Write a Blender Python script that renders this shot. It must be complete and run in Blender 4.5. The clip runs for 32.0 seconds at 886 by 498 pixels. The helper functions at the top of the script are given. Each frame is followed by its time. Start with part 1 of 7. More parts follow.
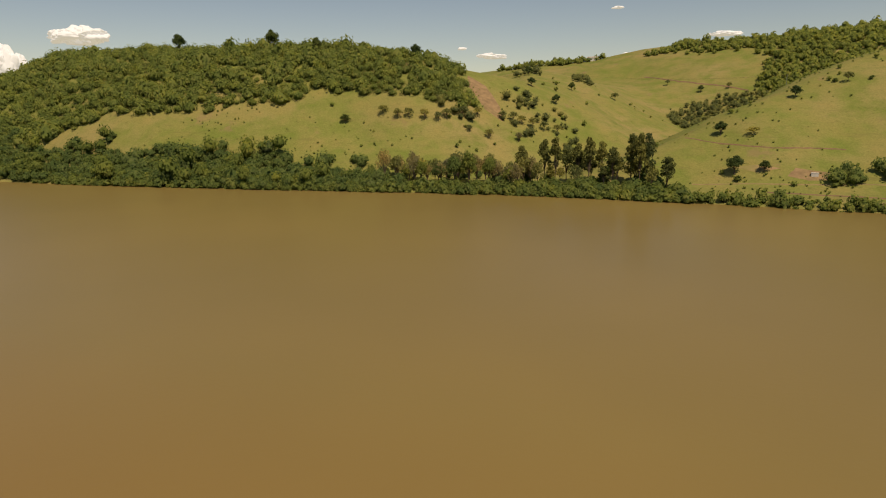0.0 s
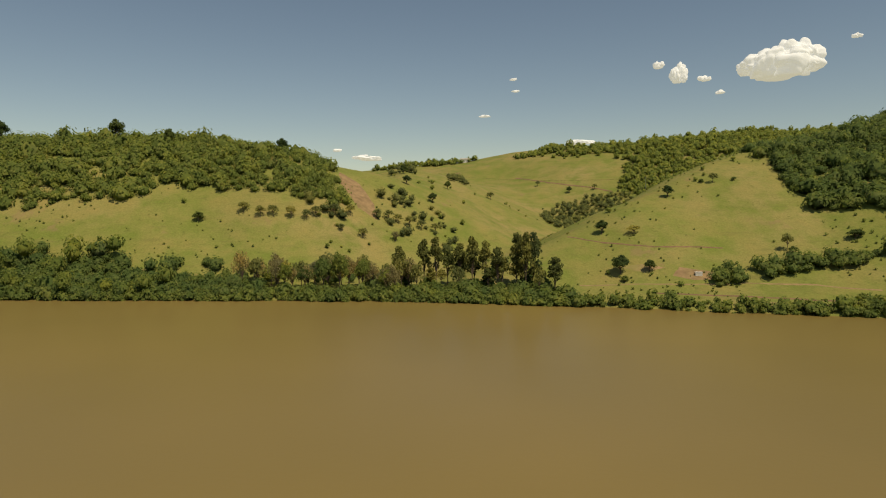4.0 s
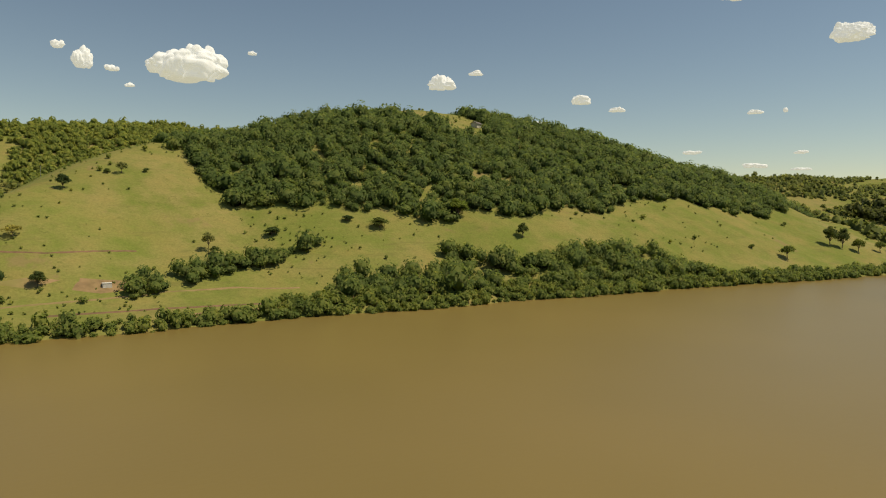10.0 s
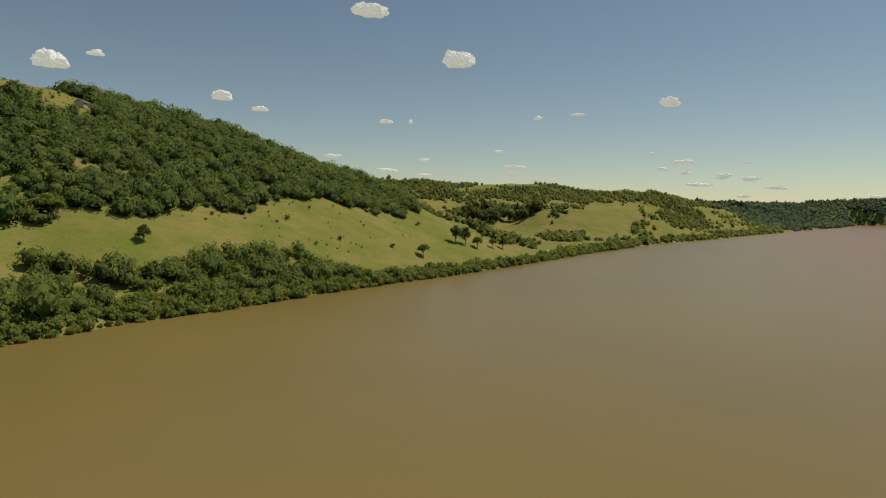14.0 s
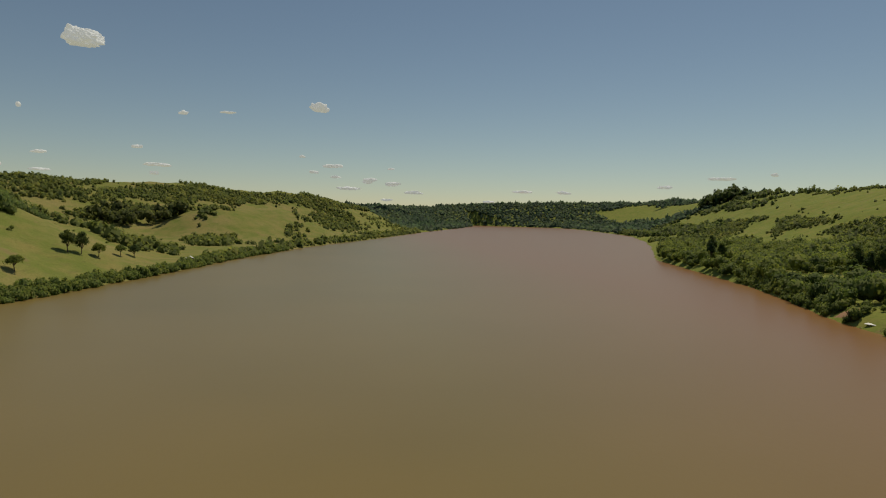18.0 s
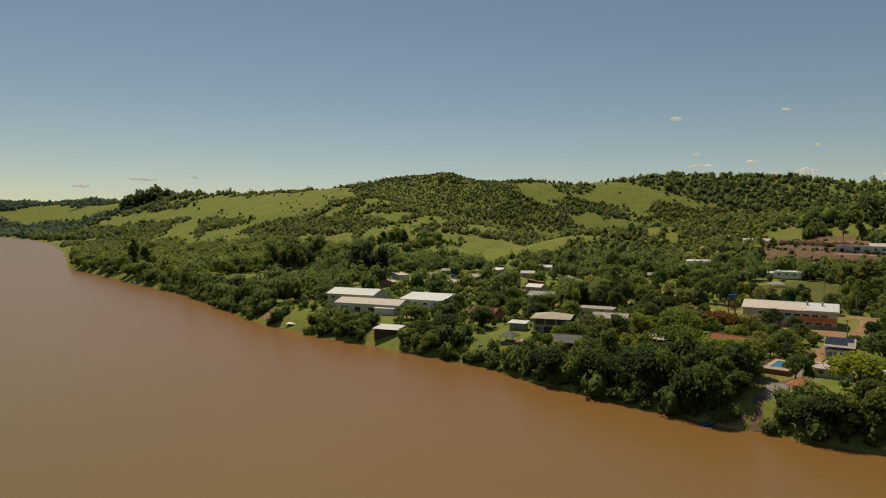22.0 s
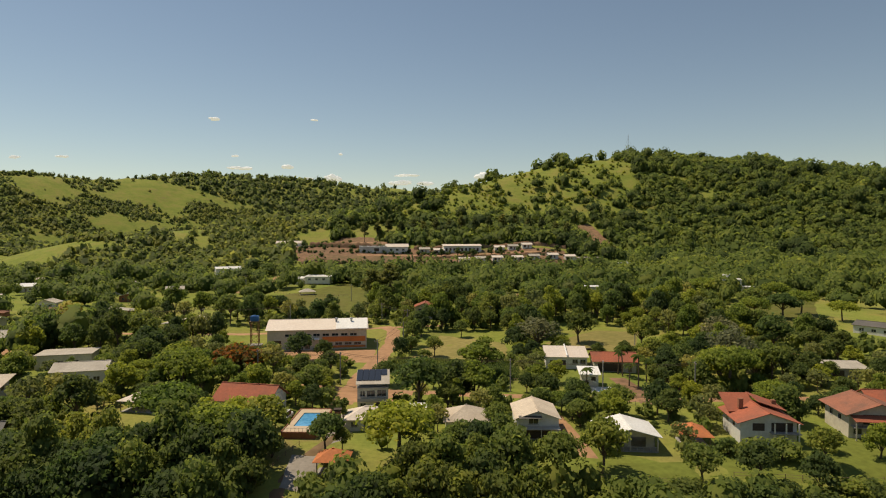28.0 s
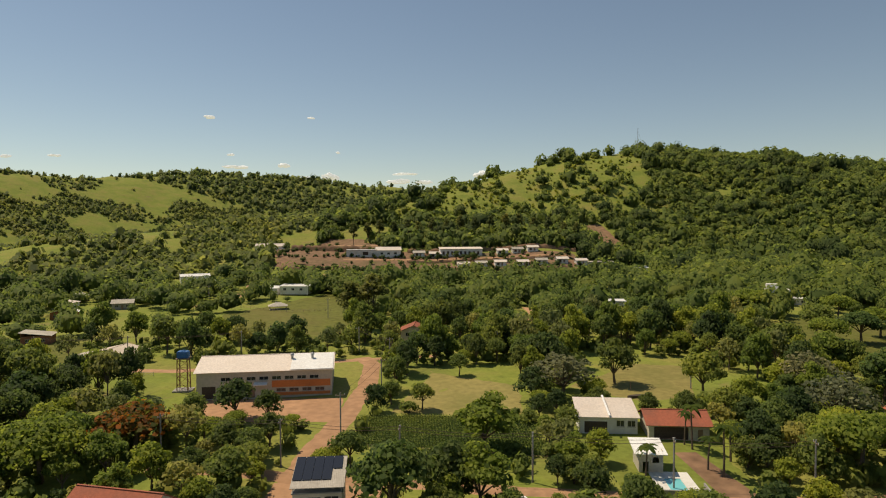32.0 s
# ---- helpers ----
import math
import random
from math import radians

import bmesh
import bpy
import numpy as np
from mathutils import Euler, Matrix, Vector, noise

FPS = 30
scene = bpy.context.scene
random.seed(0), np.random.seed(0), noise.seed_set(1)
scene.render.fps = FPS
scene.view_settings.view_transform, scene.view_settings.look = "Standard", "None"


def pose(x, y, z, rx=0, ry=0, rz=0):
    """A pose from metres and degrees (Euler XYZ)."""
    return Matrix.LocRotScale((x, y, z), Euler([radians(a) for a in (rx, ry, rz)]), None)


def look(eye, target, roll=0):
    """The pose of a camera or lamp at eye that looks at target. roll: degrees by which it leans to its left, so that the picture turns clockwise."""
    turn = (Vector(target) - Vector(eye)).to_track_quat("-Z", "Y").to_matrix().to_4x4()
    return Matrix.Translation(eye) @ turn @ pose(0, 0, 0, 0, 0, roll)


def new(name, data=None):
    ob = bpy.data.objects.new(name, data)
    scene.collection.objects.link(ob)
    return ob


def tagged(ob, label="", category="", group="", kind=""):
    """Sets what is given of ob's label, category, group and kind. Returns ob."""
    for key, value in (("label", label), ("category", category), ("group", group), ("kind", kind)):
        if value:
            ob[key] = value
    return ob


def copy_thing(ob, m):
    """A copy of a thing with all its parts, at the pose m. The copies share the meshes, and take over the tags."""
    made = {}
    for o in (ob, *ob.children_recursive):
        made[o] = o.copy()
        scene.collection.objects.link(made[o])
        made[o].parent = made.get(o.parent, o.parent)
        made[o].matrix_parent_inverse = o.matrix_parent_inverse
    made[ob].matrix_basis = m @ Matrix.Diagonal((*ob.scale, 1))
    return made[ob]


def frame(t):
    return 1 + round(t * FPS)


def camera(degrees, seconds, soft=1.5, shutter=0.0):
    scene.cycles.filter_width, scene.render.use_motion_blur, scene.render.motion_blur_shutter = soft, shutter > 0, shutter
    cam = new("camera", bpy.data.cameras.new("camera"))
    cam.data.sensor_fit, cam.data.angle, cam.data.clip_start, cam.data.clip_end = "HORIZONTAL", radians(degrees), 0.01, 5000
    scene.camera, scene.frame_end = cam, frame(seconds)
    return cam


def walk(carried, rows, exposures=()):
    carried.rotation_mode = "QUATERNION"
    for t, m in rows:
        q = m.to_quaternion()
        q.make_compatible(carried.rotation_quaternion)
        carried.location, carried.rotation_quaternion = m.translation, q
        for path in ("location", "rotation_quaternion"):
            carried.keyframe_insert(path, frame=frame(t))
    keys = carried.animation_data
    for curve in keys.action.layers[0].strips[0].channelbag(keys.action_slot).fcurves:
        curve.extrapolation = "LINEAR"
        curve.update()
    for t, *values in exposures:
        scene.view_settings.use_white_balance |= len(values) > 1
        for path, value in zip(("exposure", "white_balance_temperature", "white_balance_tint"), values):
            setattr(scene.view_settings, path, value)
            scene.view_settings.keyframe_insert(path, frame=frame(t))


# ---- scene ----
cam = camera(70.0, 32.0, 1.1)
PATH = [
    (0, (0.89, 0.82, 49.45), (1.6845, -0.9614, 49.0145), -0.78),
    (0.5, (2.78, -3.94, 49.54), (3.5864, -5.7486, 49.2811), -0.70),
    (1, (4.58, -8.79, 49.52), (5.3927, -10.6128, 49.3685), -0.62),
    (1.5, (6.34, -13.86, 49.29), (7.1100, -15.7005, 49.1541), -0.58),
    (2, (7.90, -19.02, 49.03), (8.6293, -20.8772, 48.8870), -0.56),
    (2.5, (9.45, -24.18, 48.69), (10.1159, -26.0634, 48.5507), -0.55),
    (3, (10.89, -29.27, 48.37), (11.5002, -31.1753, 48.2330), -0.52),
    (3.5, (12.15, -34.52, 48.14), (12.6755, -36.4472, 48.0054), -0.50),
    (5.5, (15.13, -55.18, 47.45), (15.3334, -57.1679, 47.3083), -0.27),
    (6, (14.97, -60.60, 47.24), (15.0490, -62.5937, 47.0981), -0.30),
    (6.5, (14.35, -65.98, 47.07), (14.2354, -67.9692, 46.9304), -0.25),
    (7, (13.41, -70.91, 46.88), (13.0879, -72.8755, 46.7378), -0.06),
    (7.5, (12.22, -75.38, 46.78), (11.7102, -77.3059, 46.6373), 0.08),
    (8, (10.58, -79.53, 46.73), (9.8937, -81.3995, 46.5903), 0.20),
    (8.5, (8.65, -83.54, 46.69), (7.8109, -85.3467, 46.5424), 0.25),
    (9, (6.34, -87.66, 46.68), (5.3702, -89.3992, 46.5369), 0.34),
    (9.5, (3.82, -91.60, 46.73), (2.7338, -93.2740, 46.5888), 0.44),
    (10, (0.87, -95.48, 46.65), (-0.3199, -97.0766, 46.5113), 0.62),
    (10.5, (-2.38, -99.28, 46.47), (-3.6752, -100.7937, 46.3366), 0.63),
    (11, (-6.09, -102.65, 46.22), (-7.4842, -104.0815, 46.0862), 0.64),
    (11.5, (-9.94, -105.71, 46.13), (-11.4329, -107.0416, 45.9965), 0.69),
    (12, (-13.81, -108.47, 46.08), (-15.3815, -109.6933, 45.9515), 0.79),
    (12.5, (-17.96, -110.88, 46.05), (-19.6164, -111.9981, 45.9208), 0.83),
    (13, (-22.27, -113.29, 46.02), (-23.9951, -114.2889, 45.8911), 0.92),
    (13.5, (-26.79, -115.49, 45.97), (-28.5832, -116.3651, 45.8506), 1.00),
    (14, (-31.30, -117.54, 45.97), (-33.1532, -118.2923, 45.8475), 1.01),
    (14.5, (-35.91, -119.27, 46.13), (-37.8018, -119.8962, 46.0062), 1.08),
    (16.5, (-55.76, -120.66, 46.01), (-57.7540, -120.8005, 45.8998), 1.03),
    (17, (-61.03, -120.36, 45.87), (-63.0249, -120.3678, 45.7648), 1.09),
    (17.5, (-66.25, -120.05, 45.78), (-68.2431, -119.9215, 45.6801), 1.06),
    (18, (-71.76, -119.60, 45.79), (-73.7396, -119.3079, 45.6940), 1.10),
    (18.5, (-77.23, -118.73, 45.86), (-79.1631, -118.2219, 45.7683), 1.12),
    (19, (-82.21, -117.15, 46.01), (-84.0738, -116.4369, 45.9145), 1.08),
    (19.5, (-87.10, -114.88, 46.37), (-88.8872, -113.9739, 46.2867), 1.01),
    (20, (-91.34, -111.67, 46.70), (-93.0223, -110.5810, 46.6159), 0.93),
    (20.5, (-95.72, -107.97, 46.88), (-97.2755, -106.7209, 46.7997), 0.75),
    (21, (-100.03, -103.74, 46.92), (-101.4449, -102.3256, 46.8458), 0.69),
    (21.5, (-103.92, -99.14, 46.93), (-105.1751, -97.5861, 46.8574), 0.62),
    (22, (-107.00, -94.57, 46.99), (-108.0825, -92.8870, 46.9215), 0.50),
    (22.5, (-109.44, -89.76, 47.11), (-110.3435, -87.9735, 47.0423), 0.42),
    (23, (-111.51, -84.72, 47.30), (-112.2160, -82.8519, 47.2336), 0.34),
    (23.5, (-112.92, -79.56, 47.55), (-113.4271, -77.6211, 47.4843), 0.25),
    (24, (-113.59, -74.31, 47.83), (-113.8967, -72.3327, 47.7695), 0.00),
    (24.5, (-114.07, -68.87, 47.97), (-114.2054, -66.8795, 47.9114), -0.08),
    (25, (-114.01, -63.49, 48.13), (-114.0078, -61.4947, 48.0747), -0.14),
    (25.5, (-113.82, -58.12, 48.34), (-113.7519, -56.1240, 48.2787), -0.17),
    (26, (-113.25, -52.34, 48.50), (-113.0773, -50.3441, 48.4433), -0.24),
    (26.5, (-112.50, -46.51, 48.67), (-112.2615, -44.5239, 48.6108), -0.20),
    (28.5, (-108.91, -21.41, 49.17), (-108.6722, -19.4298, 49.1104), -0.07),
    (29, (-107.94, -14.81, 49.44), (-107.6992, -12.8223, 49.3835), -0.17),
    (29.5, (-107.13, -8.16, 49.65), (-106.8805, -6.1760, 49.5943), -0.16),
    (30, (-106.17, -1.55, 49.88), (-105.9214, 0.4338, 49.8216), -0.17),
    (30.5, (-104.97, 5.09, 50.19), (-104.7238, 7.0758, 50.1299), -0.18),
    (31, (-104.02, 11.79, 50.44), (-103.7753, 13.7697, 50.3768), -0.17),
    (31.5, (-102.71, 18.42, 50.51), (-102.4622, 20.4039, 50.4487), -0.21),
    (32, (-101.54, 25.31, 50.69), (-101.2992, 27.2920, 50.6273), -0.21),
]
walk(cam, [(t, look(eye, target, roll)) for t, eye, target, roll in PATH],
     [(0, -0.1, 8450, 16), (1, -0.1, 8400, 12), (2, -0.1, 8300, 9), (6, -0.05, 8250, 7), (9, 0.03, 8100, 6), (13, -0.13, 7800, 5), (17, -0.54, 7450, 5), (20, -0.52, 7500, 6), (23, -0.2, 7900, 6), (26, 0.1, 7950, 8), (32, 0.14, 7950, 9)])


# ---- world and sun ----
SUN = Vector((-0.39, 0.32, 0.865)).normalized()
world = bpy.data.worlds.new("world")
scene.world = world
world.use_nodes = True
wt = world.node_tree
sky = wt.nodes.new("ShaderNodeTexSky")
sky.sky_type, sky.sun_disc = "NISHITA", False
sky.sun_elevation = math.asin(SUN.z)
sky.sun_rotation = math.atan2(SUN.x, SUN.y)
sky.air_density, sky.dust_density, sky.ozone_density = 0.95, 0.1, 1.3
wt.nodes["Background"].inputs["Strength"].default_value = 0.083
wt.links.new(sky.outputs["Color"], wt.nodes["Background"].inputs["Color"])
sun = new("sun", bpy.data.lights.new("sun", "SUN"))
sun.data.energy, sun.data.angle, sun.data.color = 3.6, radians(0.6), (1.0, 0.93, 0.82)
sun.matrix_world = look(SUN * 500, (0, 0, 0))


# ---- materials ----
def material(name, rough=0.8, metal=0.0, spec=0.3):
    m = bpy.data.materials.new(name)
    m.use_nodes = True
    b = m.node_tree.nodes["Principled BSDF"]
    b.inputs["Roughness"].default_value = rough
    b.inputs["Metallic"].default_value = metal
    b.inputs["Specular IOR Level"].default_value = spec
    return m, m.node_tree, b


def node(nt, kind, **values):
    n = nt.nodes.new(kind)
    for key, value in values.items():
        n.inputs[key.replace("_", " ")].default_value = value
    return n


def position(nt):
    return nt.nodes.new("ShaderNodeNewGeometry").outputs["Position"]


def noise_of(nt, where, scale, detail=4.0, rough=0.55):
    n = node(nt, "ShaderNodeTexNoise", Scale=scale, Detail=detail, Roughness=rough)
    nt.links.new(where, n.inputs["Vector"])
    return n.outputs["Fac"]


def ramp(nt, fac, *stops):
    n = nt.nodes.new("ShaderNodeValToRGB")
    while len(n.color_ramp.elements) < len(stops):
        n.color_ramp.elements.new(0.5)
    for e, (at, colour) in zip(n.color_ramp.elements, stops):
        e.position, e.color = at, (*colour, 1)
    nt.links.new(fac, n.inputs["Fac"])
    return n.outputs["Color"]


def mix(nt, fac, a, b, how="MIX"):
    n = nt.nodes.new("ShaderNodeMix")
    n.data_type, n.blend_type = "RGBA", how
    for value, key in ((fac, 0), (a, 6), (b, 7)):
        if hasattr(value, "is_linked"):
            nt.links.new(value, n.inputs[key])
        elif key == 0:
            n.inputs[key].default_value = value
        else:
            n.inputs[key].default_value = (*value, 1)
    return n.outputs[2]


def bump(nt, b, height, strength=0.4, distance=0.1):
    n = node(nt, "ShaderNodeBump", Strength=strength, Distance=distance)
    nt.links.new(height, n.inputs["Height"])
    nt.links.new(n.outputs["Normal"], b.inputs["Normal"])


def surface(name, colour, rough=0.8, spread=0.25, grain=3.0, stain=0.35, metal=0.0, relief=0.3, depth=0.03, spec=0.3, dirt=None):
    """A plain painted or mineral surface with fine grain, broad stains and a little relief."""
    m, nt, b = material(name, rough, metal, spec)
    p = position(nt)
    fine, broad = noise_of(nt, p, grain, 5), noise_of(nt, p, grain / 9, 3)
    dark = tuple(c * (1 - spread) for c in colour)
    lite = tuple(min(1, c * (1 + spread * 0.6)) for c in colour)
    c = ramp(nt, fine, (0.3, dark), (0.7, lite))
    d = dirt or tuple(v * 0.55 for v in colour)
    f = ramp(nt, broad, (0.48, (0, 0, 0)), (0.72, (stain, stain, stain)))
    c = mix(nt, f, c, d)
    rnd = nt.nodes.new("ShaderNodeObjectInfo").outputs["Random"]
    v = ramp(nt, rnd, (0.0, (0.86, 0.86, 0.86)), (1.0, (1.06, 1.06, 1.06)))
    c = mix(nt, 1.0, c, v, "MULTIPLY")
    nt.links.new(c, b.inputs["Base Color"])
    bump(nt, b, fine, relief, depth)
    return m


def foliage(name, dark, mid, lite, patch=0.11):
    """Leaves: each clump its own tone, whole crowns drifting in hue."""
    m, nt, b = material(name, 0.75, 0.0, 0.15)
    g = nt.nodes.new("ShaderNodeNewGeometry")
    c = ramp(nt, g.outputs["Random Per Island"], (0.0, dark), (0.5, mid), (1.0, lite))
    drift = noise_of(nt, g.outputs["Position"], patch, 2)
    tone = ramp(nt, drift, (0.32, (0.76, 0.82, 0.84)), (0.5, (1, 1, 1)), (0.68, (1.3, 1.18, 1.02)))
    c = mix(nt, 1.0, c, tone, "MULTIPLY")
    rnd = nt.nodes.new("ShaderNodeObjectInfo").outputs["Random"]
    c = mix(nt, 1.0, c, ramp(nt, rnd, (0.0, (0.66, 0.76, 0.82)), (1.0, (1.42, 1.26, 1.0))), "MULTIPLY")
    nt.links.new(c, b.inputs["Base Color"])
    lift = nt.nodes.new("ShaderNodeVectorMath")
    lift.operation = "ADD"
    nt.links.new(g.outputs["Normal"], lift.inputs[0])
    lift.inputs[1].default_value = (0, 0, 1.5)
    unit = nt.nodes.new("ShaderNodeVectorMath")
    unit.operation = "NORMALIZE"
    nt.links.new(lift.outputs[0], unit.inputs[0])
    nt.links.new(unit.outputs[0], b.inputs["Normal"])
    leaf = nt.nodes.new("ShaderNodeBsdfTranslucent")
    through_leaf = mix(nt, 1.0, c, (1.5, 1.5, 1.2), "MULTIPLY")
    nt.links.new(through_leaf, leaf.inputs["Color"])
    add = nt.nodes.new("ShaderNodeMixShader")
    add.inputs[0].default_value = 0.5
    nt.links.new(b.outputs[0], add.inputs[1])
    nt.links.new(leaf.outputs[0], add.inputs[2])
    nt.links.new(add.outputs[0], nt.nodes["Material Output"].inputs["Surface"])
    return m


def grass_ground(name):
    """Grazed pasture: dry and fresh sweeps, cattle terraces along the contours, tufts, a little bare soil."""
    m, nt, b = material(name, 0.95, 0.0, 0.1)
    p = position(nt)
    broad, mid, fine = noise_of(nt, p, 0.012, 4), noise_of(nt, p, 0.05, 6, 0.6), noise_of(nt, p, 0.9, 5, 0.7)
    c = ramp(nt, broad, (0.34, (0.19, 0.208, 0.053)), (0.5, (0.228, 0.222, 0.068)), (0.68, (0.295, 0.242, 0.098)))
    xyz = nt.nodes.new("ShaderNodeSeparateXYZ")
    nt.links.new(p, xyz.inputs[0])
    lush = node(nt, "ShaderNodeMapRange", From_Min=-150.0, From_Max=150.0, To_Min=0.0, To_Max=0.75)
    nt.links.new(xyz.outputs["Y"], lush.inputs["Value"])
    c = mix(nt, lush.outputs[0], c, (0.215, 0.252, 0.048))
    c = mix(nt, ramp(nt, mid, (0.48, (0, 0, 0)), (0.72, (0.65, 0.65, 0.65))), c, (0.30, 0.235, 0.085))
    c = mix(nt, ramp(nt, mid, (0.32, (0.75, 0.75, 0.75)), (0.5, (0, 0, 0))), c, (0.15, 0.19, 0.04))
    c = mix(nt, 1.0, c, ramp(nt, fine, (0.25, (0.74, 0.77, 0.72)), (0.7, (1.14, 1.13, 1.08))), "MULTIPLY")
    flat = node(nt, "ShaderNodeMapping")
    flat.inputs["Scale"].default_value = (0.25, 0.25, 3.0)
    nt.links.new(p, flat.inputs["Vector"])
    trails = noise_of(nt, flat.outputs[0], 0.16, 6, 0.7)
    c = mix(nt, ramp(nt, trails, (0.55, (0, 0, 0)), (0.68, (0.5, 0.5, 0.5))), c, (0.16, 0.15, 0.05))
    tuft = noise_of(nt, p, 0.22, 6, 0.75)
    c = mix(nt, ramp(nt, tuft, (0.57, (0, 0, 0)), (0.68, (0.6, 0.6, 0.6))), c, (0.105, 0.125, 0.03))
    bare = noise_of(nt, p, 0.035, 6, 0.65)
    c = mix(nt, ramp(nt, bare, (0.62, (0, 0, 0)), (0.70, (0.55, 0.55, 0.55))), c, (0.27, 0.18, 0.095))
    nt.links.new(c, b.inputs["Base Color"])
    bump(nt, b, mid, 0.7, 1.6)
    return m


def river_water(name):
    m, nt, b = material(name, 0.3, 0.0, 0.36)
    p = position(nt)
    b.inputs["IOR"].default_value = 1.33
    broad = noise_of(nt, p, 0.006, 3)
    c = ramp(nt, broad, (0.3, (0.205, 0.150, 0.048)), (0.7, (0.245, 0.174, 0.056)))
    xyz = nt.nodes.new("ShaderNodeSeparateXYZ")
    nt.links.new(p, xyz.inputs[0])
    red = node(nt, "ShaderNodeMapRange", From_Min=-90.0, From_Max=80.0, To_Min=0.0, To_Max=1.0)
    nt.links.new(xyz.outputs["Y"], red.inputs["Value"])
    c = mix(nt, red.outputs[0], c, (0.265, 0.128, 0.04))
    nt.links.new(c, b.inputs["Base Color"])
    mp = node(nt, "ShaderNodeMapping")
    mp.inputs["Scale"].default_value = (0.6, 1.0, 1.0)
    nt.links.new(p, mp.inputs["Vector"])
    w = noise_of(nt, mp.outputs[0], 0.7, 4)
    bump(nt, b, w, 0.12, 0.12)
    return m


GRASS = grass_ground("pasture_grass")
WATER = river_water("muddy_water")
LEAF = foliage("wood_leaves", (0.108, 0.152, 0.045), (0.152, 0.208, 0.062), (0.215, 0.25, 0.086))
BARK = surface("bark", (0.16, 0.12, 0.085), 0.95, 0.4, 6)
CLOUD, cloud_nt, cloud_b = material("glowing_cloud_white", 1.0, 0.0, 0.0)
cloud_b.inputs["Base Color"].default_value = (0.52, 0.54, 0.56, 1)
# added glow stands in for sunlight scattered inside the cloud, whitening its shaded base
cloud_b.inputs["Emission Color"].default_value = (0.93, 0.97, 1.0, 1)
cloud_b.inputs["Emission Strength"].default_value = 0.42

# ---- the lie of the land ----
SOUTH_X = [-4600, -4000, -3100, -2210, -1384, -1050, -800, -620, -440, -345, -288, -210, -135, -83, -44, 3, 57, 118, 215, 284, 405, 700, 4800]
SOUTH_Y = [760, 640, 400, 141, -76, -177, -228, -254, -282, -302, -310, -321, -331, -339, -341, -344, -346, -345, -331, -319, -303, -280, -200]
NORTH_X = [-5200, -4700, -4600, -3900, -3400, -2000, -1500, -1160, -1050, -790, -672, -580, -490, -395, -345, -311, -265, -213, -170, -137, -124, -100, -80, -60, 0, 200, 4800]
NORTH_Y = [200, 300, 760, 1180, 1130, 785, 585, 430, 376, 250, 220, 196, 171, 135, 115, 106, 101, 92, 79, 69, 68, 65.5, 64, 60, 56, 42, 20]


def vnoise(x, y, seed=0):
    """Smooth value noise between -1 and 1."""
    xi, yi = np.floor(x), np.floor(y)
    u, v = x - xi, y - yi
    u, v = u * u * (3 - 2 * u), v * v * (3 - 2 * v)

    def h(a, b):
        n = np.sin(a * 127.1 + b * 311.7 + seed * 74.7) * 43758.5453
        return 2 * (n - np.floor(n)) - 1

    return (h(xi, yi) * (1 - u) + h(xi + 1, yi) * u) * (1 - v) + (h(xi, yi + 1) * (1 - u) + h(xi + 1, yi + 1) * u) * v


def ridge(x, y, line):
    """A crest along a line of (x, y, height, half width), falling off on both sides."""
    best = np.zeros_like(x)
    for (ax, ay, ah, aw), (bx, by, bh, bw) in zip(line, line[1:]):
        dx, dy = bx - ax, by - ay
        t = np.clip(((x - ax) * dx + (y - ay) * dy) / (dx * dx + dy * dy), 0, 1)
        far = np.hypot(x - ax - t * dx, y - ay - t * dy) / (aw + t * (bw - aw))
        f = np.clip(1 - far, 0, 1)
        f = 0.45 * f + 0.55 * (1 - np.cos(np.pi * f)) / 2
        best = np.maximum(best, (ah + t * (bh - ah)) * f)
    return best


RIDGES_SOUTH = [
    [(-97, -560, 66, 205), (-200, -580, 91, 240), (-335, -592, 114, 280), (-480, -535, 106, 250), (-600, -480, 79, 210), (-720, -415, 32, 130)],
    [(-97, -548, 60, 150), (-20, -470, 42, 110), (50, -410, 14, 60)],
    [(200, -540, 68, 130), (250, -495, 84, 140), (320, -490, 91, 170), (450, -450, 95, 150), (600, -445, 98, 150), (640, -440, 84, 140), (690, -432, 66, 140), (820, -420, 40, 130)],
    [(180, -600, 66, 150), (215, -720, 84, 230), (260, -900, 95, 300)],
    [(900, -1200, 110, 400), (400, -1200, 112, 420), (230, -1190, 122, 420), (60, -1190, 142, 450), (-150, -1150, 142, 450), (-420, -1100, 142, 450)],
    [(-1050, -800, 75, 350), (-1250, -800, 100, 420), (-1500, -650, 108, 400), (-1750, -500, 112, 400), (-1950, -290, 108, 300), (-2150, -110, 72, 200)],
    [(-1250, -360, 50, 160), (-1370, -280, 58, 160)],
    [(-3000, -400, 90, 500), (-4000, -200, 110, 500), (-4600, 300, 115, 500), (-4800, 900, 120, 400)],
]
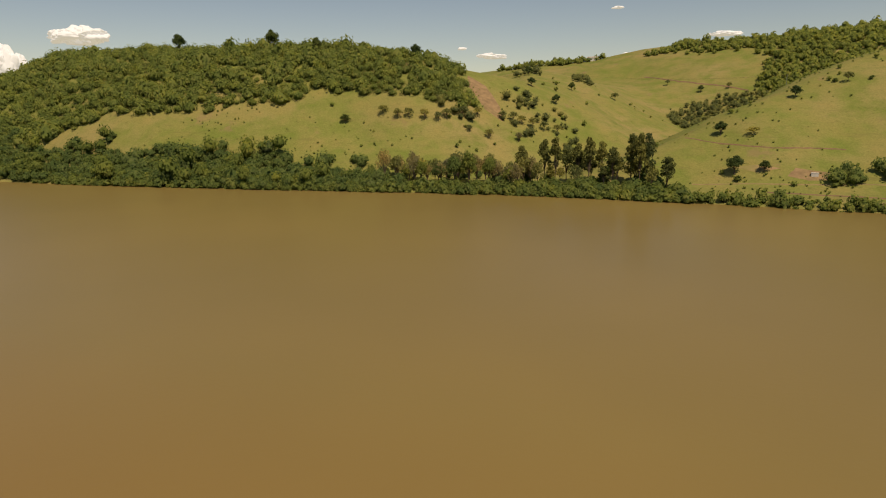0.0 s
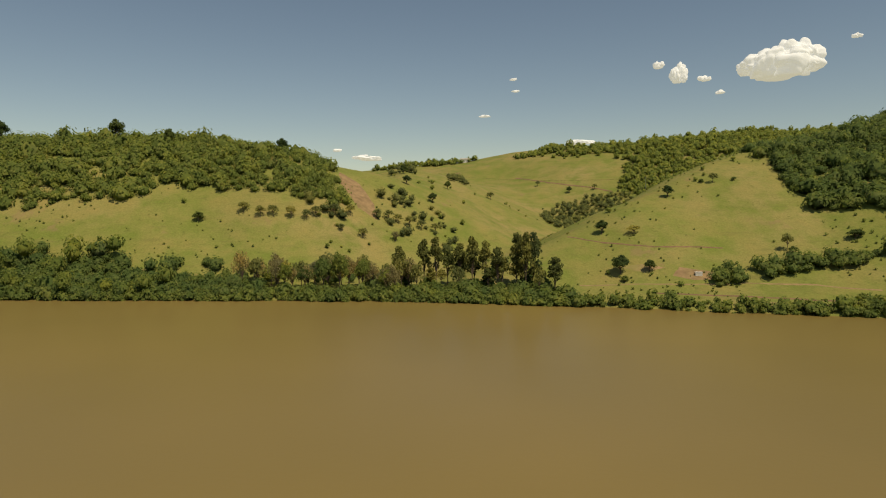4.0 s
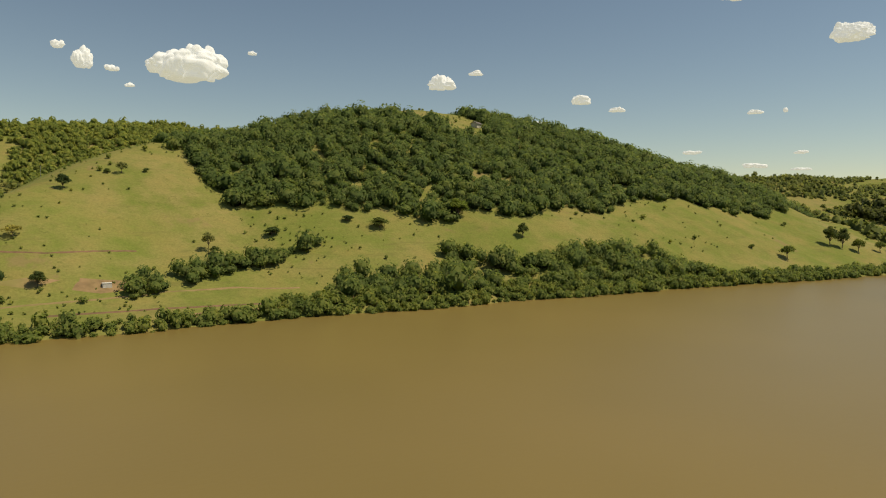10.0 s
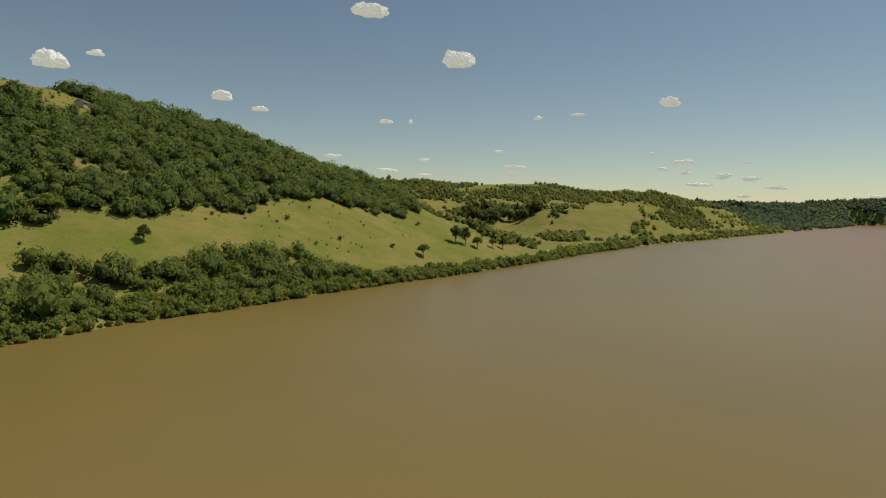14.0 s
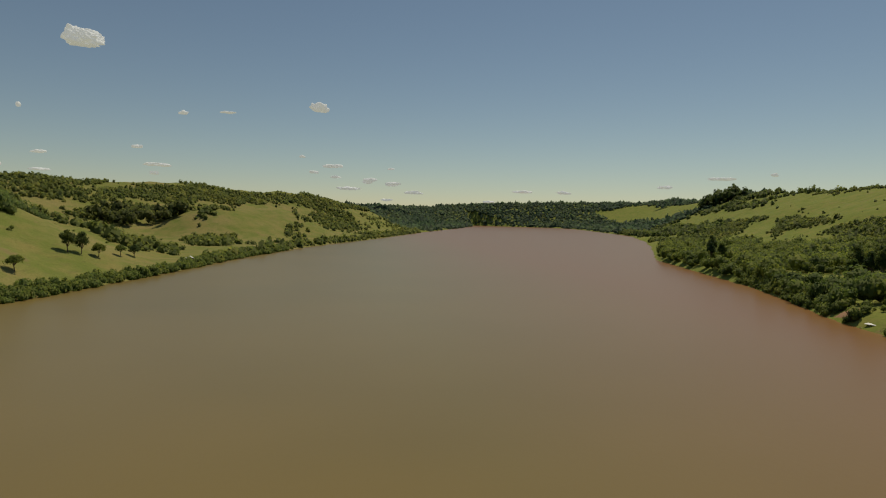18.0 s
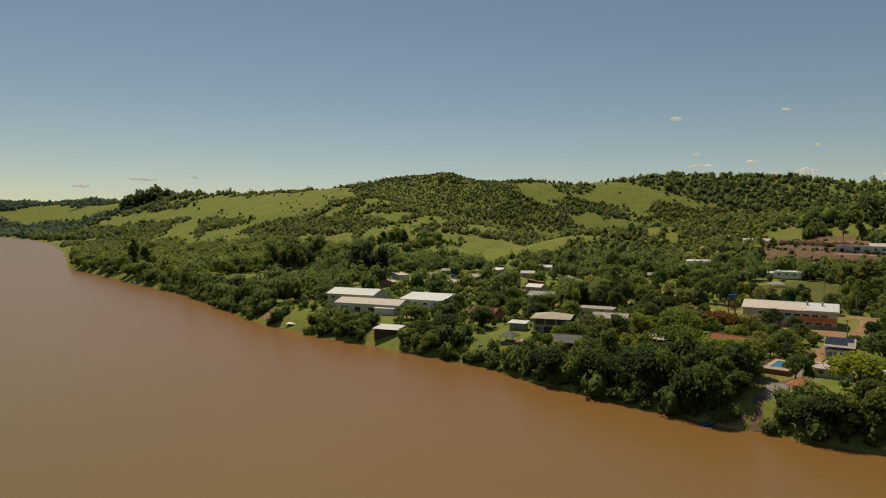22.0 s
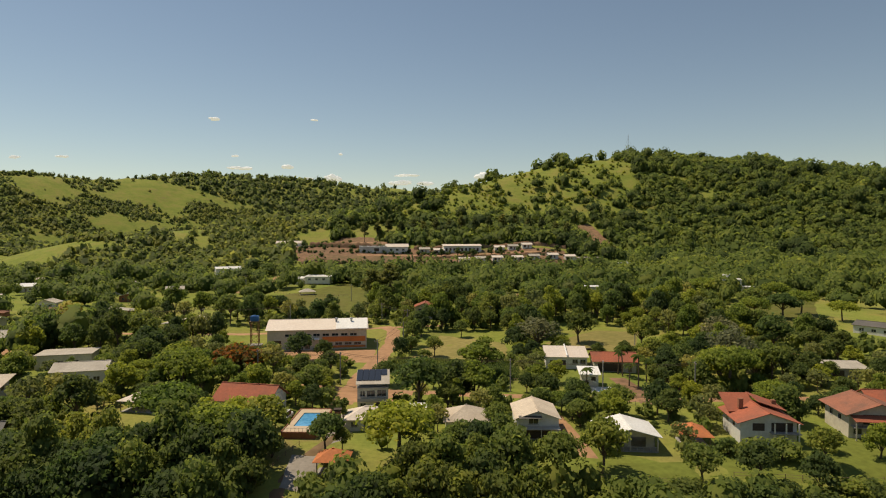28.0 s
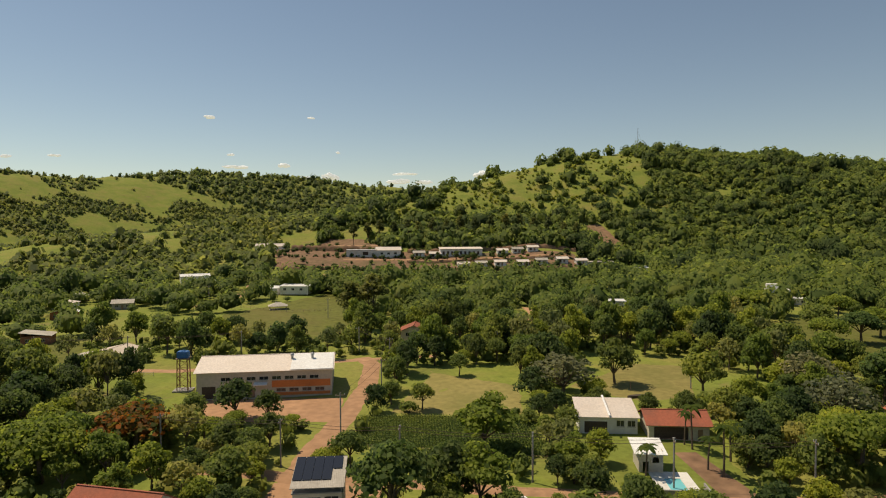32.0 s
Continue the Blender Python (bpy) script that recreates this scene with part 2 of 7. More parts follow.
RIDGES_NORTH = [
    [(-560, 640, 40, 220), (-900, 800, 98, 300), (-1300, 1000, 115, 400), (-1800, 1200, 128, 400), (-2250, 1400, 150, 450), (-3000, 1800, 165, 500), (-4000, 2000, 150, 500)],
    [(-4850, 500, 130, 400), (-4750, 1000, 150, 500), (-4500, 1500, 160, 500), (-3900, 2000, 150, 600)],
    [(-920, 980, 130, 300), (-820, 1040, 146, 300), (-760, 1060, 132, 300), (-620, 1220, 126, 330), (-420, 1500, 158, 420), (-100, 1650, 150, 420), (250, 1500, 120, 420)],
    [(-60, 690, 62, 190), (20, 760, 94, 230), (150, 800, 125, 290), (290, 850, 138, 330), (450, 820, 129, 320), (650, 790, 112, 320), (900, 800, 104, 350), (2000, 900, 110, 400)],
    [(-230, 510, 12, 110), (-150, 535, 22, 125), (-60, 550, 24, 125), (20, 560, 30, 150)],
    [(-330, 560, 28, 140), (-240, 640, 36, 170), (-160, 760, 52, 220), (-60, 1000, 60, 300)],
]


def shores(x):
    wob = 2.2 * vnoise(x / 23, x * 0 + 3.5) + 1.1 * vnoise(x / 8, x * 0 + 9.5)
    return np.interp(x, SOUTH_X, SOUTH_Y) + wob, np.interp(x, NORTH_X, NORTH_Y) - wob


def ground(x, y):
    """The height of the land over the river, in metres."""
    x, y = np.asarray(x, float), np.asarray(y, float)
    ys, yn = shores(x)
    s, n = (ys - y) * 0.96, (y - yn) * 0.94
    d = np.maximum(s, n)
    land = np.clip(d, 0, None)
    rise = np.clip(land / 45, 0, 1)
    north = 7.4 * (1 - np.exp(-land / 6)) + np.interp(land, [0, 60, 120, 200, 320], [0, 0.6, 3.0, 4.7, 7.5])
    south = 3.0 * (1 - np.exp(-land / 6)) + 0.03 * np.minimum(land, 120) + 0.22 * np.minimum(land, 60) * np.exp(-(((x + 320) / 170) ** 2))
    base = np.where(n > s, north, south)
    lines = [ridge(x, y, r) for r in RIDGES_SOUTH]
    a = sum(v**4 for v in lines) ** 0.25
    lines = [ridge(x, y, r) for r in RIDGES_NORTH]
    b = sum(v**4 for v in lines) ** 0.25
    hills = np.where(n > s, b, a)
    rough = 5.0 * vnoise(x / 130, y / 130, 1) + 2.2 * vnoise(x / 47, y / 47, 2)
    z = base + rise * hills + rough * np.clip(hills / 45, 0, 1) * rise
    z = z + rise * 0.25 * vnoise(x / 11, y / 11, 3)
    return np.where(d > 0, z, np.maximum(-5, 0.35 * d))



# ---- mesh helpers ----
def mesh_of(name, verts, faces, mat):
    """A mesh from arrays of vertices and of equally long faces."""
    verts, faces = np.asarray(verts, np.float32), np.asarray(faces, np.int32)
    me = bpy.data.meshes.new(name)
    k = faces.shape[1]
    me.vertices.add(len(verts))
    me.vertices.foreach_set("co", verts.ravel())
    me.loops.add(faces.size)
    me.loops.foreach_set("vertex_index", faces.ravel())
    me.polygons.add(len(faces))
    me.polygons.foreach_set("loop_start", np.arange(len(faces), dtype=np.int32) * k)
    me.update(calc_edges=True)
    me.materials.append(mat)
    return me


def smooth(me):
    me.polygons.foreach_set("use_smooth", np.ones(len(me.polygons), bool))
    return me


# ---- ground, river ----
def lines_of(near0, near1, step, far):
    mid = np.arange(near0, near1 + 1, step)
    grow = np.cumsum(np.minimum(step * 1.06 ** np.arange(1, 300), 85))
    grow = grow[grow < far]
    return np.concatenate([near0 - grow[::-1], mid, near1 + grow])


gx, gy = lines_of(-560, 420, 5.0, 4500), lines_of(-620, 560, 5.0, 4500)
xx, yy = np.meshgrid(gx, gy)
zz = ground(xx, yy)
quads = np.arange(xx.size).reshape(xx.shape)
quads = np.stack([quads[:-1, :-1], quads[:-1, 1:], quads[1:, 1:], quads[1:, :-1]], -1).reshape(-1, 4)
land = new("ground", smooth(mesh_of("ground", np.stack([xx, yy, zz], -1).reshape(-1, 3), quads, GRASS)))
tagged(land, "rolling green pasture hills with dry and bare patches", "ground", kind="structure")
wx, wy = np.meshgrid(np.linspace(-5000, 4800, 50), np.linspace(-420, 1400, 20))
quads = np.arange(wx.size).reshape(wx.shape)
quads = np.stack([quads[:-1, :-1], quads[:-1, 1:], quads[1:, 1:], quads[1:, :-1]], -1).reshape(-1, 4)
river = new("river", mesh_of("river", np.stack([wx, wy, wx * 0], -1).reshape(-1, 3), quads, WATER))
tagged(river, "wide calm river of muddy brown water", "water", kind="structure")


# ---- trees ----
def ico(level):
    bm = bmesh.new()
    bmesh.ops.create_icosphere(bm, subdivisions=level, radius=1)
    v = np.array([p.co[:] for p in bm.verts])
    f = np.array([[p.index for p in q.verts] for q in bm.faces])
    bm.free()
    return v, f


def crown(rng, clumps, size, core=1, flat=0.8, spread=1.0):
    """A crown of unit radius: a lumpy dark core and many leaf clumps, each two crossed triangles, standing out of it."""
    v, f = ico(core)
    lump = 0.74 + 0.14 * np.sin(3.1 * v[:, :1] + rng.uniform(0, 6)) * np.cos(2.7 * v[:, 1:2] + rng.uniform(0, 6)) + rng.uniform(-0.1, 0.1, (len(v), 1))
    v = v * lump * (1, 1, flat)
    d = rng.normal(size=(clumps, 3))
    d[:, 2] = np.abs(d[:, 2]) * 1.1 - 0.45
    d /= np.linalg.norm(d, axis=1)[:, None]
    lobes = rng.normal(size=(7, 3))
    lobes[:, 2] = np.abs(lobes[:, 2]) * 0.8
    lobes /= np.linalg.norm(lobes, axis=1)[:, None]
    near = np.max(d @ lobes.T, axis=1)
    r = (0.70 + 0.36 * np.clip(near, 0, 1) ** 3 + rng.uniform(-0.12, 0.1, clumps)) * spread
    c = d * r[:, None] * (1, 1, flat)
    n = d + rng.normal(size=(clumps, 3)) * 0.32 + (0, 0, 0.2)
    a = np.cross(n, rng.normal(size=(clumps, 3)))
    a /= np.linalg.norm(a, axis=1)[:, None]
    b = np.cross(n, a)
    b /= np.linalg.norm(b, axis=1)[:, None]
    s = size * rng.uniform(0.6, 1.3, (clumps, 1))
    q = np.stack([c - a * s - b * s * 0.6, c + a * s - b * s * 0.4, c + a * s * 0.7 + b * s * 0.9, c - a * s * 0.8 + b * s * 0.7], 1).reshape(-1, 3)
    n = np.arange(clumps)[:, None] * 4 + len(v)
    tri = np.concatenate([f, n + (0, 1, 2), n + (0, 2, 3)])
    return np.concatenate([v, q]), tri


def woods(name, label, inside, box, gap, size, protos, seed, mat=None, sink=0.25, lowest=0.8):
    """Many crowns standing close, one joined mesh. inside(x, y) is the chance of a tree."""
    rng = np.random.default_rng(seed)
    x, y = np.meshgrid(np.arange(box[0], box[2], gap), np.arange(box[1], box[3], gap))
    x, y = x.ravel() + rng.uniform(-0.6, 0.6, x.size) * gap, y.ravel() + rng.uniform(-0.6, 0.6, x.size) * gap
    keep = rng.random(x.size) < inside(x, y)
    x, y = x[keep], y[keep]
    z = ground(x, y)
    keep = z > lowest
    x, y, z = x[keep], y[keep], z[keep]
    r = size * np.clip(rng.normal(1, 0.32, x.size), 0.5, 1.9) * (1 + 0.15 * vnoise(x / 27, y / 27, seed))
    kind = rng.integers(0, len(protos), x.size)
    verts, faces, count = [], [], 0
    for k, (pv, pf) in enumerate(protos):
        at = np.nonzero(kind == k)[0]
        if not len(at):
            continue
        turn = rng.uniform(0, 2 * np.pi, len(at))
        c, s = np.cos(turn)[:, None], np.sin(turn)[:, None]
        tall = r[at, None] * rng.uniform(0.85, 1.55, (len(at), 1))
        px = (pv[None, :, 0] * c - pv[None, :, 1] * s) * r[at, None] + x[at, None]
        py = (pv[None, :, 0] * s + pv[None, :, 1] * c) * r[at, None] + y[at, None]
        pz = pv[None, :, 2] * tall + z[at, None] + tall * (1 - sink)
        verts.append(np.stack([px, py, pz], -1).reshape(-1, 3))
        faces.append((pf[None] + (np.arange(len(at)) * len(pv))[:, None, None] + count).reshape(-1, 3))
        count += len(at) * len(pv)
    ob = new(name, mesh_of(name, np.concatenate(verts), np.concatenate(faces), mat or LEAF))
    return tagged(ob, label, "woods", kind="stuff")


rng = np.random.default_rng(5)
MID = [crown(rng, 104, 0.118, 1) for _ in range(5)]
FAR = [crown(rng, 34, 0.24, 1, 0.9) for _ in range(4)]


FIELDS = []


def field(*corners):
    """Open grass among the woods: no trees grow inside these corners."""
    FIELDS.append(np.array(corners, float))


def in_field(x, y):
    """Whether places lie in a field; the edge is ragged."""
    x, y = np.asarray(x, float), np.asarray(y, float)
    far = np.clip(np.hypot(x, y) / 60, 2, 26)
    qx, qy = x + far * vnoise(x / 31, y / 31, 71), y + far * vnoise(x / 29, y / 29, 72)
    found = np.zeros(x.shape, bool)
    for c in FIELDS:
        inside = np.zeros(x.shape, bool)
        for (ax, ay), (bx, by) in zip(c, np.roll(c, -1, 0)):
            if ay != by:
                inside ^= ((ay > qy) != (by > qy)) & (qx < (bx - ax) * (qy - ay) / (by - ay) + ax)
        found |= inside
    return found


def wood_right(x, y):
    edge = np.interp(x, [-720, -620, -587, -495, -414, -353, -325, -284, -271, -244, -231, -200, -175, -142, -123, -114, -102, -96],
                     [-415, -385, -370, -372, -398, -378, -398, -390, -396, -408, -402, -416, -433, -446, -450, -476, -530, -640])
    top = np.hypot((x + 336) / 34, (y + 552) / 60) < 1 + 0.25 * vnoise(x / 12, y / 12, 9)
    return ((y < edge + 4 * vnoise(x / 14, y / 14, 6)) & ~top) * 0.97


def wood_left(x, y):
    edge = np.interp(x, [160, 172, 190, 215, 243, 263, 300, 312, 334, 369, 406, 452, 500, 560, 860], [-640, -478, -458, -446, -440, -440, -428, -416, -404, -389, -376, -369, -345, -310, -280])
    return ((y < edge + 4 * vnoise(x / 14, y / 14, 8)) & ~in_field(x, y)) * 0.95


# the bare slope beside the wood, the hut meadow and the fields down the river
field((210, -496), (206, -530), (190, -545), (150, -545), (160, -478), (184, -472))
field((-588, -351), (-700, -395), (-740, -372), (-557, -302), (-465, -308), (-532, -335))
field((-602, -292), (-883, -272), (-786, -246), (-579, -266))
field((-1595, -380), (-1814, -276), (-1790, -228), (-1216, -295))
field((-1337, -655), (-1560, -605), (-1488, -560), (-1300, -620))
field((-1157, -635), (-1256, -580), (-1218, -550), (-1138, -592))
field((-1221, -220), (-1532, -150), (-1308, -141), (-1161, -205))
field((-1150, -390), (-1200, -325), (-1141, -303), (-1111, -354))
# pastures between the woods of the near side
field((-1670, 1046), (-1300, 930), (-999, 850), (-838, 748), (-861, 690), (-877, 641), (-1004, 650), (-1139, 717), (-1261, 794), (-1380, 849))
field((-2185, 1029), (-2015, 1090), (-1462, 902), (-1252, 787), (-1210, 724), (-1613, 827))
field((-4118, 1480), (-4051, 1780), (-3416, 1855), (-1988, 1160), (-2655, 1380), (-3510, 1540))
field((-720, 640), (-690, 690), (-645, 680), (-655, 615))
field((-780, 1000), (-670, 1120), (-590, 1125), (-600, 1075), (-690, 1000))
field((-512, 555), (-445, 585), (-390, 512), (-368, 468), (-415, 448), (-468, 500))
field((-560, 640), (-520, 700), (-480, 690), (-470, 620), (-500, 600))
field((-764, 266), (-644, 258), (-558, 216), (-606, 207))
field((-1359, 740), (-1198, 705), (-1000, 553), (-1100, 590), (-1189, 635))
field((-520, 214), (-502, 236), (-440, 188), (-464, 176))
field((-580, 1020), (-521, 1066), (-440, 1122), (-438, 1078), (-530, 1004))
field((-585, 1168), (-488, 1240), (-405, 1370), (-390, 1337), (-458, 1215), (-544, 1138))
field((-690, 1067), (-657, 1104), (-608, 1108), (-630, 1056), (-669, 1035))
field((-610, 1144), (-527, 1212), (-508, 1186), (-575, 1128))
field((-288, 562), (-255, 592), (-246, 545))
field((-392, 502), (-342, 468), (-334, 438), (-358, 442))
field((165, 765), (228, 778), (246, 733), (300, 697), (312, 668), (251, 678), (198, 728))
field((34, 744), (84, 755), (66, 716), (36, 710))
field((-132, 640), (-85, 620), (-70, 604), (-66, 580), (-129, 590))

woods("hill_wood", "dense green broadleaf forest covering a steep hillside", wood_right, (-760, -604, -80, -330), 5.9, 4.5, MID, 11, None, 0.5)
woods("hill_wood", "dense green forest along the hilltop above dry pasture", wood_left, (165, -512, 730, -300), 5.5, 4.5, MID, 12, None, 0.7)


# ---- more surfaces ----
PLASTER = surface("white_plaster", (0.74, 0.72, 0.67), 0.85, 0.10, 2.0, 0.4, dirt=(0.42, 0.36, 0.28))
CREAM = surface("cream_plaster", (0.60, 0.55, 0.45), 0.85, 0.12, 2.0, 0.4, dirt=(0.33, 0.26, 0.2))
CONCRETE = surface("grey_concrete", (0.36, 0.34, 0.31), 0.9, 0.2, 2.5, 0.5)
DARKWALL = surface("dark_timber", (0.09, 0.065, 0.05), 0.85, 0.3, 5)
BRICK = surface("red_brick", (0.34, 0.15, 0.09), 0.9, 0.25, 5)
ORANGE = surface("orange_paint", (0.62, 0.20, 0.06), 0.7, 0.12, 2)
BLUEPAINT = surface("blue_paint", (0.05, 0.18, 0.42), 0.5, 0.12, 2)
DEEP = surface("dark_interior", (0.03, 0.028, 0.025), 0.9, 0.2, 2)
FRAME = surface("window_frame_paint", (0.55, 0.53, 0.5), 0.6, 0.1, 4)
STEEL = surface("galvanised_steel", (0.42, 0.42, 0.42), 0.45, 0.15, 4, metal=0.7)
DIRT = surface("red_dirt", (0.46, 0.26, 0.145), 0.98, 0.25, 0.5, 0.5, dirt=(0.31, 0.17, 0.09), relief=0.5, depth=0.08)
TERRACE = surface("bare_earth", (0.25, 0.145, 0.085), 0.98, 0.35, 0.35, 0.6, dirt=(0.12, 0.11, 0.04), relief=0.6, depth=0.2)
PAVING = surface("grey_paving", (0.33, 0.29, 0.25), 0.9, 0.2, 1.2, 0.5)
LAWN = surface("mown_lawn", (0.17, 0.20, 0.042), 0.95, 0.22, 0.8, 0.5, dirt=(0.17, 0.17, 0.04), relief=0.5, depth=0.05, spec=0.1)
MEADOW = surface("rough_meadow", (0.14, 0.145, 0.036), 0.95, 0.3, 0.4, 0.6, dirt=(0.17, 0.14, 0.05), relief=0.5, depth=0.1, spec=0.1)
DRYLAWN = surface("dry_lawn", (0.30, 0.25, 0.09), 0.95, 0.22, 0.6, 0.6, dirt=(0.17, 0.17, 0.05), relief=0.5, depth=0.05, spec=0.1)
BOARD = surface("weathered_boards", (0.30, 0.21, 0.14), 0.85, 0.25, 4)
RUST = surface("rusty_sheet", (0.25, 0.12, 0.07), 0.8, 0.3, 2)


def sheet_roof(name, colour, rough, pitch, dirt, stain=0.5, metal=0.0):
    """Corrugated sheets or tiles: ribs run down the slope, with weathered bands."""
    m, nt, b = material(name, rough, metal, 0.4)
    tc = nt.nodes.new("ShaderNodeTexCoord").outputs["Generated"]
    p = position(nt)
    fine, broad = noise_of(nt, p, 2.2, 5), noise_of(nt, p, 0.25, 4)
    c = ramp(nt, fine, (0.25, tuple(v * 0.78 for v in colour)), (0.75, tuple(min(1, v * 1.12) for v in colour)))
    c = mix(nt, ramp(nt, broad, (0.42, (0, 0, 0)), (0.7, (stain, stain, stain))), c, dirt)
    rnd = nt.nodes.new("ShaderNodeObjectInfo").outputs["Random"]
    c = mix(nt, 1.0, c, ramp(nt, rnd, (0, (0.88, 0.88, 0.88)), (1, (1.05, 1.05, 1.05))), "MULTIPLY")
    nt.links.new(c, b.inputs["Base Color"])
    w = node(nt, "ShaderNodeTexWave", Scale=pitch, Distortion=0.3)
    nt.links.new(p, w.inputs["Vector"])
    bump(nt, b, w.outputs["Fac"], 0.5, 0.04)
    return m


R_WHITE = sheet_roof("white_sheet_roof", (0.85, 0.84, 0.81), 0.5, 1.2, (0.62, 0.56, 0.48), 0.3)
R_GREY = sheet_roof("grey_fibre_roof", (0.50, 0.45, 0.38), 0.85, 1.2, (0.28, 0.24, 0.2))
R_BEIGE = sheet_roof("beige_fibre_roof", (0.62, 0.52, 0.41), 0.85, 1.2, (0.38, 0.30, 0.23))
R_PALE = sheet_roof("pale_pink_roof", (0.74, 0.64, 0.55), 0.75, 1.2, (0.60, 0.48, 0.38), 0.3)
R_RED = sheet_roof("red_tile_roof", (0.42, 0.12, 0.065), 0.85, 2.2, (0.17, 0.085, 0.06))
R_OLD = sheet_roof("old_tile_roof", (0.33, 0.13, 0.08), 0.9, 2.2, (0.12, 0.08, 0.06), 0.7)
R_ORANGE = sheet_roof("orange_tile_roof", (0.58, 0.19, 0.07), 0.85, 2.2, (0.36, 0.13, 0.06))
R_DARK = sheet_roof("dark_sheet_roof", (0.12, 0.11, 0.10), 0.7, 1.2, (0.2, 0.17, 0.14))

glass_m, glass_nt, glass_b = material("window_glass", 0.08, 0.0, 0.6)
glass_b.inputs["Base Color"].default_value = (0.02, 0.025, 0.03, 1)
GLASS = glass_m
solar_m, solar_nt, solar_b = material("solar_cells", 0.15, 0.0, 0.6)
solar_b.inputs["Base Color"].default_value = (0.02, 0.021, 0.026, 1)
SOLAR = solar_m
pool_m, pool_nt, pool_b = material("pool_water", 0.05, 0.0, 0.5)
pool_c = ramp(pool_nt, noise_of(pool_nt, position(pool_nt), 1.2, 3), (0.35, (0.06, 0.28, 0.55)), (0.7, (0.12, 0.42, 0.70)))
pool_nt.links.new(pool_c, pool_b.inputs["Base Color"])
POOL = pool_m


# ---- building helpers ----
CLEAR = []


def gz(x, y):
    """The height of the ground sheet itself at a place."""
    i = int(np.clip(np.searchsorted(gx, x) - 1, 0, len(gx) - 2))
    j = int(np.clip(np.searchsorted(gy, y) - 1, 0, len(gy) - 2))
    u, v = (x - gx[i]) / (gx[i + 1] - gx[i]), (y - gy[j]) / (gy[j + 1] - gy[j])
    return float((zz[j, i] * (1 - u) + zz[j, i + 1] * u) * (1 - v) + (zz[j + 1, i] * (1 - u) + zz[j + 1, i + 1] * u) * v)


def clear(*corners):
    CLEAR.append(corners)


def is_clear(x, y):
    """Whether a place lies in one of the open yards, fields and streets."""
    for poly in CLEAR:
        inside = False
        for (ax, ay), (bx, by) in zip(poly, poly[1:] + poly[:1]):
            if (ay > y) != (by > y) and x < (bx - ax) * (y - ay) / (by - ay) + ax:
                inside = not inside
        if inside:
            return True
    return False


def box_bm(bm, x0, y0, z0, x1, y1, z1):
    v = [bm.verts.new(c) for c in ((x0, y0, z0), (x1, y0, z0), (x1, y1, z0), (x0, y1, z0), (x0, y0, z1), (x1, y0, z1), (x1, y1, z1), (x0, y1, z1))]
    for f in ((0, 3, 2, 1), (4, 5, 6, 7), (0, 1, 5, 4), (1, 2, 6, 5), (2, 3, 7, 6), (3, 0, 4, 7)):
        bm.faces.new([v[i] for i in f])
    return v


def part(name, bm, mat, parent, label="", at=None):
    me = bpy.data.meshes.new(name)
    bm.to_mesh(me)
    bm.free()
    me.materials.append(mat)
    ob = new(name, me)
    ob.parent = parent
    if at is not None:
        ob.matrix_basis = at
    return tagged(ob, label)


def box_part(name, size, mat, parent, at, label="", bevel=0.0):
    """A block of that size, resting on at's origin and centred over it."""
    bm = bmesh.new()
    w, d, h = size
    box_bm(bm, -w / 2, -d / 2, 0, w / 2, d / 2, h)
    if bevel:
        bmesh.ops.bevel(bm, geom=bm.edges[:], offset=bevel, segments=1, affect="EDGES")
    return part(name, bm, mat, parent, label, at)


def rod(name, a, b, r, mat, parent, sides=6, label=""):
    a, b = Vector(a), Vector(b)
    bm = bmesh.new()
    bmesh.ops.create_cone(bm, segments=sides, radius1=r, radius2=r * 0.9, depth=(b - a).length, cap_ends=True)
    q = (b - a).to_track_quat("Z", "Y").to_matrix().to_4x4()
    bmesh.ops.transform(bm, matrix=Matrix.Translation((a + b) / 2) @ q, verts=bm.verts)
    return part(name, bm, mat, parent, label)


def thing(name, label, category, x, y, turn=0.0, z=None, group=""):
    ob = new(name)
    ob.empty_display_size = 0.5
    ob.matrix_basis = pose(x, y, gz(x, y) if z is None else z, 0, 0, turn)
    return tagged(ob, label, category, group)


def shrink(ob, s):
    """The whole thing at a slightly smaller size on the same spot."""
    ob.matrix_basis = ob.matrix_basis @ Matrix.Scale(s, 4)


